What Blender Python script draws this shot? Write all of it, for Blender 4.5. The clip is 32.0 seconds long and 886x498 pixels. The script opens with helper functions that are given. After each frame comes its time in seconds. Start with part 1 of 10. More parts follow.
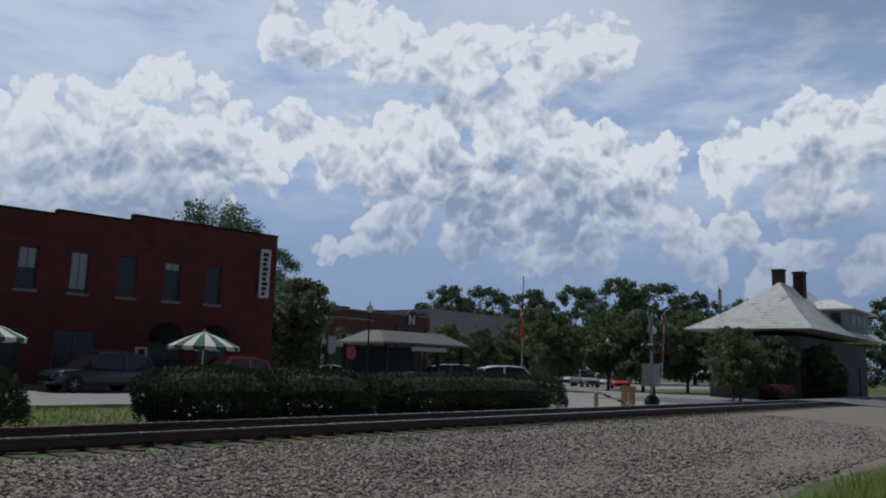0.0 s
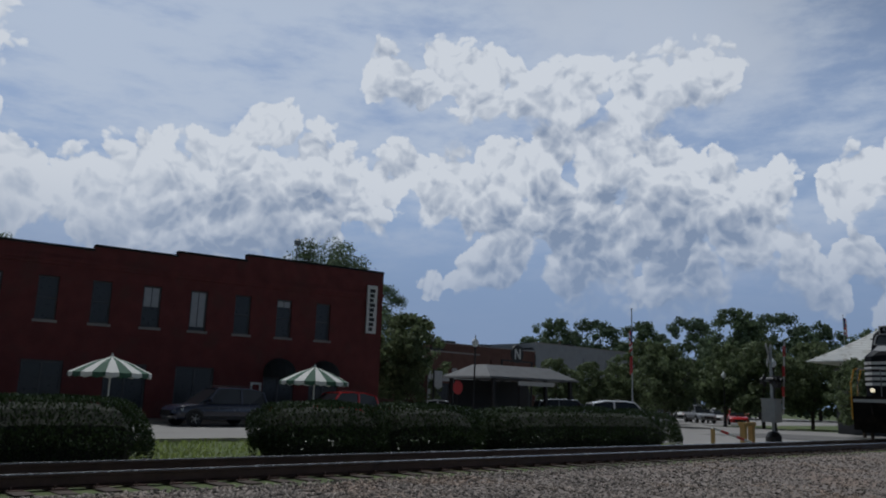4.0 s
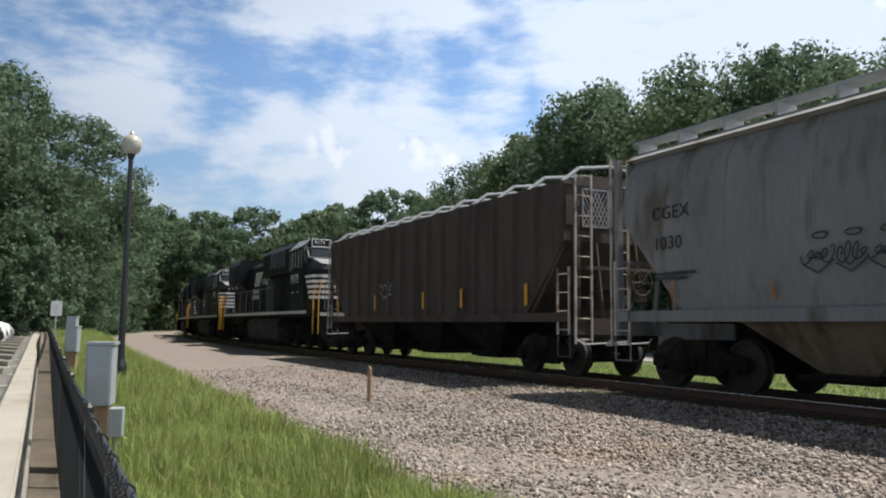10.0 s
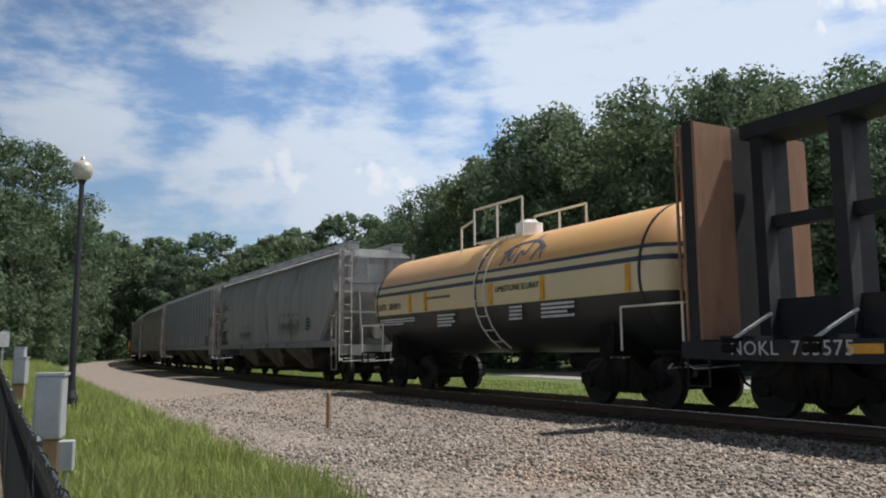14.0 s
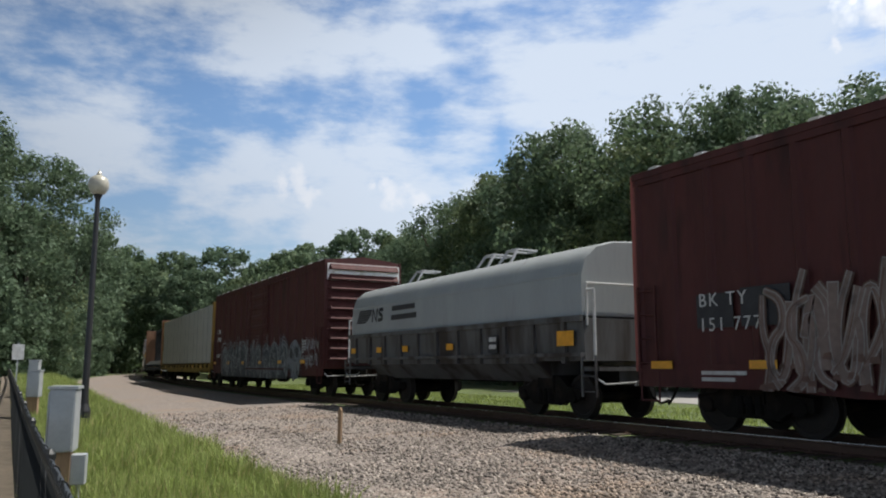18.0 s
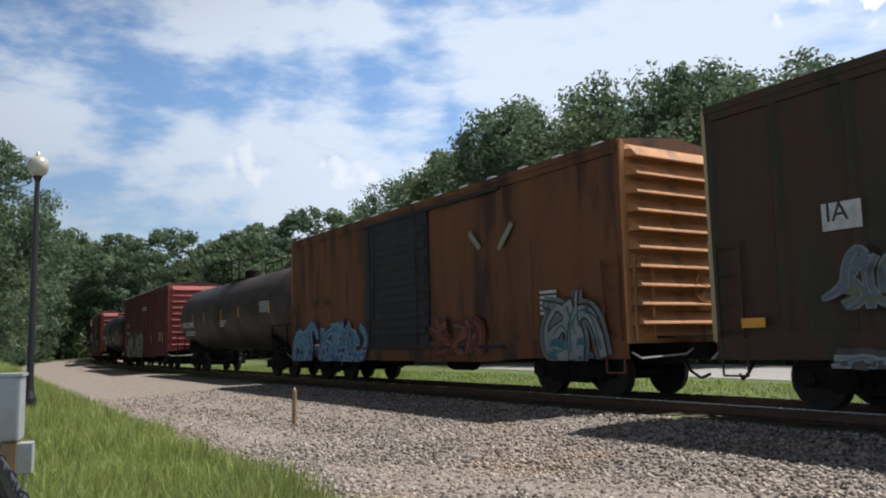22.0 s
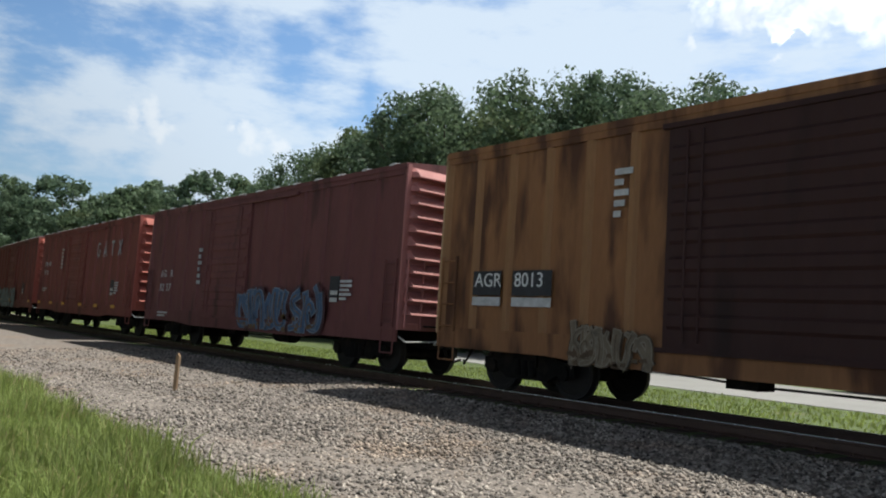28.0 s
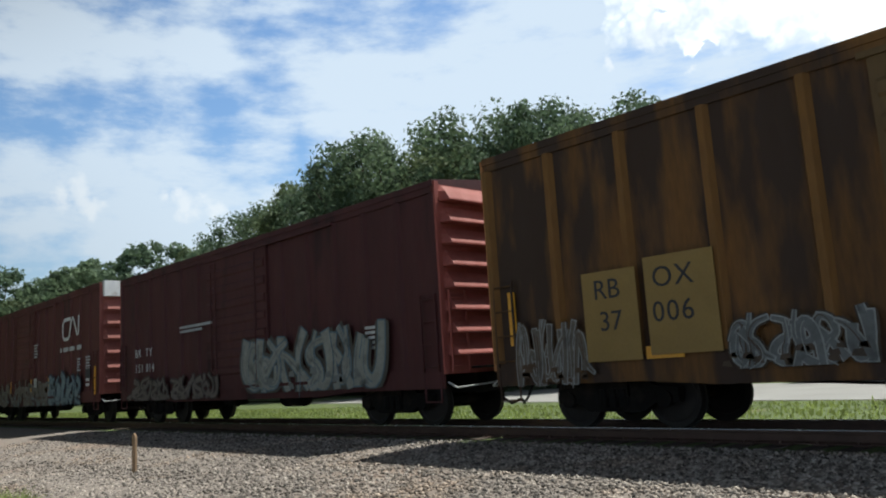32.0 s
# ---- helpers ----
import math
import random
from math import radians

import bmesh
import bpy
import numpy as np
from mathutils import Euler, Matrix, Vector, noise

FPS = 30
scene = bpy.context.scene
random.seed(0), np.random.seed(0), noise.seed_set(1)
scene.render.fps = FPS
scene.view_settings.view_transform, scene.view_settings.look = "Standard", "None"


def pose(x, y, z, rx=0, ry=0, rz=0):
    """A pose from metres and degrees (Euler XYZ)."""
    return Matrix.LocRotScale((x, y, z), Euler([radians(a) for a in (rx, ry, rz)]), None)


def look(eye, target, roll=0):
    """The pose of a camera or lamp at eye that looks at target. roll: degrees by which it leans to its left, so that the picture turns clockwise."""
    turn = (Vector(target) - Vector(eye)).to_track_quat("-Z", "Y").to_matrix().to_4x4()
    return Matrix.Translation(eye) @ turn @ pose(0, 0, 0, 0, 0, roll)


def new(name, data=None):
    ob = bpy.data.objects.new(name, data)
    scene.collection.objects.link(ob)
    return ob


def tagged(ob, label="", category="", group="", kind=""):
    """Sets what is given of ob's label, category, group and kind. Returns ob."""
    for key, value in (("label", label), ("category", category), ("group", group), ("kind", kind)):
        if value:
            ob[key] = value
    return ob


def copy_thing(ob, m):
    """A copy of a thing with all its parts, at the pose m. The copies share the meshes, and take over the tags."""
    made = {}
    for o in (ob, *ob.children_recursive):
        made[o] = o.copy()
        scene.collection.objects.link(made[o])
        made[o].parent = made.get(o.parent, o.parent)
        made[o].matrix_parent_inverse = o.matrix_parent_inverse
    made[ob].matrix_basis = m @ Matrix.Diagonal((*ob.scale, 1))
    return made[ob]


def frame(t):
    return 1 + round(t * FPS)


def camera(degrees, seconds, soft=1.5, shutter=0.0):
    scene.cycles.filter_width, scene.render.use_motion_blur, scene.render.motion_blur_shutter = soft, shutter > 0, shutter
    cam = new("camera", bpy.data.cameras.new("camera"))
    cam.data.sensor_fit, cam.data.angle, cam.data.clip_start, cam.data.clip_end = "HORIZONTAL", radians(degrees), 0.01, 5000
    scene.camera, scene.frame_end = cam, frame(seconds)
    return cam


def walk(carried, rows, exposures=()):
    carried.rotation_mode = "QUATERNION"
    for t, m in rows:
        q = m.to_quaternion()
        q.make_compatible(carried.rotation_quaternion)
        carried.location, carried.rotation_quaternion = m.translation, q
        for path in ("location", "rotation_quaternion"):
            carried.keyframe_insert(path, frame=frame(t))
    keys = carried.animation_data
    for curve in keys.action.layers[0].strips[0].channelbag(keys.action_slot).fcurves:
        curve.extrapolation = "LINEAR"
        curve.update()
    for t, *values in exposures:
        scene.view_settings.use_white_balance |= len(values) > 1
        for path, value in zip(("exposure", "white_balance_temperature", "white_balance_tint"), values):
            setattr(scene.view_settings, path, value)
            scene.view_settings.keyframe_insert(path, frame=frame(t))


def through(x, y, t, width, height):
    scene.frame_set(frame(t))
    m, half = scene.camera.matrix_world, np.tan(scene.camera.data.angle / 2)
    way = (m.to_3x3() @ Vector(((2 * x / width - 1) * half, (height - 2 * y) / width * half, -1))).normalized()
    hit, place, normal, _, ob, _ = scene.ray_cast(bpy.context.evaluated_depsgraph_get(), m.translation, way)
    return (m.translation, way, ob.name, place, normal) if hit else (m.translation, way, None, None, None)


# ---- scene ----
cam = camera(58.3, 32.0, soft=2.0)
EYE = (0.0, 0.0, 1.6)
# seconds, heading to the left of straight across the track, pitch, roll in degrees
PATH = [
    (0.0, -50.31, 8.40, 1.95),
    (0.5, -52.18, 8.87, -0.17),
    (1.0, -49.29, 9.07, 0.59),
    (1.5, -47.64, 11.21, 3.36),
    (2.0, -48.05, 10.20, 0.19),
    (2.5, -43.45, 10.89, 2.99),
    (4.5, -42.52, 10.67, 1.76),
    (4.7, -41.2, 11.4, 1.7),
    (5.0, -29.34, 12.75, 1.22),
    (5.2, -24.96, 12.66, -0.81),
    (5.4, -21.24, 13.00, -1.84),
    (5.6, -13.40, 11.91, -1.83),
    (5.8, -1.67, 10.39, -1.59),
    (6.0, 16.40, 10.11, 0.94),
    (6.2, 33.52, 6.94, -0.24),
    (6.4, 46.29, 4.65, -0.67),
    (6.8, 61.91, 1.56, -0.90),
    (7.0, 67.58, 2.18, -3.44),
    (7.5, 68.04, 3.91, -3.75),
    (8.0, 67.98, 3.83, -3.14),
    (8.5, 66.69, 3.87, -2.29),
    (9.0, 66.66, 3.46, -1.53),
    (9.5, 66.18, 3.44, -1.52),
    (10.0, 63.42, 5.60, 0.66),
    (10.5, 60.19, 4.75, -1.22),
    (11.0, 61.51, 4.77, -1.58),
    (11.5, 60.87, 4.51, -2.26),
    (12.0, 61.29, 4.99, -1.59),
    (12.5, 61.34, 5.96, -1.86),
    (13.0, 59.30, 6.86, -0.10),
    (13.5, 58.14, 7.81, -0.68),
    (14.0, 60.40, 7.28, -0.41),
    (14.5, 62.34, 7.18, 1.60),
    (16.5, 63.96, 7.65, 2.54),
    (17.0, 64.03, 7.72, 2.28),
    (17.5, 62.84, 7.98, 2.20),
    (18.0, 61.32, 8.43, 0.04),
    (18.5, 58.57, 6.24, -3.24),
    (19.0, 60.42, 7.29, -3.20),
    (19.5, 60.48, 7.57, -1.68),
    (20.0, 58.51, 7.04, -0.62),
    (20.5, 58.16, 7.19, -0.61),
    (21.0, 58.91, 6.16, -0.05),
    (21.5, 58.54, 6.55, -1.21),
    (22.0, 57.85, 6.77, -1.34),
    (22.5, 59.19, 5.88, 0.41),
    (23.0, 64.38, 7.81, 2.63),
    (23.5, 62.97, 8.06, 2.69),
    (24.0, 59.97, 6.83, 3.01),
    (24.5, 61.72, 6.99, 3.00),
    (26.5, 59.94, 5.67, 3.10),
    (27.0, 57.63, 5.41, 2.84),
    (27.5, 54.42, 5.33, 2.83),
    (28.0, 50.80, 5.73, 3.83),
    (28.5, 49.99, 6.10, 2.76),
    (29.0, 49.68, 6.51, 2.23),
    (29.5, 46.53, 5.37, 2.02),
    (30.0, 50.64, 7.72, -2.13),
    (30.5, 44.67, 6.90, -1.12),
    (31.0, 47.09, 8.60, -2.31),
    (31.5, 47.99, 9.71, -2.62),
    (32.0, 47.00, 8.64, -3.65),
]


def aim(yaw, pitch):
    a, b = radians(yaw), radians(pitch)
    return (EYE[0] - math.sin(a) * math.cos(b), EYE[1] + math.cos(a) * math.cos(b), EYE[2] + math.sin(b))


walk(cam, [(t, look(EYE, aim(yaw, pitch), roll)) for t, yaw, pitch, roll in PATH],
     exposures=[(0.0, -1.25, 5750, 10), (2.0, -1.35, 5750, 10), (5.0, -1.4, 5750, 10), (5.7, -1.1, 5800, 10), (6.0, -0.65, 5950, 10), (6.6, -0.1, 6200, 10), (6.95, 0.48, 6250, 10), (7.4, 0.48, 6250, 10), (9.5, 0.38, 6330, 10), (12.0, 0.25, 6350, 10), (14.0, 0.11, 6350, 10), (17.0, 0.11, 6350, 10), (20.0, 0.19, 6300, 10), (23.0, 0.25, 6300, 10), (26.0, 0.17, 6300, 10), (29.0, 0.24, 6200, 4), (31.0, 0.32, 6200, 4), (32.0, 0.18, 6200, 4)])

# ---- light ----
SUN_DIR = Vector((0.13, 0.53, 1.0)).normalized()
sun = new("sun", bpy.data.lights.new("sun", "SUN"))
sun.data.energy, sun.data.angle, sun.data.color = 5.0, radians(0.55), (1.0, 0.95, 0.87)
sun.matrix_basis = look((0, 0, 50), tuple(Vector((0, 0, 50)) - SUN_DIR))
world = bpy.data.worlds.new("world")
scene.world = world
world.use_nodes = True
wn, wl = world.node_tree.nodes, world.node_tree.links
wn.clear()


def wmath(op, a, b=None, c=None, clamp=False):
    n = wn.new("ShaderNodeMath")
    n.operation, n.use_clamp = op, clamp
    for i, v in enumerate((a, b, c)):
        if v is None:
            continue
        if isinstance(v, (int, float)):
            n.inputs[i].default_value = v
        else:
            wl.new(v, n.inputs[i])
    return n.outputs[0]


def wvec(op, a, b):
    n = wn.new("ShaderNodeVectorMath")
    n.operation = op
    for i, v in enumerate((a, b)):
        if isinstance(v, (tuple, list, Vector)):
            n.inputs[i].default_value = tuple(v)
        else:
            wl.new(v, n.inputs[i])
    return n


def wnoise(vec, scale, detail=6, rough=0.55):
    n = wn.new("ShaderNodeTexNoise")
    n.inputs["Scale"].default_value, n.inputs["Detail"].default_value, n.inputs["Roughness"].default_value = scale, detail, rough
    wl.new(vec, n.inputs["Vector"])
    return n


def wstep(v, lo, hi):
    n = wn.new("ShaderNodeMapRange")
    n.interpolation_type = "SMOOTHSTEP"
    n.inputs["From Min"].default_value, n.inputs["From Max"].default_value = lo, hi
    wl.new(v, n.inputs["Value"])
    return n.outputs[0]


def wmix(fac, a, b):
    n = wn.new("ShaderNodeMix")
    n.data_type = "RGBA"
    for sock, v in ((n.inputs["Factor"], fac), (n.inputs["A"], a), (n.inputs["B"], b)):
        if isinstance(v, (int, float)):
            sock.default_value = v
        elif isinstance(v, tuple):
            sock.default_value = (*v, 1)
        else:
            wl.new(v, sock)
    return n.outputs["Result"]


def heading(yaw, up):
    """A direction from degrees left of straight across the track and degrees above the horizon."""
    a, b = radians(yaw), radians(up)
    return Vector((-math.sin(a) * math.cos(b), math.cos(a) * math.cos(b), math.sin(b)))


sky = wn.new("ShaderNodeTexSky")
sky.sky_type, sky.sun_disc = "NISHITA", False
sky.sun_elevation = math.asin(SUN_DIR.z)
sky.sun_rotation = math.atan2(SUN_DIR.x, SUN_DIR.y)
sky.dust_density, sky.ozone_density = 1.2, 2.0
tc = wn.new("ShaderNodeTexCoord")
ray = tc.outputs["Generated"]
# cumulus heaps: yaw, height, half-width in degrees
HEAPS = [(-30.3, 18.0, 1.7), (-33, 16.2, 2.3), (-27, 15.0, 2.6), (-23, 14.2, 2.6), (-20.8, 14.0, 2.2), (-36, 13.3, 2.0), (-29, 12.6, 4), (-33, 11.8, 3), (-25, 10.6, 4), (-19, 11.2, 3), (-16.3, 12.6, 1.9), (-13.4, 14.2, 1.7),
         (-38.6, 23, 2.0), (-41.5, 22.4, 2.3), (-45, 22.3, 2.1), (-49, 22, 2.1), (-53, 22, 2.0), (-57, 21.6, 2.0), (-61, 22.5, 2.0),
         (-39.7, 16.4, 1.6), (-38.2, 14.8, 1.5), (-42.5, 15.2, 2.2), (-46.5, 15.8, 2.1), (-50.5, 17.4, 2.1), (-54, 17.2, 2.3), (-58.5, 16.4, 2.1), (-62.5, 14.8, 2.0), (-65.8, 14.8, 1.5), (-46, 13, 2.5), (-52, 13.2, 4), (-58.5, 12.6, 3.4), (-64, 11.6, 2.5), (-67, 9.6, 1.8), (-46.5, 10.2, 2.4), (-52.5, 9.8, 2.8), (-59, 9.2, 3), (-44.6, 9.2, 1.2),
         (-75.5, 16.7, 1.7), (-72.5, 15.2, 1.7), (-70.6, 14, 1.4), (-78.5, 15.2, 2.1), (-82.5, 15.5, 3), (-76, 12.3, 2.8), (-71, 10.1, 1.6), (-75, 8.4, 1.5), (-79, 7.4, 1.6), (-68.8, 7.8, 1.4), (-73, 7.2, 1.8), (-86, 13, 4), (-41.7, 8.1, 1.0),
         (-8.8, 18.2, 1.6), (-10.3, 16.6, 1.7), (-4.5, 17, 2), (-1.3, 17.4, 1.8), (-8, 13.6, 3.4), (-3, 13.2, 4), (-12, 11.4, 2.8), (2, 15.8, 3), (6, 14.8, 3), (-5, 10, 4), (4, 11, 5), (10, 12.5, 3.5),
         (31, 26, 3.4), (27, 25.5, 3), (24, 23.5, 2.6), (20, 22.3, 2.8), (15.5, 19.8, 2.6), (12, 18.2, 2.0), (27, 21.8, 1.4), (8.5, 20.0, 1.8), (5, 21.5, 2.6), (1, 23.5, 3.4), (-4, 24.5, 4), (-3, 19.5, 3), (-8, 22.0, 3)]
warp = wnoise(ray, 14, 5, 0.5)
off = wvec("MULTIPLY", wvec("SUBTRACT", warp.outputs["Color"], (0.5, 0.5, 0.5)).outputs[0], (0.055, 0.055, 0.055))
bent = wvec("ADD", ray, off.outputs[0]).outputs[0]


def billows(vec):
    """Rounded lumps at three sizes, for the outline and the relief of the heaps."""
    total = None
    for scale, k in ((24.0, 1.0), (55.0, 0.55), (120.0, 0.28)):
        v = wn.new("ShaderNodeTexVoronoi")
        v.feature, v.inputs["Scale"].default_value, v.inputs["Smoothness"].default_value = "SMOOTH_F1", scale, 0.25
        wl.new(vec, v.inputs["Vector"])
        q = wmath("MULTIPLY", wmath("SUBTRACT", 0.45, wmath("MULTIPLY", wmath("MULTIPLY", v.outputs["Distance"], v.outputs["Distance"]), 1.5)), k)
        total = q if total is None else wmath("ADD", total, q)
    return total


def lumps(vec, spots):
    """Round spots of the sky, 1 at the middle of each, falling off to its edge and below."""
    f = None
    for yaw, high, r in spots:
        d = wvec("DISTANCE", vec, heading(yaw, high)).outputs["Value"]
        q = wmath("MULTIPLY_ADD", d, -1.0 / radians(r), 1.0)
        f = q if f is None else wmath("SMOOTH_MAX", f, q, 0.3)
    return f


up = lambda k: wvec("ADD", bent, (0.1 * k, 0.3 * k, k)).outputs[0]
SWELL = [(yaw, high, r * 1.4) for yaw, high, r in HEAPS]
broad, over = lumps(bent, SWELL), lumps(up(0.05), SWELL)
bumps = wmath("MULTIPLY", billows(bent), 0.5)
field = wmath("ADD", broad, wmath("ADD", bumps, -0.10))
# crisp tops, undersides that dissolve
under = wmath("MAXIMUM", wmath("SUBTRACT", over, broad), 0.0)
heap = wmath("DIVIDE", field, wmath("MULTIPLY_ADD", under, 1.5, 0.10), clamp=True)
sep = wn.new("ShaderNodeSeparateXYZ")
wl.new(ray, sep.inputs[0])
# relief: bright where the sun reaches through a thin crest, grey under thick cloud
relief = wmath("MULTIPLY", wmath("SUBTRACT", bumps, wmath("MULTIPLY", billows(up(0.010)), 0.5)), 1.8)
shade = wstep(wmath("ADD", over, wmath("MULTIPLY", bumps, 0.6)), -0.15, 0.95)
lit = wmath("ADD", wmath("MULTIPLY_ADD", shade, -1.0, 1.0), relief, clamp=True)
heap_col = wmix(lit, wmix(wstep(sep.outputs[0], 0.15, 0.6), (0.72, 0.77, 0.84), (0.40, 0.475, 0.60)), (1.14, 1.13, 1.10))
# high veil: streaks drawn out along the wind, with thick and thin places
THICK = [(89.2, 16.3, 4), (85.2, 14.2, 4), (74.7, 21.4, 3), (68.5, 21.4, 3), (63.6, 22.9, 3), (56.8, 22.1, 4), (49.6, 19.9, 5), (41.7, 20.8, 6), (36.1, 22.5, 6), (75.9, 13.2, 2.5), (71.3, 14.9, 2.5), (66.5, 16.5, 2.5), (60.8, 18.5, 3), (55.7, 18.7, 4), (78.5, 12.2, 2.2), (74.9, 10.6, 2.5), (69.4, 11.5, 3), (63.7, 11.1, 3), (58.8, 13.0, 3), (51.5, 16.8, 5), (33.4, 18.0, 4),
         (-20, 27, 9), (-5, 28, 9), (-64, 24, 6), (-57, 28, 7), (-33, 26, 5), (33, 20, 7), (38, 27, 7), (26, 14, 8), (6, 30, 8)]
THIN = [(80.4, 20.5, 3), (79.1, 18.2, 3), (76.3, 17.8, 3), (73.6, 18.2, 3), (79.9, 15.4, 3), (68.4, 19.5, 1.6), (63.4, 20.1, 1.6), (60.5, 20.5, 1.4), (83.2, 11.2, 2.5), (80.8, 9.2, 2.5), (77.7, 7.8, 2.5), (73.5, 7.8, 2.5), (31.7, 20.4, 3), (58.1, 16.1, 1.2),
        (-80, 21.5, 4), (17, 27, 4), (12, 25, 3), (9, 22.5, 2)]
mp = wn.new("ShaderNodeMapping")
mp.inputs["Rotation"].default_value = (0, radians(-24), radians(-35))
mp.inputs["Scale"].default_value = (1.5, 2.2, 6.0)
wl.new(ray, mp.inputs["Vector"])
s1 = wnoise(mp.outputs[0], 1.5, 9, 0.6).outputs["Fac"]
s2 = wnoise(ray, 5.0, 5, 0.55).outputs["Fac"]
s3 = wnoise(mp.outputs[0], 6.0, 8, 0.62).outputs["Fac"]
streak = wmath("ADD", wmath("ADD", wmath("MULTIPLY", s1, 0.8), wmath("MULTIPLY", s2, 0.3)), wmath("MULTIPLY_ADD", s3, 0.35, -0.175))
loose = wvec("ADD", bent, wvec("MULTIPLY", wvec("SUBTRACT", wnoise(ray, 5, 6, 0.6).outputs["Color"], (0.5, 0.5, 0.5)).outputs[0], (0.14, 0.14, 0.10)).outputs[0]).outputs[0]
steer = wmath("SUBTRACT", wmath("MAXIMUM", lumps(loose, THICK), -0.4), wmath("MAXIMUM", lumps(loose, THIN), -0.4))
veil = wstep(wmath("MULTIPLY_ADD", steer, 0.10, streak), 0.40, 0.70)
glow = wvec("DOT_PRODUCT", ray, SUN_DIR).outputs["Value"]
veil = wmath("MAXIMUM", veil, wmath("MULTIPLY", wstep(glow, 0.66, 0.95), 0.9))
# the air over the town is thick: grey-blue near the ground, milky higher up
town = wstep(sep.outputs[0], -0.35, 0.25)
low = wstep(sep.outputs[2], 0.27, 0.06)
haze = wmath("MULTIPLY", wstep(wmath("ABSOLUTE", sep.outputs[2]), 0.30, 0.0), 0.25)
sky_col = wn.new("ShaderNodeHueSaturation")
sky_col.inputs["Saturation"].default_value, sky_col.inputs["Value"].default_value = 1.12, 0.135
wl.new(sky.outputs[0], sky_col.inputs["Color"])
base = wmix(haze, sky_col.outputs[0], (0.62, 0.70, 0.80))
base = wmix(wmath("MULTIPLY", town, 0.6), base, (0.60, 0.69, 0.84))
base = wmix(wmath("MULTIPLY", veil, 0.88), base, wmix(town, (0.66, 0.72, 0.80), (0.86, 0.92, 1.0)))
base = wmix(wmath("MULTIPLY", wstep(lumps(loose, [(-58, 26, 6), (-64, 24, 6), (-52, 28, 7)]), 0.0, 0.8), 0.7), base, (0.84, 0.88, 0.94))
base = wmix(wmath("MULTIPLY", wmath("MULTIPLY", town, low), 0.8), base, (0.33, 0.48, 0.76))
# small soft puffs low over the wood and above the bend
puff = lumps(loose, [(73.9, 12.0, 1.3), (72.6, 12.3, 1.3), (71.4, 12.0, 1.2), (67.2, 12.0, 1.0), (65.6, 12.2, 1.1), (64.0, 12.1, 0.9), (34.5, 20.4, 0.7), (30.3, 22.6, 2.2), (25.3, 22.6, 3), (19.1, 20.3, 3.4), (34.4, 20.8, 0.6), (28.1, 19.1, 0.8)])
base = wmix(wmath("MULTIPLY", wstep(wmath("ADD", puff, wmath("MULTIPLY", billows(bent), 0.4)), 0.0, 0.6), 0.8), base, (0.78, 0.80, 0.84))
base = wmix(heap, base, heap_col)
base = wmix(wmath("MULTIPLY", wmath("MULTIPLY", town, low), 0.72), base, (0.40, 0.50, 0.67))
# the sky is brightest over the town and the sun, and deepens overhead and behind the camera
side = wvec("DOT_PRODUCT", ray, heading(-45, 45)).outputs["Value"]
near = wmath("MULTIPLY_ADD", wstep(side, 0.46, 0.80), 0.42, 0.36)
near = wmath("MULTIPLY_ADD", wstep(side, -0.75, 0.05), 0.68, near)
near = wmath("MULTIPLY", near, wmath("MULTIPLY_ADD", wstep(sep.outputs[1], -0.75, 0.1), 0.55, 0.45))
near = wmath("MULTIPLY", near, wmath("MULTIPLY_ADD", wstep(sep.outputs[2], 0.80, 0.42), 0.78, 0.22))
# unseen high sky is dimmed further to deepen the shade on the ballast
high = wmath("MULTIPLY", wstep(sep.outputs[2], 0.28, 0.6), wstep(sep.outputs[1], 0.5, 0.1))
near = wmath("MULTIPLY", near, wmath("MULTIPLY_ADD", high, -0.8, 1.0))
# unseen bright band low behind the camera, added to fill the train's shaded side
back = wmath("MULTIPLY", wstep(sep.outputs[1], 0.0, -0.5), wstep(sep.outputs[2], 0.45, 0.05))
near = wmath("MULTIPLY_ADD", back, 0.85, near)
bright = wn.new("ShaderNodeVectorMath")
bright.operation = "SCALE"
wl.new(base, bright.inputs[0])
wl.new(near, bright.inputs["Scale"])
sky_bg = wn.new("ShaderNodeBackground")
sky_bg.inputs["Strength"].default_value = 1.0
wl.new(bright.outputs[0], sky_bg.inputs["Color"])
w_out = wn.new("ShaderNodeOutputWorld")
wl.new(sky_bg.outputs[0], w_out.inputs["Surface"])
world.cycles.sampling_method, world.cycles.sample_map_resolution = "MANUAL", 512

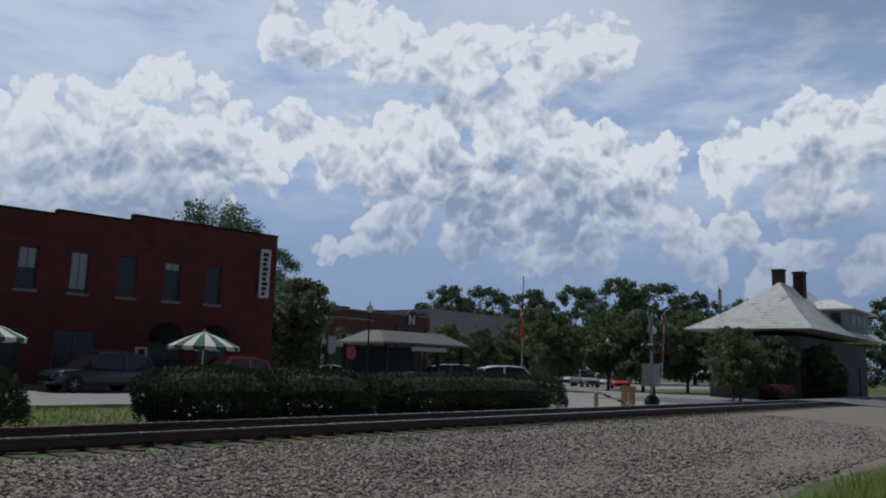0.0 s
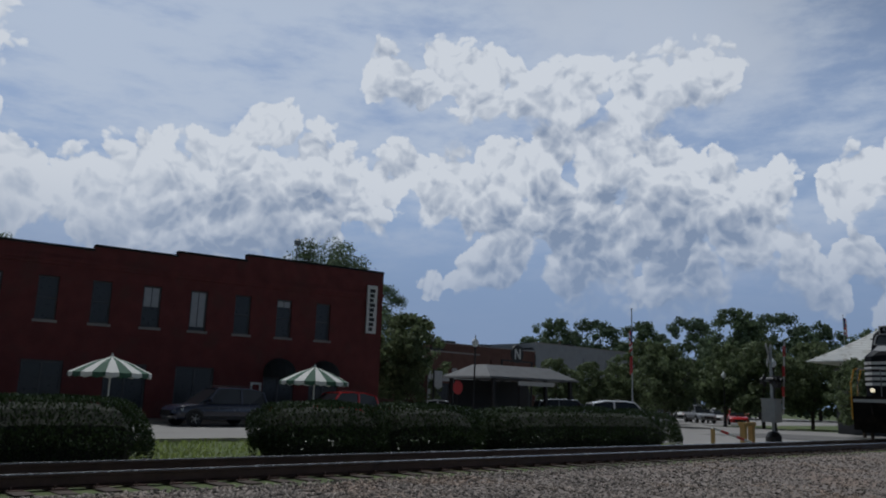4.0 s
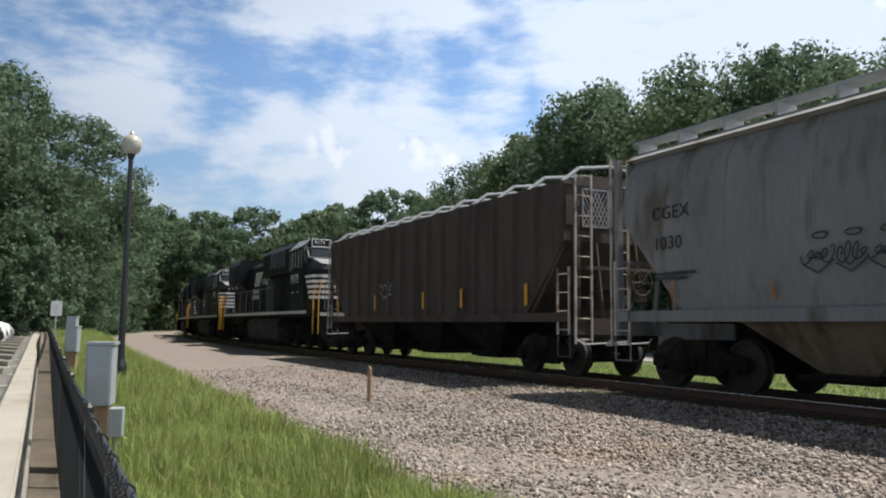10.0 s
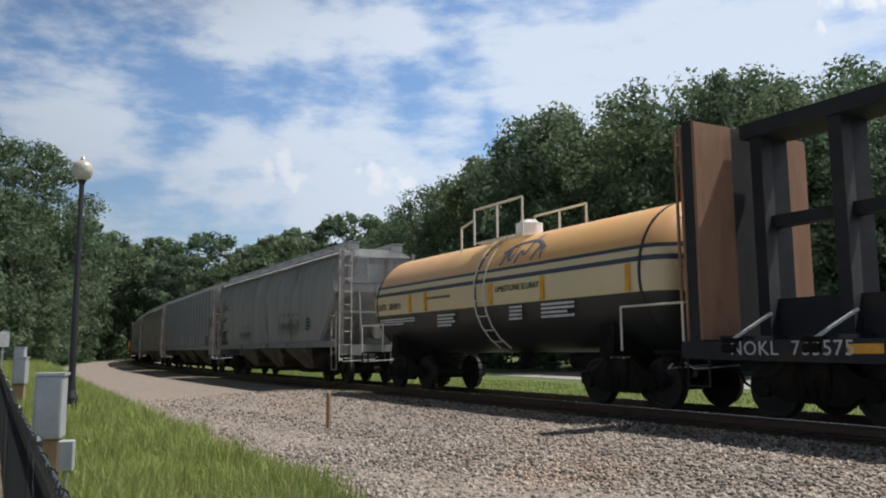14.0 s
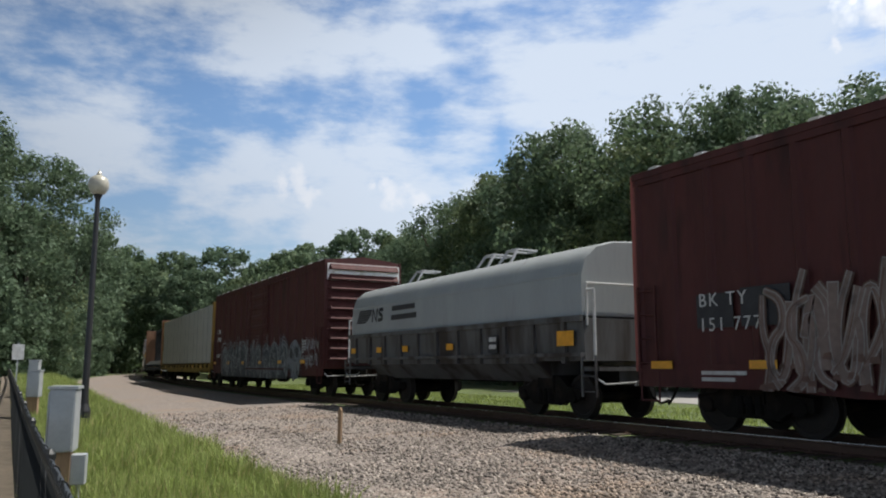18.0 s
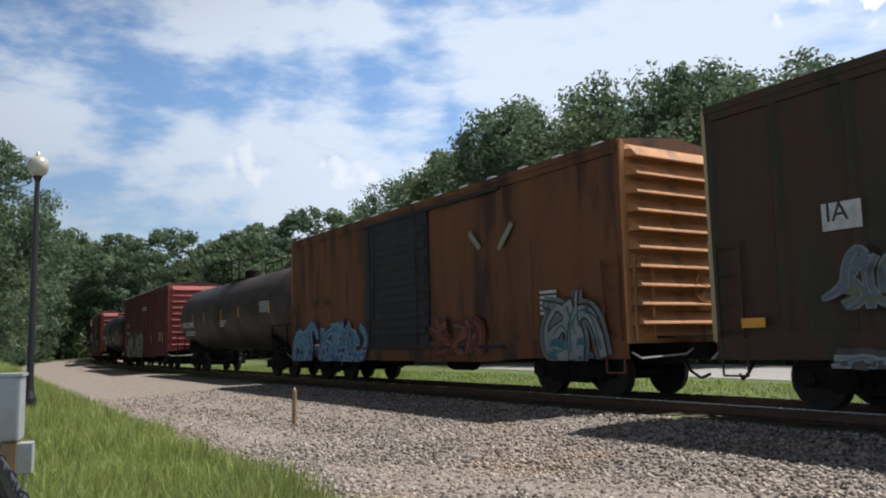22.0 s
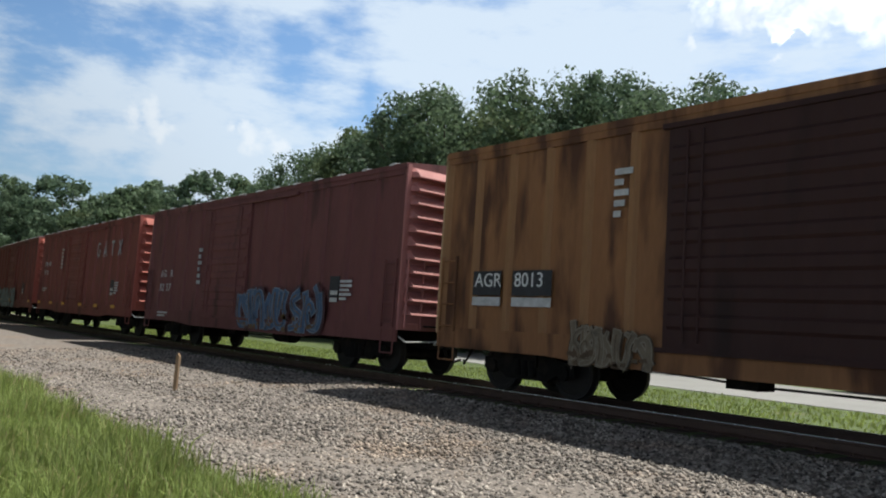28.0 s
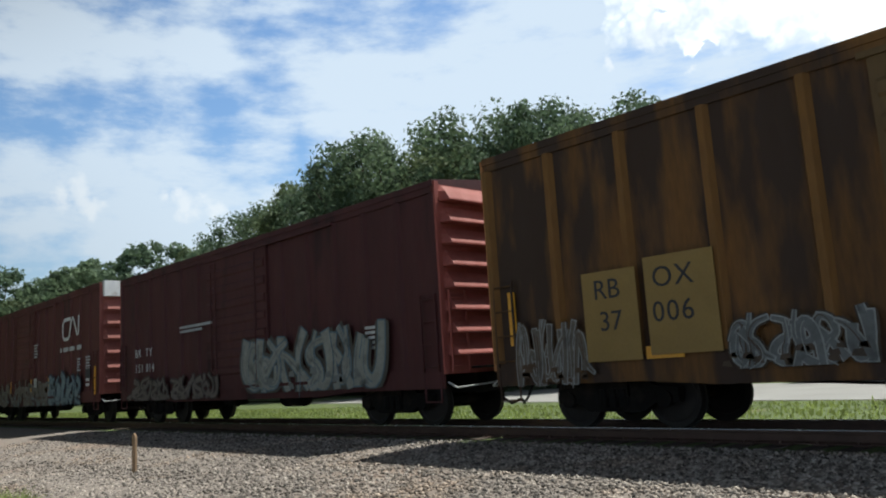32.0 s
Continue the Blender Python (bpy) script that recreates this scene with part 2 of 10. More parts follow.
# ---- tools ----
class Geo:
    """Vertices and faces of one mesh."""

    def __init__(self):
        self.v, self.f = [], []

    def add(self, verts, faces):
        n = len(self.v)
        self.v += [tuple(p) for p in verts]
        self.f += [tuple(i + n for i in face) for face in faces]
        return self

    def box(self, x0, x1, y0, y1, z0, z1):
        return self.add([(x, y, z) for x in (x0, x1) for y in (y0, y1) for z in (z0, z1)],
                        [(0, 1, 3, 2), (4, 6, 7, 5), (0, 4, 5, 1), (2, 3, 7, 6), (0, 2, 6, 4), (1, 5, 7, 3)])

    def loft(self, rings, caps=True, closed=True):
        n = len(rings[0])
        base = len(self.v)
        for r in rings:
            self.v += [tuple(p) for p in r]
        for k in range(len(rings) - 1):
            a, b = base + k * n, base + (k + 1) * n
            for i in range(n if closed else n - 1):
                j = (i + 1) % n
                self.f.append((a + i, a + j, b + j, b + i))
        if caps:
            self.f.append(tuple(base + i for i in reversed(range(n))))
            self.f.append(tuple(base + (len(rings) - 1) * n + i for i in range(n)))
        return self

    def prism_x(self, prof, x0, x1):
        """A profile of (y, z) drawn out along x."""
        return self.loft([[(x, y, z) for y, z in prof] for x in (x0, x1)])

    def prism_y(self, prof, y0, y1):
        """A profile of (x, z) drawn out along y."""
        return self.loft([[(x, y, z) for x, z in prof] for y in (y0, y1)])

    def prism_z(self, prof, z0, z1):
        return self.loft([[(x, y, z) for x, y in prof] for z in (z0, z1)])

    def cyl(self, p0, p1, r, n=10, r1=None, caps=True):
        p0, p1 = Vector(p0), Vector(p1)
        d = (p1 - p0).normalized()
        u = d.orthogonal().normalized()
        w = d.cross(u)
        ring = lambda p, q: [p + (u * math.cos(a) + w * math.sin(a)) * q for a in (2 * math.pi * i / n for i in range(n))]
        return self.loft([ring(p0, r), ring(p1, r if r1 is None else r1)], caps)

    def tube(self, pts, r, n=6):
        for a, b in zip(pts, pts[1:]):
            self.cyl(a, b, r, n)
        return self

    def turned(self, prof, axis="x", at=(0, 0, 0), n=24):
        """A profile of (along, radius) turned about an axis through at."""
        rings = []
        for a, r in prof:
            ring = []
            for i in range(n):
                c, s = math.cos(2 * math.pi * i / n) * r, math.sin(2 * math.pi * i / n) * r
                p = {"x": (a, c, s), "y": (c, a, s), "z": (c, s, a)}[axis]
                ring.append((p[0] + at[0], p[1] + at[1], p[2] + at[2]))
            rings.append(ring)
        return self.loft(rings)

    def mesh(self, name, smooth=False):
        me = bpy.data.meshes.new(name)
        me.from_pydata(self.v, [], self.f)
        bm = bmesh.new()
        bm.from_mesh(me)
        bmesh.ops.recalc_face_normals(bm, faces=bm.faces)
        bm.to_mesh(me)
        bm.free()
        if smooth:
            me.polygons.foreach_set("use_smooth", [True] * len(me.polygons))
            me.set_sharp_from_angle(angle=radians(35))
        return me


MESHES = {}


def part(name, geo, material, parent, label="", smooth=False, key=None, at=None, bevel=0.0):
    """One mesh object under a thing or part; a key shares the mesh between alike parts."""
    if key is not None and (key, material.name) in MESHES:
        me = MESHES[(key, material.name)]
    else:
        g = geo() if callable(geo) else geo
        me = g.mesh(name, smooth)
        me.materials.append(material)
        if key is not None:
            MESHES[(key, material.name)] = me
    ob = new(name, me)
    if parent is not None:
        ob.parent = parent
    if at is not None:
        ob.matrix_basis = at
    if label:
        ob["label"] = label
    if bevel:
        m = ob.modifiers.new("edge", "BEVEL")
        m.width, m.segments, m.limit_method = bevel, 2, "ANGLE"
    return ob


def thing(name, label, category, group="", kind="", at=None):
    ob = new(name)
    ob.empty_display_size = 0.2
    if at is not None:
        ob.matrix_basis = at
    return tagged(ob, label, category, group, kind)


def solid(name, geo, material, label, category, group="", kind="", at=None, smooth=False):
    ob = part(name, geo, material, None, smooth=smooth, at=at)
    return tagged(ob, label, category, group, kind)


def mat(name, color, rough=0.6, metal=0.0, var=0.25, scale=2.0, bump=0.0, bump_scale=40.0, tint=None, tint_amount=0.0, tint_scale=1.0, stretch=(1, 1, 1), island=0.0, coat=0.0, fine=25.0):
    """A surface: a base colour with broad and fine variation, stains of a second colour and fine relief."""
    m = bpy.data.materials.new(name)
    m.use_nodes = True
    nt = m.node_tree
    n, l = nt.nodes, nt.links
    b = n["Principled BSDF"]
    b.inputs["Roughness"].default_value, b.inputs["Metallic"].default_value = rough, metal
    b.inputs["Coat Weight"].default_value = coat
    tc = n.new("ShaderNodeTexCoord")
    mp = n.new("ShaderNodeMapping")
    mp.inputs["Scale"].default_value = stretch
    l.new(tc.outputs["Object"], mp.inputs["Vector"])

    def noise_tex(s, detail=4):
        t = n.new("ShaderNodeTexNoise")
        t.inputs["Scale"].default_value, t.inputs["Detail"].default_value = s, detail
        l.new(mp.outputs[0], t.inputs["Vector"])
        return t.outputs["Fac"]

    def mix(fac, a, c, mode="MIX"):
        x = n.new("ShaderNodeMix")
        x.data_type, x.blend_type = "RGBA", mode
        for sock, v in ((x.inputs["Factor"], fac), (x.inputs["A"], a), (x.inputs["B"], c)):
            if isinstance(v, (int, float)):
                sock.default_value = v
            elif isinstance(v, tuple):
                sock.default_value = (*v, 1)
            else:
                l.new(v, sock)
        return x.outputs["Result"]

    def ramp(fac, lo, hi):
        r = n.new("ShaderNodeMapRange")
        r.inputs["From Min"].default_value, r.inputs["From Max"].default_value = lo, hi
        l.new(fac, r.inputs["Value"])
        return r.outputs[0]

    dark = tuple(c * (1 - var) for c in color)
    light = tuple(min(1.0, c * (1 + var)) for c in color)
    col = mix(ramp(noise_tex(scale), 0.3, 0.7), dark, light)
    col = mix(0.35, col, mix(ramp(noise_tex(fine, 3), 0.3, 0.7), dark, light))
    if tint is not None:
        col = mix(ramp(noise_tex(tint_scale, 6), 0.72 - 0.5 * tint_amount, 0.86 - 0.5 * tint_amount), col, tint)
    if island:
        g = n.new("ShaderNodeNewGeometry")
        hv = n.new("ShaderNodeHueSaturation")
        mr = n.new("ShaderNodeMapRange")
        mr.inputs["To Min"].default_value, mr.inputs["To Max"].default_value = 1 - island, 1 + island
        l.new(g.outputs["Random Per Island"], mr.inputs["Value"])
        l.new(mr.outputs[0], hv.inputs["Value"])
        l.new(col, hv.inputs["Color"])
        col = hv.outputs["Color"]
    l.new(col, b.inputs["Base Color"])
    rr = n.new("ShaderNodeMapRange")
    rr.inputs["To Min"].default_value, rr.inputs["To Max"].default_value = max(0.02, rough - 0.1), min(1, rough + 0.1)
    l.new(noise_tex(scale * 3), rr.inputs["Value"])
    l.new(rr.outputs[0], b.inputs["Roughness"])
    if bump:
        bp = n.new("ShaderNodeBump")
        bp.inputs["Strength"].default_value, bp.inputs["Distance"].default_value = bump, 0.02
        l.new(noise_tex(bump_scale, 6), bp.inputs["Height"])
        l.new(bp.outputs[0], b.inputs["Normal"])
    return m

# ---- ground and track ----
TRACK_Y, RAIL_Z, CURVE_X, CURVE_R, SPEED = 11.5, 0.52, -30.0, 550.0, 20.4


def track(s):
    """Place and turn of the track at s metres along it; s equals x on the straight."""
    if s >= CURVE_X:
        return s, TRACK_Y, 0.0
    a = (CURVE_X - s) / CURVE_R
    return CURVE_X - CURVE_R * math.sin(a), TRACK_Y + CURVE_R * (1 - math.cos(a)), -a


def track_pose(s, z=RAIL_Z):
    x, y, a = track(s)
    return pose(x, y, z, 0, 0, math.degrees(a))


def ease(v, lo, hi):
    t = max(0.0, min(1.0, (v - lo) / (hi - lo)))
    return t * t * (3 - 2 * t)


def across(x, y):
    """Metres from the track's middle line, negative on the near side."""
    if x >= CURVE_X:
        return y - TRACK_Y
    return CURVE_R - math.hypot(x - CURVE_X, y - TRACK_Y - CURVE_R)


def ground_z(x, y):
    o = across(x, y)
    if o > 1.9:
        return 0.33 - 0.31 * ease(o, 1.9, 5.0)
    if o > -8.2:
        return 0.12 + 0.22 * ease(o, -8.2, -1.9)
    bank = 0.95 * ease(-x, 9, 34) * (1 - ease(y, 1.6, 3.6 + 0.02 * max(0, -x - 30)))
    lot = 0.33 + 0.012 * max(0.0, min(40.0, -x - 8))
    z = 0.12 + bank
    return z + (lot - z) * ease(y, -0.05, -0.2) if y < -0.05 else z


M_lawn = mat("grass_and_earth", (0.085, 0.115, 0.032), 0.95, var=0.4, scale=0.6, tint=(0.2, 0.16, 0.07), tint_amount=0.22, tint_scale=0.5, bump=0.6, bump_scale=30)
cut = lambda *spans: sorted({round(a + k * s, 3) for a, b, s in spans for k in range(int((b - a) / s) + 1)})
gx = cut((-3200, -400, 400), (-400, -140, 20), (-140, -50, 3), (-50, 20, 1), (20, 100, 4), (100, 400, 50), (400, 3200, 400))
gy = cut((-3200, -200, 300), (-200, -20, 20), (-20, -2, 2), (-2, 4, 0.25), (4, 18, 0.5), (18, 60, 4), (60, 300, 20), (300, 3200, 290))
verts = [(x, y, ground_z(x, y) - 0.03 if abs(x) < 400 and -20 < y < 300 else 0.0) for x in gx for y in gy]
ny = len(gy)
faces = [(i * ny + j, (i + 1) * ny + j, (i + 1) * ny + j + 1, i * ny + j + 1) for i in range(len(gx) - 1) for j in range(ny - 1)]
g = Geo()
g.v, g.f = verts, faces
solid("ground", g, M_lawn, "mown grass verge and earth along the track", "ground", kind="structure", smooth=True)

# ballast and gravel shoulder
M_ball = mat("crushed_stone", (0.225, 0.19, 0.165), 0.92, var=0.5, scale=7.0, tint=(0.25, 0.19, 0.15), tint_amount=0.4, tint_scale=0.5, bump=1.0, bump_scale=14, fine=16)
g = Geo()
rings = []
for k in range(-240, 290):
    x, y, a = track(k * 2.5)
    c, s = math.cos(a), math.sin(a)
    row = []
    for o in (-8.4, -8.1, -7, -6, -5, -4, -3, -2.4, -1.9, -1.3, 1.3, 1.9, 2.6, 3.4, 4.2):
        px, py = x + s * o, y + c * o
        wob = 0.35 * noise.noise((px * 0.35, py * 0.35, 3.0)) if o < -8 else 0
        z = (0.12 + 0.22 * ease(o, -8.2, -1.9)) if o < 1.9 else (0.33 - 0.31 * ease(o, 1.9, 5.0))
        z -= 0.075 if abs(o) < 1.5 else (0.03 if abs(o) < 2.0 else 0)
        edge = -0.08 if o in (-8.4, 4.2) else 0.02 * noise.noise((px * 0.8, py * 0.8, 0.0))
        row.append((px, py + wob, z + 0.02 + edge))
    rings.append(row)
# Oily stone beside the rails, darkened further for the shadow under the train.
M_oily_shade = mat("oily_shaded_stone", (0.075, 0.06, 0.05), 0.95, var=0.6, scale=2.2, tint=(0.035, 0.03, 0.028), tint_amount=0.5, tint_scale=0.8, bump=1.0, bump_scale=14, fine=11)
for name, lo, hi, m, lab in (("ballast_bed", 0, 8, M_ball, "grey and pinkish crushed stone ballast under the track"), ("track_bed", 8, 11, M_oily_shade, "oily ballast between and beside the rails, darkened for the train's shade"), ("ballast_slope", 11, 14, M_ball, "crushed stone on the far slope of the ballast")):
    solid(name, Geo().loft([r[lo:hi + 1] for r in rings], caps=False, closed=False), m, lab, "ballast", kind="structure", smooth=True)

M_rail = mat("rusty_rail_steel", (0.10, 0.058, 0.042), 0.6, 0.4, var=0.3, scale=3)
M_railtop = mat("polished_rail_head", (0.55, 0.53, 0.5), 0.25, 1.0, var=0.1)
for o in (-0.755, 0.755):
    e = thing("rail", "worn steel running rail with a rusty web", "rail", "rails of the track", "structure")
    web, head = [], []
    for k in range(-120, 146):
        x, y, a = track(k * 5.0)
        c, s = math.cos(a), math.sin(a)
        at = lambda q, z: (x + s * (o + q), y + c * (o + q), RAIL_Z + z)
        web.append([at(-0.036, -0.012), at(0.036, -0.012), at(0.036, -0.045), at(0.01, -0.055), at(0.01, -0.15), at(0.07, -0.17), at(0.07, -0.185), at(-0.07, -0.185), at(-0.07, -0.17), at(-0.01, -0.15), at(-0.01, -0.055), at(-0.036, -0.045)])
        head.append([at(-0.034, -0.012), at(-0.03, 0.0), at(0.03, 0.0), at(0.034, -0.012)])
    part("rail_web", Geo().loft(web), M_rail, e)
    part("rail_head", Geo().loft(head), M_railtop, e)

# ---- streets and parking lot ----
M_asph = mat("faded_asphalt", (0.16, 0.155, 0.15), 0.9, var=0.2, scale=0.5, bump=0.4, bump_scale=60, tint=(0.1, 0.1, 0.1), tint_amount=0.25, tint_scale=0.4)
M_conc = mat("pale_concrete", (0.38, 0.35, 0.295), 0.85, var=0.15, scale=1.0, bump=0.3, bump_scale=50, tint=(0.3, 0.27, 0.22), tint_amount=0.3, tint_scale=0.8)
M_street = mat("pale_street", (0.29, 0.28, 0.265), 0.9, var=0.12, scale=0.4, bump=0.3, bump_scale=50)
M_dirt = mat("bare_dirt", (0.17, 0.14, 0.105), 0.95, var=0.35, scale=3, bump=0.6, bump_scale=30)
M_line = mat("road_paint", (0.7, 0.7, 0.68), 0.7, var=0.15, scale=4, tint=(0.35, 0.35, 0.34), tint_amount=0.3, tint_scale=5)
rows = []
for k in range(0, 28):
    x = -46 + k * 4.0
    y0 = 0.12 * max(0.0, -6 - x)
    rows.append([(x, 24.0 + y0, 0.012), (x, 35.4 + y0, 0.012), (x, 35.4 + y0, -0.2), (x, 24.0 + y0, -0.2)])
solid("road", Geo().loft(rows), M_street, "pale sunlit street running along the railway", "road", kind="structure")
solid("kerb", Geo().box(-6, 34, 35.4, 35.6, -0.1, 0.14).box(-6, 34, 23.75, 24.0, -0.1, 0.1), M_conc, "concrete kerb along the street", "kerb", kind="structure")
solid("pavement", Geo().box(-6, 34, 35.6, 41.5, -0.1, 0.13), M_conc, "concrete pavement in front of the brick building", "pavement", kind="structure")
solid("plaza", Geo().box(27.5, 62, 15.0, 35.4, -0.15, 0.03), M_street, "pale asphalt lot beside the crossing", "parking lot", kind="structure")
prof = [(-40, 0.2), (2, 0.2), (6, 0.24), (9.4, 0.42), (10.3, 0.5), (12.7, 0.5), (13.6, 0.42), (17, 0.06), (24.2, 0.03)]
g = Geo()
rings = [[(45 - 0.1 * y, y, z), (54 - 0.1 * y, y, z), (54 - 0.1 * y, y, z - 0.3), (45 - 0.1 * y, y, z - 0.3)] for y, z in prof]
solid("level_crossing", g.loft(rings), M_asph, "grey asphalt road over the level crossing", "road", kind="structure")

lot = lambda x: 0.40 + 0.012 * max(0.0, -x - 8)
g = Geo()
g.loft([[(x, -26, lot(x)), (x, -0.43, lot(x)), (x, -0.43, lot(x) - 0.3), (x, -26, lot(x) - 0.3)] for x in (-75, -60, -48, -30, -20, -8, 0, 12)])
solid("parking_lot", g, M_asph, "grey asphalt parking lot with painted bays", "parking lot", kind="structure")
g = Geo()
g.loft([[(x, -0.44, lot(x) + 0.11), (x, -0.41, lot(x) + 0.13), (x, -0.12, lot(x) + 0.13), (x, -0.10, lot(x) + 0.11), (x, -0.10, lot(x) - 0.35), (x, -0.44, lot(x) - 0.2)] for x in (-62, -48, -30, -20, -8, 0, 12)])
solid("lot_kerb", g, M_conc, "broad pale concrete kerb at the lot's edge", "kerb", kind="structure")
solid("lot_ledge", Geo().loft([[(x, -0.097, lot(x) + 0.02), (x, -0.04, lot(x) + 0.01), (x, -0.04, lot(x) - 0.5), (x, -0.097, lot(x) - 0.5)] for x in (-62, -48, -30, -20, -8, 0, 12)]), M_conc, "narrow rough concrete ledge along the kerb", "footing", kind="structure")
solid("retaining_edge", Geo().loft([[(x, -0.037, ground_z(x, 0.2) + 0.03), (x, 0.3, ground_z(x, 0.2) + 0.015), (x, 0.3, ground_z(x, 0.2) - 0.4), (x, -0.037, ground_z(x, 0.2) - 0.4)] for x in range(-62, 13, 2)]), M_dirt, "strip of bare dirt under the fence", "footing", kind="structure")
for k in range(17):
    x = -5.0 - k * 2.65
    g = Geo().add([(x - 0.055 + 2.7, -5.4, lot(x) + 0.006), (x + 0.055 + 2.7, -5.4, lot(x) + 0.006), (x + 0.055, -0.47, lot(x) + 0.03), (x - 0.055, -0.47, lot(x) + 0.03)], [(0, 1, 2, 3)])
    solid("bay_line", g, M_line, "white painted parking bay line", "road marking", "painted bay lines", "structure")


def wheel_stop():
    return Geo().prism_x([(-0.09, 0), (-0.075, 0.1), (-0.05, 0.13), (0.05, 0.13), (0.075, 0.1), (0.09, 0)], -0.85, 0.85)


for k in range(14):
    x = -6.2 - k * 2.65
    solid("wheel_stop", wheel_stop(), M_conc, "low concrete wheel stop in a parking bay", "wheel stop", "wheel stops in the bays", at=pose(x, -0.95, lot(x), 0, 0, 24))

# ---- materials ----
M_black = mat("loco_black", (0.008, 0.009, 0.012), 0.5, var=0.35, scale=1.2, tint=(0.016, 0.0145, 0.0135), tint_amount=0.35, tint_scale=1.5)
M_black.node_tree.nodes["Principled BSDF"].inputs["Specular IOR Level"].default_value = 0.15
M_under = mat("grimy_black", (0.013, 0.0115, 0.010), 0.9, var=0.4, scale=3, tint=(0.03, 0.022, 0.017), tint_amount=0.4, tint_scale=2)
M_under.node_tree.nodes["Principled BSDF"].inputs["Specular IOR Level"].default_value = 0.12
M_steelw = mat("wheel_steel", (0.025, 0.02, 0.017), 0.7, 0.3, var=0.3, scale=4)
M_white = mat("white_paint", (0.72, 0.72, 0.7), 0.5, var=0.12, scale=4, tint=(0.45, 0.42, 0.38), tint_amount=0.3, tint_scale=3)
M_dimwhite = mat("weathered_white_paint", (0.5, 0.5, 0.49), 0.6, var=0.25, scale=6)
M_yellow = mat("yellow_paint", (0.6, 0.31, 0.03), 0.5, var=0.15, scale=5)
M_refl = mat("yellow_reflector", (0.7, 0.33, 0.02), 0.4, var=0.2, scale=6)
M_glass = mat("cab_glass", (0.02, 0.025, 0.03), 0.08, var=0.1)
M_chrome = mat("bright_steel", (0.55, 0.55, 0.55), 0.3, 1.0, var=0.1)
M_grey = mat("roof_grey", (0.30, 0.31, 0.32), 0.5, var=0.2, scale=3)
M_lens = mat("dim_lamp_lens", (0.22, 0.22, 0.21), 0.2, var=0.1)
M_lamp = bpy.data.materials.new("headlight_glow")
M_lamp.use_nodes = True
M_lamp.node_tree.nodes["Principled BSDF"].inputs["Emission Color"].default_value = (1, 0.82, 0.5, 1)
M_lamp.node_tree.nodes["Principled BSDF"].inputs["Emission Strength"].default_value = 2.2


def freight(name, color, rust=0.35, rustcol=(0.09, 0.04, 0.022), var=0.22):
    """Weathered car paint with streaks that run down the side, darker on shaded sides than on lit ends and hoods."""
    # Shade dims the side colours here; sunlit ends and hoods keep brighter ones.
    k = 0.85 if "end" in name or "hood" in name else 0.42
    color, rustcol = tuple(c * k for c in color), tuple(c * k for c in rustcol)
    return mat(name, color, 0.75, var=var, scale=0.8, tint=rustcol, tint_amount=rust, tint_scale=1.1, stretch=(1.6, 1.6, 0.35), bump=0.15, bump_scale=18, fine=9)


# ---- running gear ----
def wheel_geo():
    return Geo().turned([(-0.07, 0.12), (-0.065, 0.2), (-0.03, 0.36), (-0.05, 0.38), (-0.05, 0.452), (0.06, 0.458), (0.06, 0.485), (0.09, 0.485), (0.09, 0.38), (0.04, 0.36), (0.0, 0.2), (0.0, 0.12)], "y", n=28)


def frame_geo():
    g = Geo()
    g.prism_y([(-1.12, 0.40), (-1.12, 0.62), (-0.72, 0.66), (-0.42, 0.88), (0.42, 0.88), (0.72, 0.66), (1.12, 0.62), (1.12, 0.40), (0.72, 0.40), (0.5, 0.27), (-0.5, 0.27), (-0.72, 0.40)], -0.07, 0.07)
    for x in (-0.89, 0.89):
        g.cyl((x, -0.12, 0.46), (x, 0.0, 0.46), 0.13, 12)
    for k in (-0.18, 0.0, 0.18):
        g.cyl((k, -0.11, 0.34), (k, -0.11, 0.62), 0.07, 8)
    return g


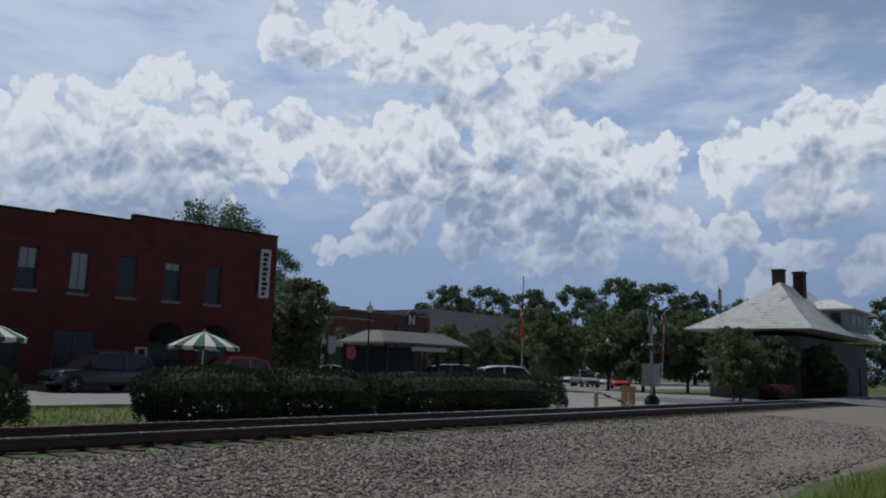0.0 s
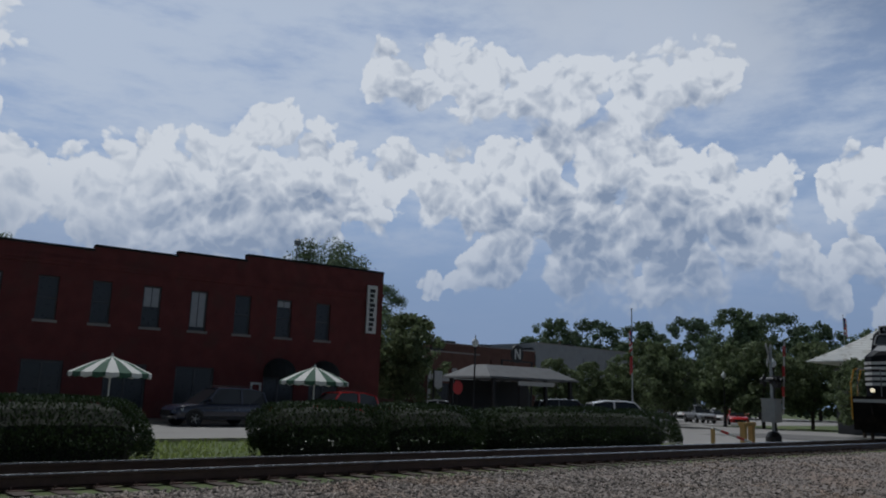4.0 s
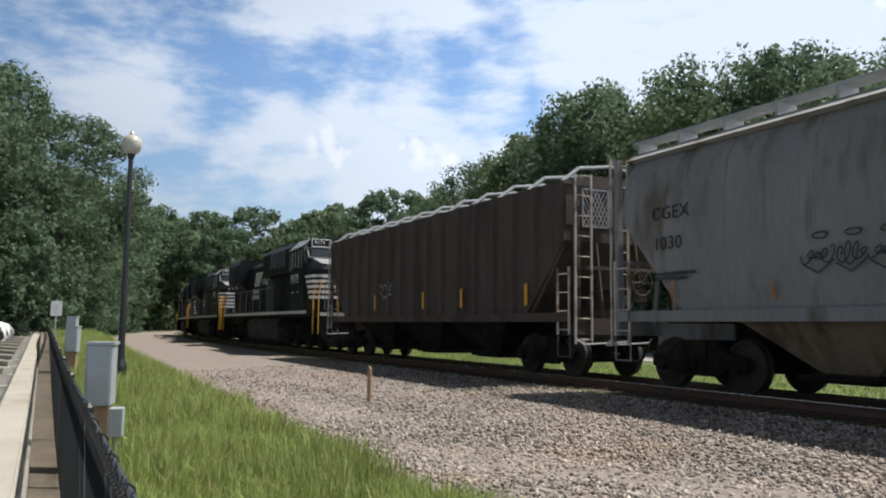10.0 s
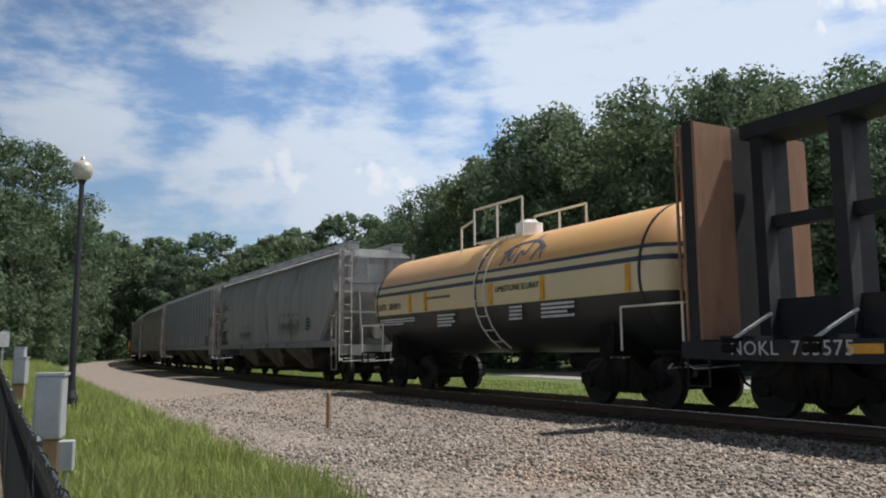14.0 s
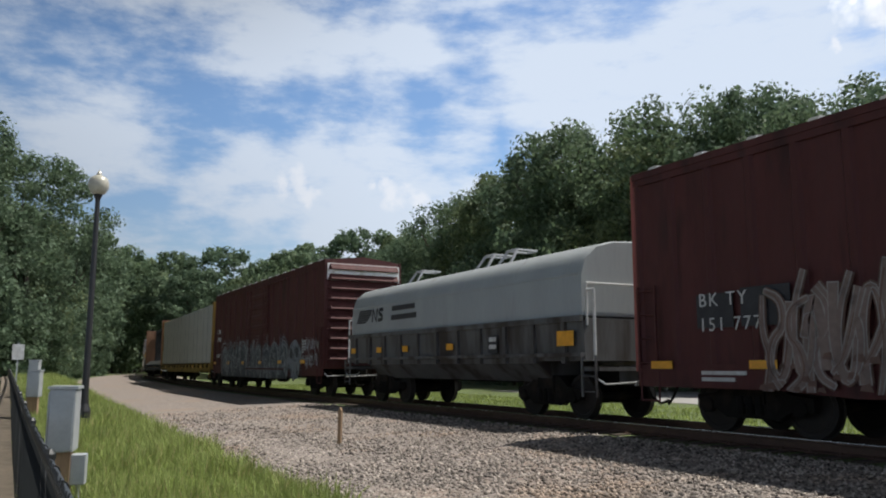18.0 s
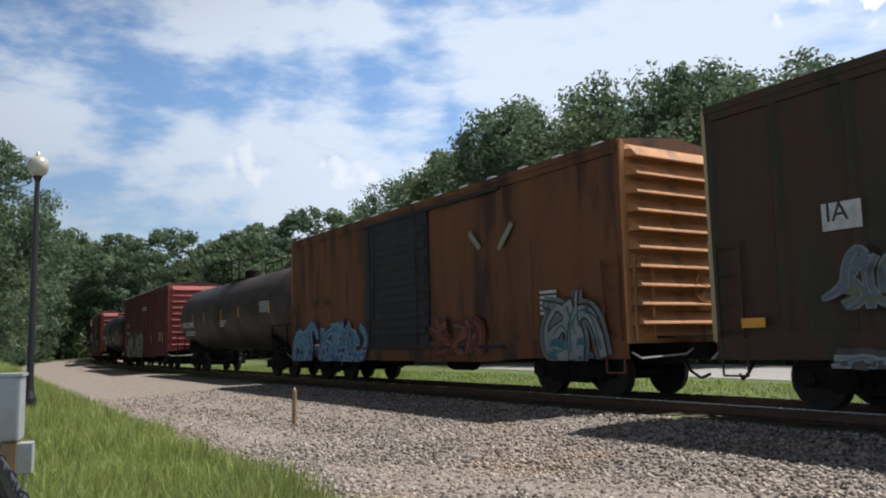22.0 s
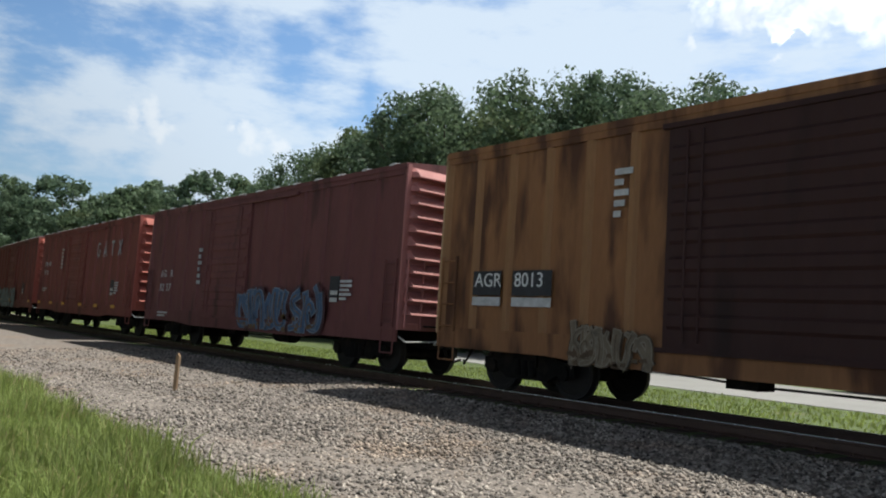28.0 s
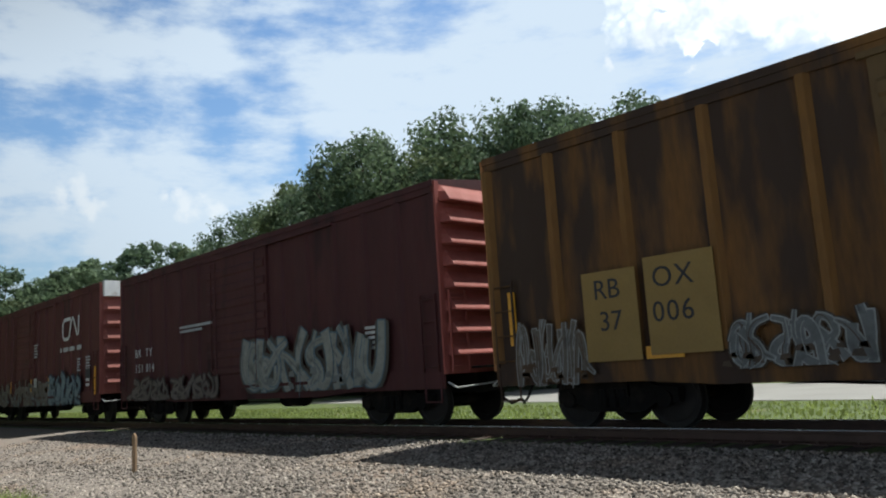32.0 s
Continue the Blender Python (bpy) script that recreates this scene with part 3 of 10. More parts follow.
def truck(car, x, six=False):
    """A bogie of two axles, or of three."""
    axles = (-1.9, 0.0, 1.9) if six else (-0.89, 0.89)
    g = Geo().box(-0.28, 0.28, -1.1, 1.1, 0.5, 0.9)
    for a in axles:
        g.cyl((a, -0.75, 0.46), (a, 0.75, 0.46), 0.085, 10)
        g.box(a - 0.45, a - 0.36, -0.6, 0.6, 0.3, 0.42)
    if six:
        g.box(-2.6, 2.6, -0.62, 0.62, 0.16, 0.95)
    t = part("truck", g, M_under, car, at=pose(x, 0, 0))
    for side in (-1, 1):
        if six:
            def geo():
                q = Geo().prism_y([(-2.75, 0.55), (-2.6, 0.95), (-1.2, 0.80), (-0.9, 1.0), (0.9, 1.0), (1.2, 0.80), (2.6, 0.95), (2.75, 0.55), (2.3, 0.42), (1.5, 0.52), (0.4, 0.42), (-0.4, 0.42), (-1.5, 0.52), (-2.3, 0.42)], -0.08, 0.08)
                for a in axles:
                    q.cyl((a, -0.2, 0.5), (a, 0, 0.5), 0.2, 12).box(a - 0.28, a + 0.28, -0.13, 0.0, 0.42, 0.86)
                for a in (-0.95, 0.95):
                    q.cyl((a, -0.2, 0.92), (a + 0.3, -0.2, 0.45), 0.05, 8)
                q.box(-0.35, 0.35, -0.16, 0, 0.86, 1.12)
                return q
            part("side_frame", geo, M_under, t, key="six_frame", at=pose(0, 1.02 * side, 0, 0, 0, 0 if side < 0 else 180))
        else:
            part("side_frame", frame_geo, M_under, t, key="frame", at=pose(0, 0.98 * side, 0, 0, 0, 0 if side < 0 else 180))
    for a in axles:
        for side in (-1, 1):
            w = part("wheel", wheel_geo, M_steelw, t, key="wheel", smooth=True, at=pose(a, 0.755 * side, 0.46, 0, 0, 0 if side < 0 else 180))
    return t


def coupler(car, x, side):
    g = Geo().box(x - 0.35 * side if side > 0 else x, x if side > 0 else x + 0.35, -0.12, 0.12, 0.72, 0.98)
    g.prism_z([(x, -0.16), (x + 0.28 * side, -0.2), (x + 0.42 * side, -0.05), (x + 0.3 * side, 0.05), (x + 0.38 * side, 0.18), (x + 0.1 * side, 0.2)], 0.7, 1.0)
    part("coupler", g, M_under, car, "rusty steel knuckle coupler")
    h = Geo().tube([(x + 0.1 * side, -0.35, 0.75), (x + 0.25 * side, -0.36, 0.5), (x + 0.42 * side, -0.3, 0.38), (x + 0.55 * side, -0.2, 0.45)], 0.025, 6)
    part("air_hose", h, M_under, car)
    r = Geo().tube([(x - 0.05 * side, -1.45, 0.85), (x + 0.12 * side, -1.4, 0.75), (x + 0.14 * side, -0.3, 0.8), (x + 0.2 * side, -0.1, 0.95)], 0.016, 5)
    part("uncoupling_lever", r, M_dimwhite, car)


def ladder(car, pts, width, axis, z0, z1, step, material, r=0.014):
    """A ladder of two stiles and rungs; pts is the middle of its foot."""
    x, y = pts
    dx, dy = (width / 2, 0) if axis == "x" else (0, width / 2)
    g = Geo()
    for k in (-1, 1):
        g.box(x + k * dx - 0.02, x + k * dx + 0.02, y + k * dy - 0.02, y + k * dy + 0.02, z0, z1)
    lad = part("ladder", g, material, car)
    z = z0 + 0.1
    while z < z1:
        part("rung", lambda: Geo().cyl((-dx, -dy, 0), (dx, dy, 0), r, 6), material, lad, key=("rung", axis, width, r, material.name), at=pose(x, y, z))
        z += step
    return lad


def brake_wheel(car, x, y, z, material, side=1):
    g = Geo()
    n = 18
    ring = [(x + 0.12 * side, y + 0.28 * math.cos(2 * math.pi * i / n), z + 0.28 * math.sin(2 * math.pi * i / n)) for i in range(n + 1)]
    g.tube(ring, 0.015, 6)
    for i in range(0, n, 3):
        g.cyl((x + 0.12 * side, y, z), ring[i], 0.01, 5)
    g.cyl((x, y, z), (x + 0.14 * side, y, z), 0.035, 8)
    g.box(x - 0.02, x + 0.1, y - 0.14, y + 0.14, z - 0.42, z - 0.1)
    part("brake_wheel", g, material, car)


def lettering(body, size, material, parent, at, name="lettering", label="", spacing=1.0, shear=0.0):
    """Letters that stand a few millimetres proud of the surface."""
    cu = bpy.data.curves.new(name, "FONT")
    cu.body, cu.size, cu.extrude, cu.space_character, cu.shear = body, size, 0.003, spacing, shear
    cu.align_x, cu.align_y = "LEFT", "BOTTOM"
    cu.resolution_u = 3
    ob = bpy.data.objects.new(name, cu)
    me = bpy.data.meshes.new_from_object(ob)
    bpy.data.objects.remove(ob)
    me.materials.append(material)
    o = new(name, me)
    o.parent, o.matrix_basis = parent, at
    if label:
        o["label"] = label
    return o


def bars(car, x, z, y, rows, width, height, material, name="small_print"):
    """Writing too small to read, as plain bars."""
    if car.name.startswith("boxcar"):
        z -= 0.3
    g = Geo()
    for i, w in enumerate(rows):
        zz = z - i * height * 1.7
        g.box(x, x + width * w, y - 0.004, y + 0.002, zz, zz + height)
    part(name, g, material, car)


def blob(cx, cz, rx, rz, rnd, n=14, rough=0.25):
    return [(cx + rx * (1 + rough * (rnd.random() - 0.5) * 2) * math.cos(2 * math.pi * i / n), cz + rz * (1 + rough * (rnd.random() - 0.5) * 2) * math.sin(2 * math.pi * i / n)) for i in range(n)]


def stroke(g, pts, w, y, w1=None):
    """A flat painted stroke along points (x, z), one unbroken strip, as wide as w, at its end w1."""
    left, right = [], []
    n = len(pts)
    for k, (a, b) in enumerate(pts):
        c, d = pts[min(k + 1, n - 1)], pts[max(k - 1, 0)]
        q = math.hypot(c[0] - d[0], c[1] - d[1]) or 1
        v = w if w1 is None else w + (w1 - w) * k / (n - 1)
        nx, nz = -(c[1] - d[1]) / q * v / 2, (c[0] - d[0]) / q * v / 2
        left.append((a + nx, y, b + nz))
        right.append((a - nx, y, b - nz))
    g.add(left + right, [(k, k + 1, n + k + 1, n + k) for k in range(n - 1)])


PAINTS = {}


def spray(color):
    key = tuple(round(c, 2) for c in color)
    if key not in PAINTS:
        # Colours are cut for weathering and for the shade on the car side.
        color = tuple(c * 0.52 for c in color)
        PAINTS[key] = mat("spray_paint", color, 0.6, var=0.25, scale=3, tint=tuple(c * 0.35 for c in color), tint_amount=0.3, tint_scale=2.5, fine=12)
    return PAINTS[key]


def arc2(ox, oz, rx, rz, a0, turn, n=12):
    """Points on a bowed line, its radius falling slightly towards the end."""
    return [(ox + rx * (1 - 0.25 * j / n) * math.cos(a0 + turn * j / n), oz + rz * (1 - 0.25 * j / n) * math.sin(a0 + turn * j / n)) for j in range(n + 1)]


# bent limbs of sprayed figures in a unit square, with their widths at both ends
BENDS = [([(0.1, 0.0), (0.0, 0.5), (0.2, 1.05)], 1.0, 0.7),
         ([(0.1, 1.0), (0.0, 0.4), (0.2, 0.02), (0.6, 0.08), (0.7, 0.45)], 1.1, 0.3),
         ([(0.0, -0.05), (0.05, 0.7), (0.35, 1.0), (0.65, 0.75), (0.6, 0.2)], 0.7, 1.2),
         ([(-0.2, 0.15), (0.3, 0.3), (1.05, 0.95)], 0.2, 1.1),
         ([(0.9, 1.0), (0.3, 0.9), (0.15, 0.6), (0.6, 0.45), (0.75, 0.15), (0.2, -0.05)], 0.4, 1.1),
         ([(0.5, 0.45), (0.35, 0.7), (0.1, 0.5), (0.25, 0.1), (0.75, 0.1), (0.9, 0.7), (0.5, 1.1)], 0.8, 0.4),
         ([(0.8, -0.1), (0.55, 0.35), (0.75, 0.65), (0.6, 1.15)], 0.9, 0.2)]


def soften(pts, times):
    """A line with its corners cut, ends kept."""
    for _ in range(times):
        out = [pts[0]]
        for p, q in zip(pts, pts[1:]):
            out += [(0.75 * p[0] + 0.25 * q[0], 0.75 * p[1] + 0.25 * q[1]), (0.25 * p[0] + 0.75 * q[0], 0.25 * p[1] + 0.75 * q[1])]
        pts = out + [pts[-1]]
    return pts


def tag(car, x0, x1, z0, z1, color, seed, count, y, label, thin):
    """A thin sprayed scrawl: rounded loops under a small ring, or jagged rows."""
    rnd = random.Random(seed)
    g, mid, h, w = Geo(), (z0 + z1) / 2, z1 - z0, (x1 - x0) / count
    if thin:
        for i in range(count):
            a, n = x0 + i * w, 60
            ph, turns = rnd.uniform(0, 6), rnd.uniform(3.2, 4.4)
            line = [(a + w * 0.85 * k / n + 0.14 * w * math.cos(ph + turns * 6.28 * k / n), mid + h * (0.3 - 0.1 * k / n) * math.sin(ph + turns * 6.28 * k / n + 0.4) * (0.6 + 0.4 * math.sin(5 * k / n + ph))) for k in range(n + 1)]
            stroke(g, line, 0.024, y - 0.002 * i)
            stroke(g, [(a - 0.05 * w, mid - h * 0.2), (a + w * 0.4, mid - h * 0.4), (a + w * 0.9, mid - h * 0.12)], 0.028, y - 0.001)
            stroke(g, arc2(a + w * 0.5, z1 - 0.04, w * 0.28, 0.05, 0.3, 6.6, 16), 0.022, y - 0.003)
    else:
        for row in (0.28, 0.74):
            k, x, top = 0, x0, True
            while x < x1:
                u = w * rnd.uniform(0.35, 0.7)
                base_z = z0 + h * row
                a = (x, base_z + (h * 0.24 if top else -h * 0.2) * rnd.uniform(0.5, 1.1))
                b = (x + u * rnd.uniform(0.2, 1.0), base_z + rnd.uniform(-0.08, 0.08) * h)
                c_ = (x + u * rnd.uniform(0.6, 1.7), base_z - (h * 0.22 if top else -h * 0.24) * rnd.uniform(0.5, 1.1))
                stroke(g, soften([a, b, c_] if rnd.random() < 0.6 else [a, b, (a[0] + u, a[1] - 0.1 * h)], 1), 0.055, y - 0.0006 * (k % 8), 0.035)
                if rnd.random() < 0.45:
                    stroke(g, arc2(x + u * 0.5, base_z, u * rnd.uniform(0.3, 0.6), h * rnd.uniform(0.08, 0.16), rnd.uniform(0, 6), rnd.uniform(2, 4.5)), 0.045, y - 0.0006 * (k % 8) - 0.0003)
                x, top, k = x + u * rnd.uniform(0.6, 1.5), rnd.random() < 0.5, k + 1
    part("graffiti", g, spray(color), car, label)


def arches(car, x0, x1, z0, z1, colors, seed, cells, y, label):
    """Dense sprayed arches nested in one another, silver on dark, with spikes above."""
    rnd = random.Random(seed)
    w, h = (x1 - x0) / cells, z1 - z0
    n = cells * 6
    top = [(x0 + (x1 - x0) * k / n, z1 - h * (0.06 + 0.16 * (0.5 + 0.5 * math.cos(6.28 * k / 6)) + rnd.uniform(0, 0.07))) for k in range(n + 1)]
    base = Geo().add([(a, y, z0) for a, b in top] + [(a, y, b) for a, b in top], [(k, k + 1, n + 2 + k, n + 1 + k) for k in range(n)])
    g = part("graffiti", base, spray(colors[0]), car, label)
    for i in range(cells):
        pale, mid_, dark = Geo(), Geo(), Geo()
        cx, foot = x0 + (i + 0.5) * w, z0 + h * rnd.uniform(0.05, 0.3)
        flip = -1 if rnd.random() < 0.25 else 1
        lean = rnd.uniform(-0.25, 0.25)
        k, r = 0, 0.07
        while r < w * 0.62:
            line = []
            for m in range(17):
                a = math.pi * (-0.25 + 1.5 * m / 16)
                x = cx + r * math.cos(a) * (1 + 0.08 * math.sin(3 * a + r * 9)) + lean * r * math.sin(a)
                z = foot + r * (1.75 if math.sin(a) > 0 else 0.9) * math.sin(a) + 0.05 * math.sin(4 * a + i + r * 6)
                line.append((x, min(max(z, z0 + 0.015), z1 - 0.02)))
            if flip < 0:
                line = [(a, z0 + z1 - b) for a, b in line]
            lo, hi = (0, 17) if rnd.random() < 0.6 else sorted(rnd.sample(range(17), 2))
            if hi - lo > 3:
                q = pale if k % 3 != 1 else mid_
                stroke(q, line[lo:hi], rnd.uniform(0.045, 0.085), y - 0.004 - 0.0006 * (k % 8), 0.03)
            r += rnd.uniform(0.075, 0.115)
            k += 1
        for m in range(3):
            ax, az = cx + w * rnd.uniform(-0.5, 0.5), z0 + h * rnd.uniform(0.35, 0.75)
            stroke(pale, arc2(ax, az, w * rnd.uniform(0.1, 0.22), h * rnd.uniform(0.08, 0.16), rnd.uniform(0, 6), rnd.choice((-1, 1)) * rnd.uniform(2.5, 6.5)), 0.05, y - 0.0105 - 0.0005 * m, 0.02)
            stroke(dark, arc2(ax + 0.04, az - 0.03, w * rnd.uniform(0.06, 0.16), h * rnd.uniform(0.06, 0.13), rnd.uniform(0, 6), rnd.uniform(2, 5)), 0.06, y - 0.0125 - 0.0005 * m, 0.03)
        for m in range(2):
            ax = cx + w * rnd.uniform(-0.45, 0.45)
            stroke(pale, soften([(ax, z1 - h * 0.3), (ax + rnd.uniform(-0.06, 0.06), z1 - h * 0.1), (ax + rnd.uniform(-0.12, 0.12), z1 + h * rnd.uniform(0.0, 0.16))], 1), 0.07, y - 0.0148, 0.012)
        part("swirl", pale, spray(colors[1]), g)
        part("swirl_shade", mid_, spray(colors[3]), g)
        part("swirl_line", dark, spray(colors[2]), g)


def graffiti(car, x0, x1, z0, z1, colors, seed, letters=6, y=-1.575, label="", wild=0.5, edge=0.07, glow=0.16):
    """Sprayed abstract figures: overlapping bent limbs, each with an outline, a fill and highlights, over a soft ground."""
    label = label or "sprayed graffiti in worn colours"
    if colors[1] == colors[2]:
        return tag(car, x0, x1, z0, z1, colors[2], seed, letters, y, label, wild == 0)
    rnd = random.Random(seed)
    w, h = (x1 - x0) / letters, z1 - z0
    wd = min(w * 0.34, h * 0.2)
    figures = []
    for i in range(letters):
        shape = []
        for pts, a, b in rnd.sample(BENDS, 3 if rnd.random() < 0.6 else 2):
            back, over, lean = rnd.random() < 0.5, rnd.random() < 0.35, rnd.uniform(-0.15, 0.3) * w
            ox, oz, k = x0 + i * w + w * rnd.uniform(-0.15, 0.1), z0 + h * rnd.uniform(0.02, 0.1), rnd.uniform(0.7, 0.92)
            line = [(1 - u if back else u, 1 - v if over else v) for u, v in pts]
            shape.append((soften([(ox + w * (1.15 * u + rnd.uniform(-0.08, 0.08)) + lean * v, oz + h * k * v) for u, v in line], 2), wd * a, wd * b))
        figures.append(shape)
    base, third, line = Geo(), Geo(), Geo()
    n = 0
    for shape in figures:
        for pts, a, b in shape:
            stroke(base, pts, a + edge + glow, y - 0.0007 * (n % 9), b + edge + glow)
            n += 1
    base.v = [(a, b, max(c, z0)) for a, b, c in base.v]
    g = part("graffiti", base, spray(tuple(c * 0.7 for c in colors[0])), car, label)
    for i, shape in enumerate(figures):
        rim, body = Geo(), Geo()
        d = y - 0.008 - 0.011 * (i % 2)
        for j, (pts, a, b) in enumerate(shape):
            (p, q), (u, v) = pts[0], pts[1]
            r = math.hypot(u - p, v - q) or 1
            longer = [(p - (u - p) / r * edge / 2, q - (v - q) / r * edge / 2)] + pts
            stroke(rim, longer, a + edge, d - 0.0009 * j, b + edge)
            stroke(body, pts, a, d - 0.0042 - 0.0009 * j, b)
            if rnd.random() < 0.3 + 0.6 * wild:
                stroke(third, [(e - a * 0.2, f + a * 0.12) for e, f in pts[2:-3]], a * 0.25, d - 0.0085 - 0.0006 * j, b * 0.15)
            if rnd.random() < wild:
                stroke(line, [(e + a * 0.22, f - a * 0.1) for e, f in pts[len(pts) // 2:]], a * 0.16, d - 0.0088 - 0.0006 * j, 0.015)
        for q in (rim, body):
            q.v = [(a, b, max(c, z0 + 0.004)) for a, b, c in q.v]
        part("figure_outline", rim, spray(colors[2]), g)
        part("figure_fill", body, spray(colors[1]), g)
        # chips of another colour low on the figure
        chip = Geo()
        for m in range(3):
            a, b = x0 + (i + rnd.random()) * w, z0 + h * rnd.uniform(0.0, 0.3)
            u = 0.05 + 0.12 * rnd.random() * w
            chip.add([(a - u, d - 0.0098, b), (a + u, d - 0.0098, b - 0.02), (a + u * 0.6, d - 0.0098, b + u), (a - u * 0.7, d - 0.0098, b + u * 0.8)], [(0, 1, 2, 3)])
        part("colour_chip", chip, spray(tuple(c * 0.8 for c in (colors[3] if len(colors) > 3 else colors[0]))), g)
    if third.f:
        part("graffiti_accent", third, spray(tuple(c * 0.8 for c in (colors[3] if len(colors) > 3 else colors[0]))), g)
    if line.f:
        part("graffiti_line", line, spray(colors[2]), g)


# ---- boxcar ----
def boxcar(label, L=15.4, H=4.72, body=None, end=None, door=None, door_x=0.0, door_w=3.0, posts=14, ribs=9, deep=0.06, sill_mid=0.66, sill_end=0.74, door_rows=7, top=None, hoops=True, reach=1.46, post=None):
    """A boxcar, its middle over the rails at z = 0: sheathed sides with posts, door, ribbed ends, roof, running gear."""
    car = thing("boxcar", label, "boxcar", "cars of the freight train")
    end = end or body
    door = door or body
    h2, w = L / 2, reach
    g = Geo()
    g.box(-h2 + 0.02, h2 - 0.02, -w, w, 1.0, H - 0.22)
    b = part("body", g, body, car)
    r = Geo()
    nroof = max(8, int(L / 1.05))
    r.prism_x([(-w - 0.07, H - 0.24), (-w - 0.07, H - 0.12), (0, H + 0.05), (w + 0.07, H - 0.12), (w + 0.07, H - 0.24)], -h2, h2)
    part("roof", r, top or body, car)
    if hoops:
        for i in range(nroof):
            x = -h2 + (i + 0.5) * L / nroof
            part("roof_rib", lambda: Geo().prism_x([(-w - 0.09, -0.13), (-w - 0.05, -0.075), (0, 0.085), (w + 0.05, -0.075), (w + 0.09, -0.13)], -0.09, 0.09), M_rooftin, car, key=("roofrib", w), at=pose(x, 0, H))
    s = Geo()
    for y in (-1, 1):
        s.prism_y([(-h2, 1.12), (-h2, sill_end), (-h2 + 2.9, sill_end), (-h2 + 4.1, sill_mid), (h2 - 4.1, sill_mid), (h2 - 2.9, sill_end), (h2, sill_end), (h2, 1.12)], y * (w + 0.005), y * (w + 0.055))
        s.box(-h2, h2, y * (w + 0.005) - 0.02, y * (w + 0.05), H - 0.36, H - 0.2)
    part("side_sill", s, body, car)
    d0, d1 = door_x - door_w / 2, door_x + door_w / 2
    zp0, zp1 = 1.12, H - 0.36
    for side in (-1, 1):
        for i in range(posts + 1):
            x = -h2 + 0.06 + i * (L - 0.12) / posts
            if d0 - 0.15 < x < d1 + 0.15:
                continue
            part("side_post", lambda: Geo().prism_z([(-0.10, 0.0), (-0.05, -deep), (0.05, -deep), (0.10, 0.0)], zp0, zp1), post or body, car, key=("post", deep, round(zp0, 2), round(zp1, 2)), at=pose(x, side * w, 0, 0, 0, 0 if side < 0 else 180))
        q = Geo().box(d0, d1, -0.075, 0.0, 1.0, H - 0.4)
        dr = part("door", q, door, car, at=pose(0, side * w, 0) if side < 0 else pose(2 * door_x, side * w, 0, 0, 0, 180))
        rr = Geo()
        for k in range(door_rows):
            z = 1.2 + (k + 0.5) * (H - 1.8) / door_rows
            rr.prism_x([(-0.075, z - 0.12), (-0.11, z - 0.07), (-0.11, z + 0.07), (-0.075, z + 0.12)], d0 + 0.08, d1 - 0.08)
        part("door_rib", rr, door, dr)
        tr = Geo().box(d0 - 0.1, min(d1 + door_w * 0.9, h2 - 0.3), -0.13, -0.06, 0.95, 1.02).box(d0 - 0.1, min(d1 + door_w * 0.9, h2 - 0.3), -0.12, -0.05, H - 0.42, H - 0.34)
        for x in (d0 + 0.35, d0 + 0.6, d1 - 0.5):
            tr.cyl((x, -0.12, 1.1), (x, -0.12, H - 0.5), 0.018, 6)
        part("door_rod", tr, door, dr)
    for e in (-1, 1):
        panel = part("end_panel", Geo().box(-0.03, 0.0, -w + 0.02, w - 0.02, 1.0, H - 0.2), end, car, at=pose(h2 - 0.02, 0, 0) if e > 0 else pose(-h2 + 0.02, 0, 0, 0, 0, 180))
        if e > 0:
            panel.matrix_basis = pose(h2 + 0.01, 0, 0)
        gap = (H - 1.45) / ribs
        for k in range(ribs):
            z = 1.25 + (k + 0.5) * gap
            part("end_rib", lambda: Geo().loft([[(0.0, y, -gap * 0.30), (q, y, -gap * 0.27), (q * 0.98, y, -gap * 0.2), (q * 0.5, y, gap * 0.16), (0.0, y, gap * 0.46)] for y, q in ((-w + 0.05, 0.01), (-w + 0.16, 0.22), (w - 0.16, 0.22), (w - 0.05, 0.01))]), end, panel, key=("endrib", round(gap, 2), w), at=pose(0, 0, z))
        for y in (-1, 1):
            part("corner_post", lambda: Geo().box(-0.06, 0.05, -0.05, 0.05, 1.0, H - 0.15), end, car, key=("corner", H), at=pose(h2 * e, y * w, 0))
    for e in (-1, 1):
        ladder(car, (e * (h2 + 0.14), -w + 0.28), 0.42, "y", 1.05, 2.55, 0.42, end)
        ladder(car, (e * (h2 - 0.3), -w - 0.09), 0.42, "x", 1.05, 2.5, 0.42, body)
        st = Geo().tube([(e * (h2 - 0.52), -w - 0.06, 1.0), (e * (h2 - 0.52), -w - 0.06, 0.5), (e * (h2 - 0.08), -w - 0.06, 0.5), (e * (h2 - 0.08), -w - 0.06, 1.0)], 0.018, 5)
        part("sill_step", st, body, car)
        coupler(car, e * (h2 + 0.1), e)
        truck(car, e * (h2 - 2.05))
        part("crossover_platform", Geo().box(e * h2, e * (h2 + 0.42), -0.8, 0.8, 1.08, 1.12), M_under, car)
    brake_wheel(car, h2 + 0.08, 0.35, 2.0, end, 1)
    u = Geo().box(-h2 + 0.3, h2 - 0.3, -0.32, 0.32, 0.62, 1.0)
    for x in (-3.4, -1.2, 1.2, 3.4):
        u.box(x - 0.08, x + 0.08, -1.4, 1.4, 0.78, 1.0)
    u.cyl((1.0, -0.7, 0.62), (1.9, -0.7, 0.62), 0.2, 10).box(-1.8, -1.3, -0.95, -0.5, 0.5, 0.85)
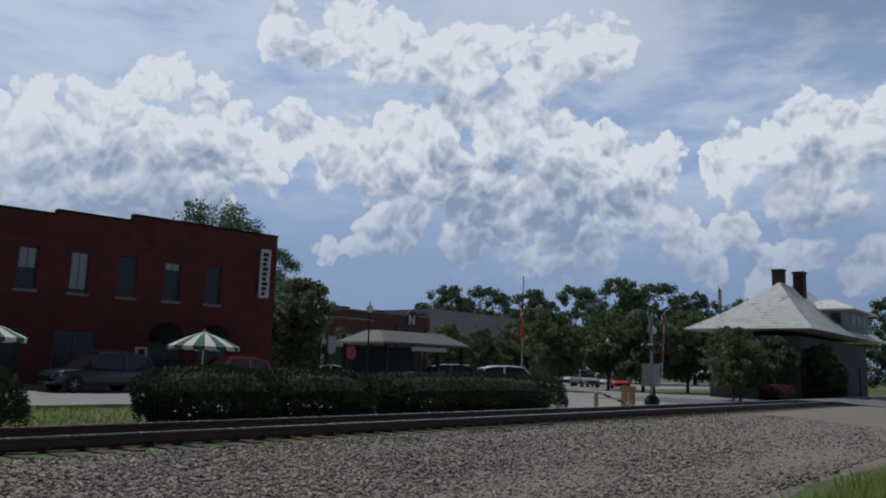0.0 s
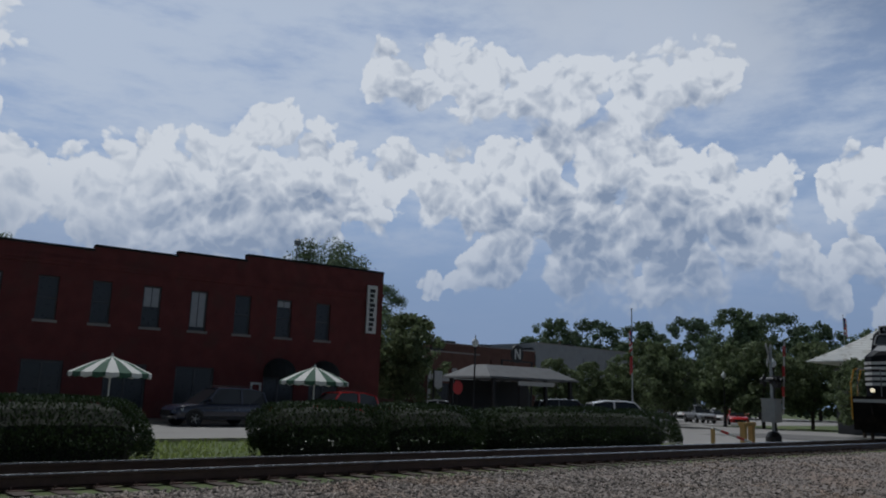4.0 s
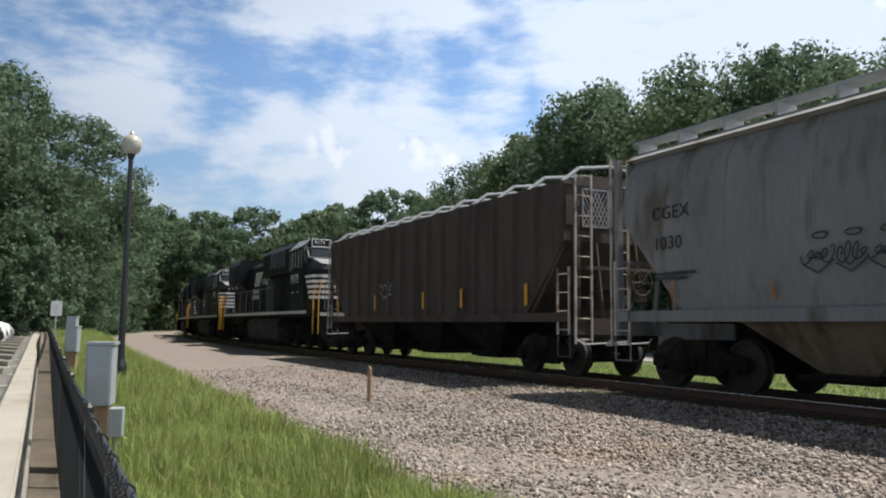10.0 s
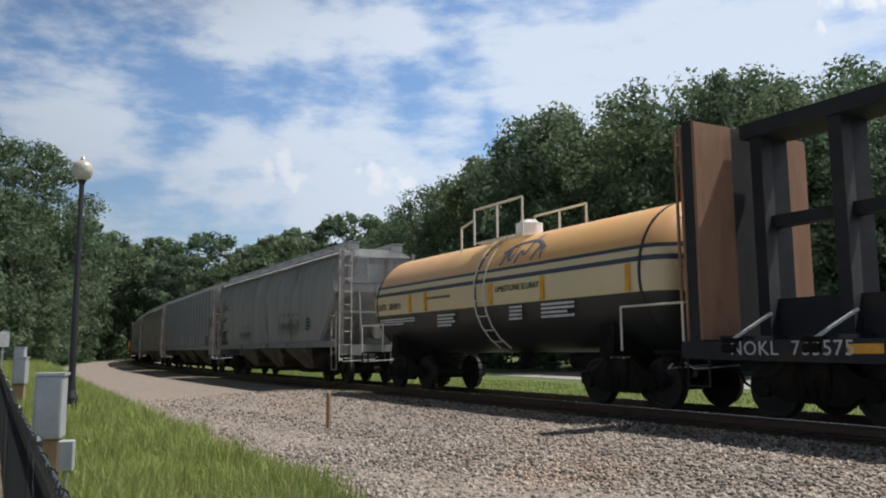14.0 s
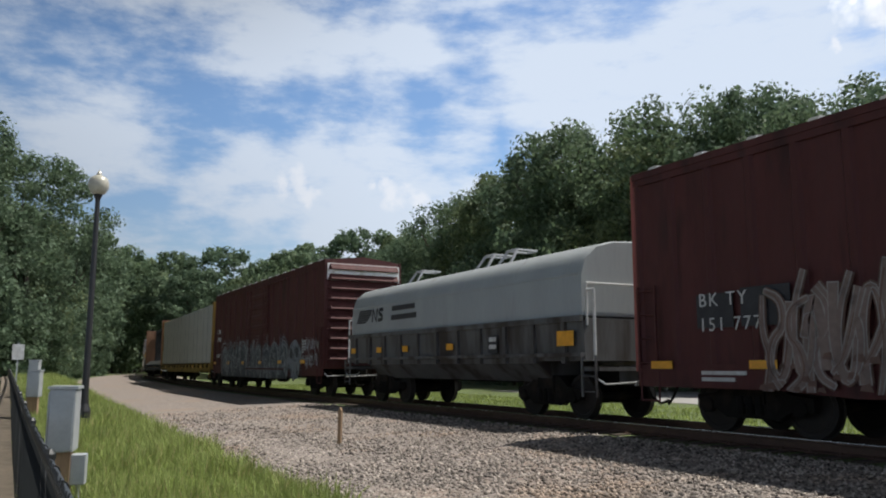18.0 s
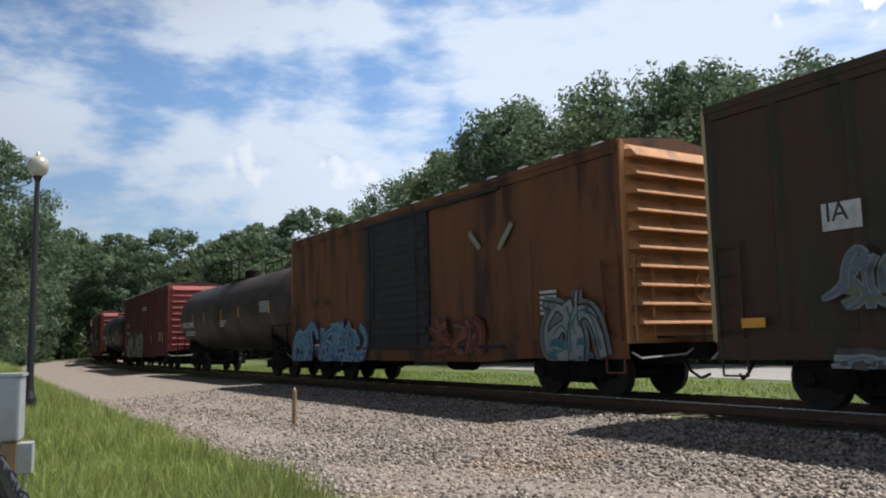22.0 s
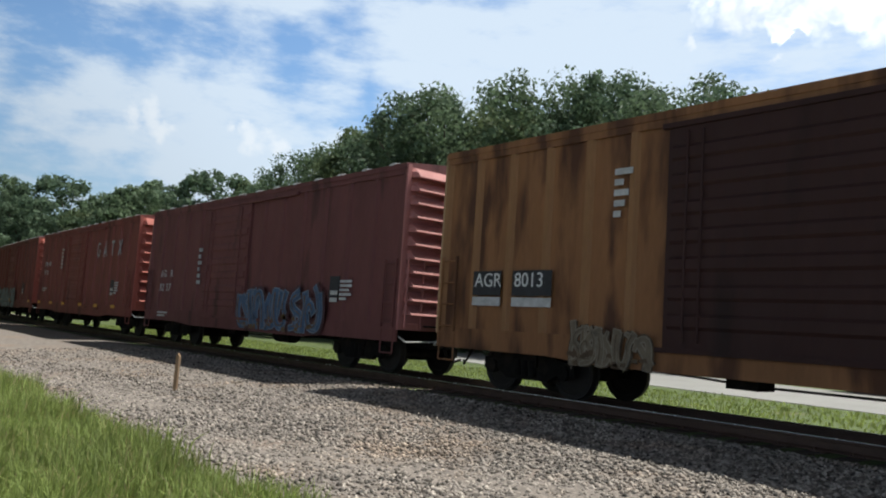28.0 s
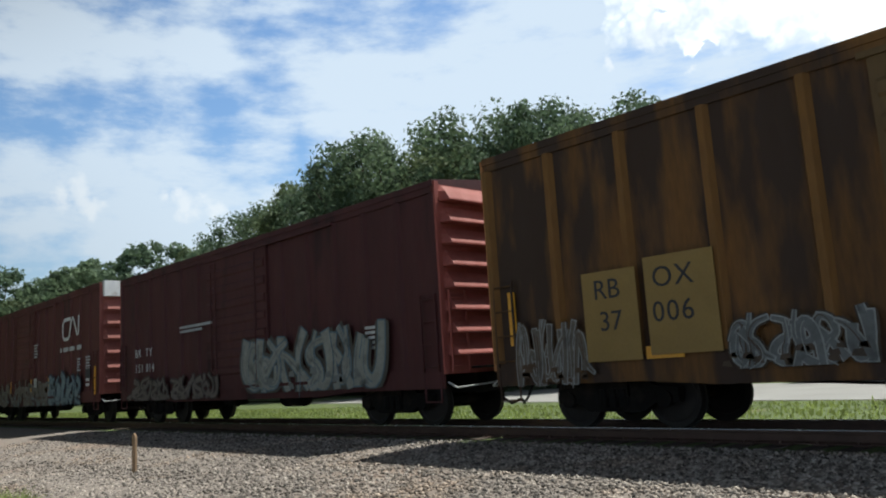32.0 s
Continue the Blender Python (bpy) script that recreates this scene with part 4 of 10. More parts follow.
    u.tube([(-4.5, -0.5, 0.7), (-1.5, -0.6, 0.55), (1.2, -0.6, 0.55), (4.2, -0.5, 0.72)], 0.02, 5)
    part("underframe", u, M_under, car)
    return car


def reflectors(car, xs, z, y=-1.53, w=0.5, h=0.13, vertical=False, material=None):
    for x in xs:
        a, c = (0.11, 0.5) if vertical else (w, h)
        part("reflector", lambda: Geo().box(-a / 2, a / 2, -0.004, 0.004, 0, c), material or M_refl, car, key=("refl", vertical, w, h), at=pose(x, y, z))


M_rooftin = mat("galvanised_roof", (0.42, 0.42, 0.41), 0.55, 0.3, var=0.2, scale=3, tint=(0.2, 0.12, 0.08), tint_amount=0.3, tint_scale=2)

# ---- covered hopper ----
def hopper(label, L=16.2, H=4.55, body=None, roof=None, posts=0, bays=3, cage=None, walkway=True, bows=False, under=None, sloped=True, sill=None, wide=1.53, post=None, rungs=None):
    """A covered hopper car: curved or posted sides, sloped ends in an open frame, discharge bays under it."""
    car = thing("covered_hopper_car", label, "hopper car", "cars of the freight train")
    h2 = L / 2
    cage, under, sill = cage or body, under or body, sill or body
    if posts:
        half = [(wide - 0.1, 1.35), (wide - 0.1, 2.2), (wide - 0.1, 3.9), (wide - 0.1, H - 0.12), (0.9, H - 0.03), (0.0, H)]
        cut = [(wide - 0.1, 3.0), (wide - 0.1, 3.2), (wide - 0.1, 3.9), (wide - 0.1, H - 0.12), (0.9, H - 0.03), (0.0, H)]
    else:
        half = [(wide - 0.13, 1.35), (wide - 0.03, 2.0), (wide, 2.7), (wide - 0.02, 3.4), (wide - 0.14, 4.0), (wide - 0.4, H - 0.14), (0.7, H - 0.02), (0.0, H)]
        cut = [(wide - 0.06, 3.1), (wide - 0.04, 3.2), (wide - 0.02, 3.3), (wide - 0.04, 3.6), (wide - 0.14, 4.0), (wide - 0.4, H - 0.14), (0.7, H - 0.02), (0.0, H)]
    full = lambda hp: [(-y, z) for y, z in hp] + [(y, z) for y, z in reversed(hp[:-1])]
    mid = lambda k: [((a[0] * (1 - k) + b[0] * k), (a[1] * (1 - k) + b[1] * k)) for a, b in zip(cut, half)]
    xs = [(-h2 + 0.35, cut), (-h2 + 1.0, mid(0.45)), (-h2 + 1.9, half), (h2 - 1.9, half), (h2 - 1.0, mid(0.45)), (h2 - 0.35, cut)]
    g = Geo().loft([[(x, y, z) for y, z in full(hp)] for x, hp in xs])
    b = part("body", g, body, car, smooth=not posts)
    if not posts:
        n = 8
        for i in range(1, n):
            x = -h2 + 1.2 + i * (L - 2.4) / n
            part("weld_seam", lambda: Geo().loft([[(xx, -y - 0.006, z) for y, z in half[:-2]] + [(xx, -y + 0.01, z) for y, z in reversed(half[:-2])] for xx in (-0.025, 0.025)]), sill, car, key=("seam", id(half) if False else (wide, H)), at=pose(x, 0, 0))
    else:
        for side in (-1, 1):
            for i in range(posts + 1):
                x = -h2 + 0.45 + i * (L - 0.9) / posts
                z0 = 1.4 if abs(x) < h2 - 1.9 else 1.4 + (abs(x) - h2 + 1.9) * 1.0
                part("side_post", lambda: Geo().prism_z([(-0.09, 0.0), (-0.06, -0.11), (0.06, -0.11), (0.09, 0.0)], z0, H - 0.14), post or body, car, key=("hpost", round(z0, 1), H), at=pose(x, side * (wide - 0.1), 0, 0, 0, 0 if side < 0 else 180))
    for side in (-1, 1):
        part("side_sill", Geo().box(-h2 + 0.1, h2 - 0.1, side * (wide - 0.16), side * (wide - 0.02), 1.22, 1.42), sill, car)
        part("roof_rail", Geo().box(-h2 + 0.3, h2 - 0.3, side * (wide - 0.42), side * (wide - 0.30), H - 0.16, H - 0.06), sill, car)
    rf = Geo().prism_x([(-wide + 0.12, H - 0.2), (-wide + 0.36, H - 0.06), (-0.6, H + 0.03), (0.6, H + 0.03), (wide - 0.36, H - 0.06), (wide - 0.12, H - 0.2), (0, H - 0.26)], -h2 + 0.3, h2 - 0.3)
    part("roof", rf, roof or M_rooftin, car)
    tr = Geo()
    for i in range(4):
        x = -h2 + 1.2 + i * (L - 2.4) / 4
        tr.box(x + 0.1, x + (L - 2.4) / 4 - 0.1, -0.3, 0.3, H + 0.02, H + 0.14)
    part("roof_hatch", tr, roof or M_rooftin, car)
    if walkway:
        for side in (-1, 1):
            wk = Geo()
            for k in range(6):
                wk.box(-h2 + 0.1, h2 - 0.1, side * 0.62 + side * k * 0.075, side * 0.62 + side * (k * 0.075 + 0.03), H + 0.22, H + 0.26)
            for i in range(15):
                x = -h2 + 0.3 + i * (L - 0.6) / 14
                wk.box(x - 0.025, x + 0.025, side * 0.6, side * 1.05, H - 0.02, H + 0.22)
            part("running_board", wk, M_grey, car, "galvanised roof walkway")
    if bows:
        for i in range(12):
            x = -h2 + 0.5 + i * (L - 1.0) / 11
            part("roof_bow", lambda: Geo().tube([(0, -1.36, -0.12), (0, -0.9, 0.22), (0.0, 0, 0.34), (0, 0.9, 0.22), (0, 1.36, -0.12)], 0.045, 6), M_grey, car, key="bow", at=pose(x, 0, H))
    for k in range(bays):
        x = (k - (bays - 1) / 2) * (L - 5.6) / bays
        w = (L - 5.8) / bays / 2
        g = Geo().loft([[(x - w, -1.36, 1.34), (x + w, -1.36, 1.34), (x + w, 1.36, 1.34), (x - w, 1.36, 1.34)], [(x - 0.42, -0.75, 0.42), (x + 0.42, -0.75, 0.42), (x + 0.42, 0.75, 0.42), (x - 0.42, 0.75, 0.42)]])
        bay = part("discharge_bay", g, under, car)
        part("outlet_gate", Geo().box(x - 0.55, x + 0.55, -0.9, 0.9, 0.30, 0.44).cyl((x - 0.7, -0.98, 0.37), (x + 0.7, -0.98, 0.37), 0.04, 6), M_under, bay)
    for e in (-1, 1):
        f = Geo()
        for y in (-1, 1):
            f.box(e * h2 - 0.06, e * h2 + 0.06, y * (wide - 0.2) - 0.06, y * (wide - 0.2) + 0.06, 1.0, H - 0.1)
            f.cyl((e * (h2 - 0.1), y * 0.55, 1.1), (e * (h2 - 0.4), y * 0.55, H - 1.3), 0.05, 6)
            f.cyl((e * (h2 - 1.75), y * (wide - 0.2), 1.4), (e * (h2 - 0.4), y * (wide - 0.2), H - 1.5), 0.045, 6)
        f.box(e * h2 - 0.08, e * h2 + 0.08, -wide + 0.15, wide - 0.15, 0.95, 1.3)
        f.box(e * h2 - 0.05, e * h2 + 0.05, -wide + 0.15, wide - 0.15, 2.35, 2.43)
        f.box(e * (h2 - 2.0), e * h2, -0.35, 0.35, 0.75, 1.2)
        part("end_frame", f, cage, car)
        plate = Geo().add([(e * (h2 - 0.33), -wide + 0.15, H - 0.25), (e * (h2 - 0.33), wide - 0.15, H - 0.25), (e * (h2 - 0.33), wide - 0.15, H - 1.1), (e * (h2 - 0.33), -wide + 0.15, H - 1.1)], [(0, 1, 2, 3)])
        plate.add([(e * (h2 - 0.34), -wide + 0.2, H - 1.15), (e * (h2 - 0.34), wide - 0.2, H - 1.15), (e * (h2 - 2.1), 1.2, 1.38), (e * (h2 - 2.1), -1.2, 1.38)], [(0, 1, 2, 3)])
        sheet = part("slope_sheet", plate, cage, car)
        mesh_panel = Geo()
        for k in range(9):
            for way in (-1, 1):
                a, b = -0.95 + 0.1 * k, -0.95 + 0.1 * k + way * 0.42
                lo_, hi_ = max(-0.95, min(a, b)), min(-0.25, max(a, b))
                if hi_ > lo_:
                    za, zb = ((v - a) / (b - a) * 0.84 for v in (lo_, hi_))
                    mesh_panel.cyl((e * (h2 - 0.3), lo_, H - 1.12 + za), (e * (h2 - 0.3), hi_, H - 1.12 + zb), 0.013, 4)
        mesh_panel.tube([(e * (h2 - 0.3), -0.95, H - 1.12), (e * (h2 - 0.3), -0.25, H - 1.12), (e * (h2 - 0.3), -0.25, H - 0.28), (e * (h2 - 0.3), -0.95, H - 0.28), (e * (h2 - 0.3), -0.95, H - 1.12)], 0.022, 4)
        part("mesh_panel", mesh_panel, M_grey, sheet, "open steel mesh on the end sheet")
        ladder(car, (e * (h2 + 0.1), -wide + 0.3), 0.42, "y", 0.75, H - 0.05, 0.44, rungs or M_ladder)
        ladder(car, (e * (h2 - 0.28), -wide + 0.04), 0.42, "x", 0.95, 2.4, 0.4, rungs or M_ladder)
        st = Geo().tube([(e * (h2 - 0.5), -wide + 0.05, 1.0), (e * (h2 - 0.5), -wide + 0.05, 0.48), (e * (h2 - 0.06), -wide + 0.05, 0.48), (e * (h2 - 0.06), -wide + 0.05, 1.0)], 0.018, 5)
        part("sill_step", st, cage, car)
        coupler(car, e * (h2 + 0.2), e)
        truck(car, e * (h2 - 1.75))
    brake_wheel(car, h2 + 0.06, 0.3, 2.1, cage, 1)
    part("air_reservoir", Geo().cyl((h2 - 1.5, 0.2, 1.75), (h2 - 0.5, 0.2, 1.75), 0.24, 12), cage, car, smooth=True)
    part("centre_sill", Geo().box(-h2 + 0.2, h2 - 0.2, -0.3, 0.3, 0.85, 1.25), M_under, car)
    return car


M_ladder = mat("pale_ladder_paint", (0.46, 0.41, 0.36), 0.6, var=0.25, scale=5, tint=(0.15, 0.08, 0.05), tint_amount=0.4, tint_scale=3)


# ---- tank car ----
def tank_car(label, L=14.2, R=1.5, body=None, rail=None, valve=None, platform_x=0.0, bands=0, tall_rail=True, seams=3):
    car = thing("tank_car", label, "tank car", "cars of the freight train")
    h2, zc = L / 2, 1.02 + R
    prof = [(-h2 + 0.02, 0.05), (-h2 + 0.06, R * 0.45), (-h2 + 0.2, R * 0.78), (-h2 + 0.42, R * 0.95), (-h2 + 0.7, R)]
    prof = prof + [(-x, r) for x, r in reversed(prof)]
    part("tank", Geo().turned(prof, "x", (0, 0, zc), 56), body, car, smooth=True)
    for i in range(seams):
        x = -h2 + 0.72 + i * (L - 1.44) / (seams - 1)
        part("weld_band", lambda: Geo().turned([(-0.035, R - 0.01), (-0.03, R + 0.012), (0.03, R + 0.012), (0.035, R - 0.01)], "x", n=56), body, car, key=("band", R), smooth=True, at=pose(x, 0, zc))
    top = zc + R
    px = platform_x
    v = Geo().cyl((px, 0, top - 0.1), (px, 0, top + 0.32), 0.34, 18).cyl((px, 0, top + 0.32), (px, 0, top + 0.42), 0.3, 18, 0.16)
    part("valve_housing", v, valve or body, car, smooth=True)
    for y in (-0.95, 0.4):
        for k in range(12):
            part("platform_slat", lambda: Geo().box(-0.05, 0.05, 0.0, 0.55, -0.02, 0.02), rail, car, key=("platslat", rail.name), at=pose(px - 0.95 + k * 0.17, y, top - 0.1))
    hr = Geo()
    for y in (-0.95, 0.95):
        hr.tube([(px - 1.05, y, top - 0.15), (px - 1.05, y, top + 0.75), (px + 1.05, y, top + 0.75), (px + 1.05, y, top - 0.15)], 0.03, 6)
        hr.cyl((px, y, top - 0.15), (px, y, top + 0.75), 0.03, 6)
    if tall_rail:
        hr.tube([(px - 2.1, -0.7, top - 0.3), (px - 2.1, -0.7, top + 0.45), (px - 1.05, -0.95, top + 0.5)], 0.03, 6)
    part("platform_rail", hr, rail, car)
    lad = rail if bands else body
    for s in (-1, 1):
        part("ladder_rail", Geo().tube([(px + 0.22 * s, -(R + 0.1) * math.cos(radians(66 - k * 14)), zc + (R + 0.1) * math.sin(radians(66 - k * 14))) for k in range(10)], 0.02, 5), lad, car)
    for k in range(9):
        a = radians(62 - k * 14)
        part("rung", lambda: Geo().cyl((-0.22, 0, 0), (0.22, 0, 0), 0.016, 5), lad, car, key=("tankrung", lad.name), at=pose(px, -(R + 0.1) * math.cos(a), zc + (R + 0.1) * math.sin(a)))
    for e in (-1, 1):
        f = Geo().box(e * (h2 - 2.2), e * (h2 + 0.35), -0.35, 0.35, 0.72, 1.1)
        f.prism_x([(-1.35, 0.95), (-1.3, 1.55), (-0.9, 1.25), (0.9, 1.25), (1.3, 1.55), (1.35, 0.95)], e * (h2 - 1.75) - 0.2, e * (h2 - 1.75) + 0.2)
        f.box(e * (h2 - 0.1) - 0.3, e * (h2 - 0.1) + 0.3, -1.45, 1.45, 1.0, 1.06)
        part("stub_sill", f, M_under, car)
        hr = Geo().tube([(e * (h2 - 1.2), -1.45, 1.05), (e * (h2 - 1.2), -1.45, 1.85), (e * (h2 + 0.3), -1.45, 1.85), (e * (h2 + 0.3), -1.45, 1.0)], 0.022, 6)
        hr.tube([(e * (h2 + 0.3), -1.45, 1.85), (e * (h2 + 0.3), 1.45, 1.85), (e * (h2 + 0.3), 1.45, 1.05)], 0.022, 6)
        part("end_handrail", hr, rail, car)
        ladder(car, (e * (h2 + 0.05), -1.46), 0.42, "x", 0.5, 1.05, 0.25, M_under)
        coupler(car, e * (h2 + 0.35), e)
        truck(car, e * (h2 - 1.75))
    brake_wheel(car, h2 + 0.3, 0.5, 1.75, M_under, 1)
    part("bottom_outlet", Geo().cyl((0.1, 0, 0.62), (0.1, 0, 1.15), 0.16, 10).box(-0.5, 0.7, -0.5, 0.5, 0.7, 0.78).tube([(-1.4, -0.7, 1.0), (-1.4, -0.7, 0.6), (-0.8, -0.7, 0.6), (-0.8, -0.7, 1.0)], 0.02, 5), M_under, car)
    part("brake_rigging", Geo().cyl((2.6, -0.5, 0.85), (3.5, -0.5, 0.85), 0.18, 10).tube([(-4, -0.45, 0.8), (0, -0.5, 0.75), (4, -0.45, 0.8)], 0.02, 5), M_under, car)
    return car


def tank_marks(car, xs, R, z, h=0.42, w=0.11, ang=None):
    """Upright yellow reflector strips that follow the curve of a tank."""
    zc = 1.02 + R
    for x in xs:
        g = Geo()
        pts = []
        for k in range(5):
            zz = z + h * k / 4
            a = math.asin(max(-1, min(1, (zz - zc) / R)))
            pts.append((-(R + 0.012) * math.cos(a), zz))
        g.loft([[(x + q, y, zz) for y, zz in pts] for q in (-w / 2, w / 2)], caps=False, closed=False)
        part("reflector", g, M_refl, car)


def tank_words(body, size, material, car, x, z, R, spacing=1.05):
    """Lettering laid against the curve of a tank, its middle at height z."""
    a, up = math.asin((z - 1.02 - R) / R), size * 0.35
    return lettering(body, size, material, car, pose(x, -(R + 0.03) * math.cos(a) - up * math.sin(a), z - up * math.cos(a), 90 - math.degrees(a), 0, 0), spacing=spacing)


# ---- centre-beam flat car ----
def centerbeam(label, L=21.8, H=4.72, body=None, face=None, load=None):
    car = thing("centerbeam_flatcar", label, "flat car", "cars of the freight train")
    h2 = L / 2
    d = Geo().box(-h2, h2, -1.48, 1.48, 1.08, 1.2)
    for side in (-1, 1):
        d.prism_y([(-h2, 1.2), (-h2, 0.92), (-h2 + 3.6, 0.86), (-h2 + 4.6, 0.72), (h2 - 4.6, 0.72), (h2 - 3.6, 0.86), (h2, 0.92), (h2, 1.2)], side * 1.42, side * 1.5)
    d.box(-h2, h2, -0.35, 0.35, 0.7, 1.1)
    part("deck", d, body, car)
    n = 14
    for i in range(n + 1):
        x = -h2 + 0.75 + i * (L - 1.5) / n
        part("beam_post", lambda: Geo().prism_z([(-0.11, -0.34), (0.11, -0.34), (0.06, 0), (0.11, 0.34), (-0.11, 0.34), (-0.06, 0)], 1.2, H - 0.2), body, car, key=("bpost", H), at=pose(x, 0, 0))
        part("deck_riser", lambda: Geo().box(-0.09, 0.09, -1.46, 1.46, 1.2, 1.28), body, car, key="riser", at=pose(x + 0.1, 0, 0))
    part("top_chord", Geo().box(-h2 + 0.5, h2 - 0.5, -0.42, 0.42, H - 0.25, H), body, car)
    part("middle_rail", Geo().box(-h2 + 0.5, h2 - 0.5, -0.12, 0.12, 3.1, 3.3), body, car)
    part("beam_web", Geo().box(-h2 + 0.5, h2 - 0.5, -0.06, 0.06, 1.2, 1.9), body, car)
    for e in (-1, 1):
        b = Geo()
        b.box(e * (h2 - 0.35), e * (h2 - 0.13), -1.42, 1.42, 1.2, H)
        bulk = part("bulkhead", b, body, car)
        for y in (-1, 1):
            part("bulkhead_face", Geo().box(e * (h2 - 0.42), e * (h2 - 0.36), y * 0.55, y * 1.44, 1.22, H - 0.03).box(e * (h2 - 0.12), e * (h2 - 0.07), y * 0.5, y * 1.44, 1.2, H - 0.02), face or body, bulk)
        ladder(car, (e * (h2 + 0.02), -1.22), 0.42, "y", 1.1, H - 0.1, 0.42, face or body)
        part("end_strut", Geo().cyl((e * (h2 - 0.05), -0.5, H - 0.1), (e * (h2 + 0.3), -0.5, 1.2), 0.05, 6).cyl((e * (h2 - 0.05), 0.5, H - 0.1), (e * (h2 + 0.3), 0.5, 1.2), 0.05, 6), face or body, car)
        coupler(car, e * (h2 + 0.3), e)
        truck(car, e * (h2 - 2.1))
        part("sill_step", Geo().tube([(e * (h2 - 0.55), -1.48, 1.0), (e * (h2 - 0.55), -1.48, 0.48), (e * (h2 - 0.1), -1.48, 0.48), (e * (h2 - 0.1), -1.48, 1.0)], 0.018, 5), body, car)
    m = 15
    for i in range(m):
        x = -h2 + 1.0 + i * (L - 2.0) / (m - 1)
        w = part("winch", lambda: Geo().cyl((-0.13, -1.5, 1.08), (0.13, -1.5, 1.08), 0.07, 8).box(-0.16, 0.16, -1.52, -1.4, 1.16, 1.24), M_under, car, key="winch", at=pose(x, 0, 0))
        if not load:
            part("tie_down", lambda: Geo().cyl((0, -1.48, 1.2), (0.36, -0.95, 1.62), 0.028, 6), M_dimwhite, w, "worn pale tie-down strap", key="tiedown")
    reflectors(car, [-h2 + 3.2, -h2 + 6.4, 0, h2 - 6.4, h2 - 3.2], 1.0, -1.505)
    if load:
        rows, cols = 3, 6
        w = (L - 1.2) / cols
        for c in range(cols):
            for r in range(rows):
                hh = (H - 1.42) / rows
                for side in (-1, 1):
                    rnd = random.Random(c * 31 + r * 7 + side)
                    part("lumber_pack", lambda: Geo().loft([[(x, y, z) for y, z in ((-0.465, 0.003), (-0.47, hh - 0.02), (-0.46, hh - 0.003), (0.46, hh - 0.003), (0.46, 0.003))] for x in (0.004, w - 0.004)]), load, car, "pack of lumber in white wrap", key=("pack", round(hh, 2), round(w, 2)), at=pose(-h2 + 0.6 + c * w, side * 0.97 + rnd.uniform(-0.02, 0.02), 1.3 + r * hh))
            for side in (-1, 1):
                for k in (0.3, 0.7):
                    part("strap", lambda: Geo().box(-0.02, 0.02, -0.012, 0.012, 1.3, H - 0.14), M_grey, car, key=("strap", H), at=pose(-h2 + 0.6 + (c + k) * w, side * 1.465, 0))
    return car


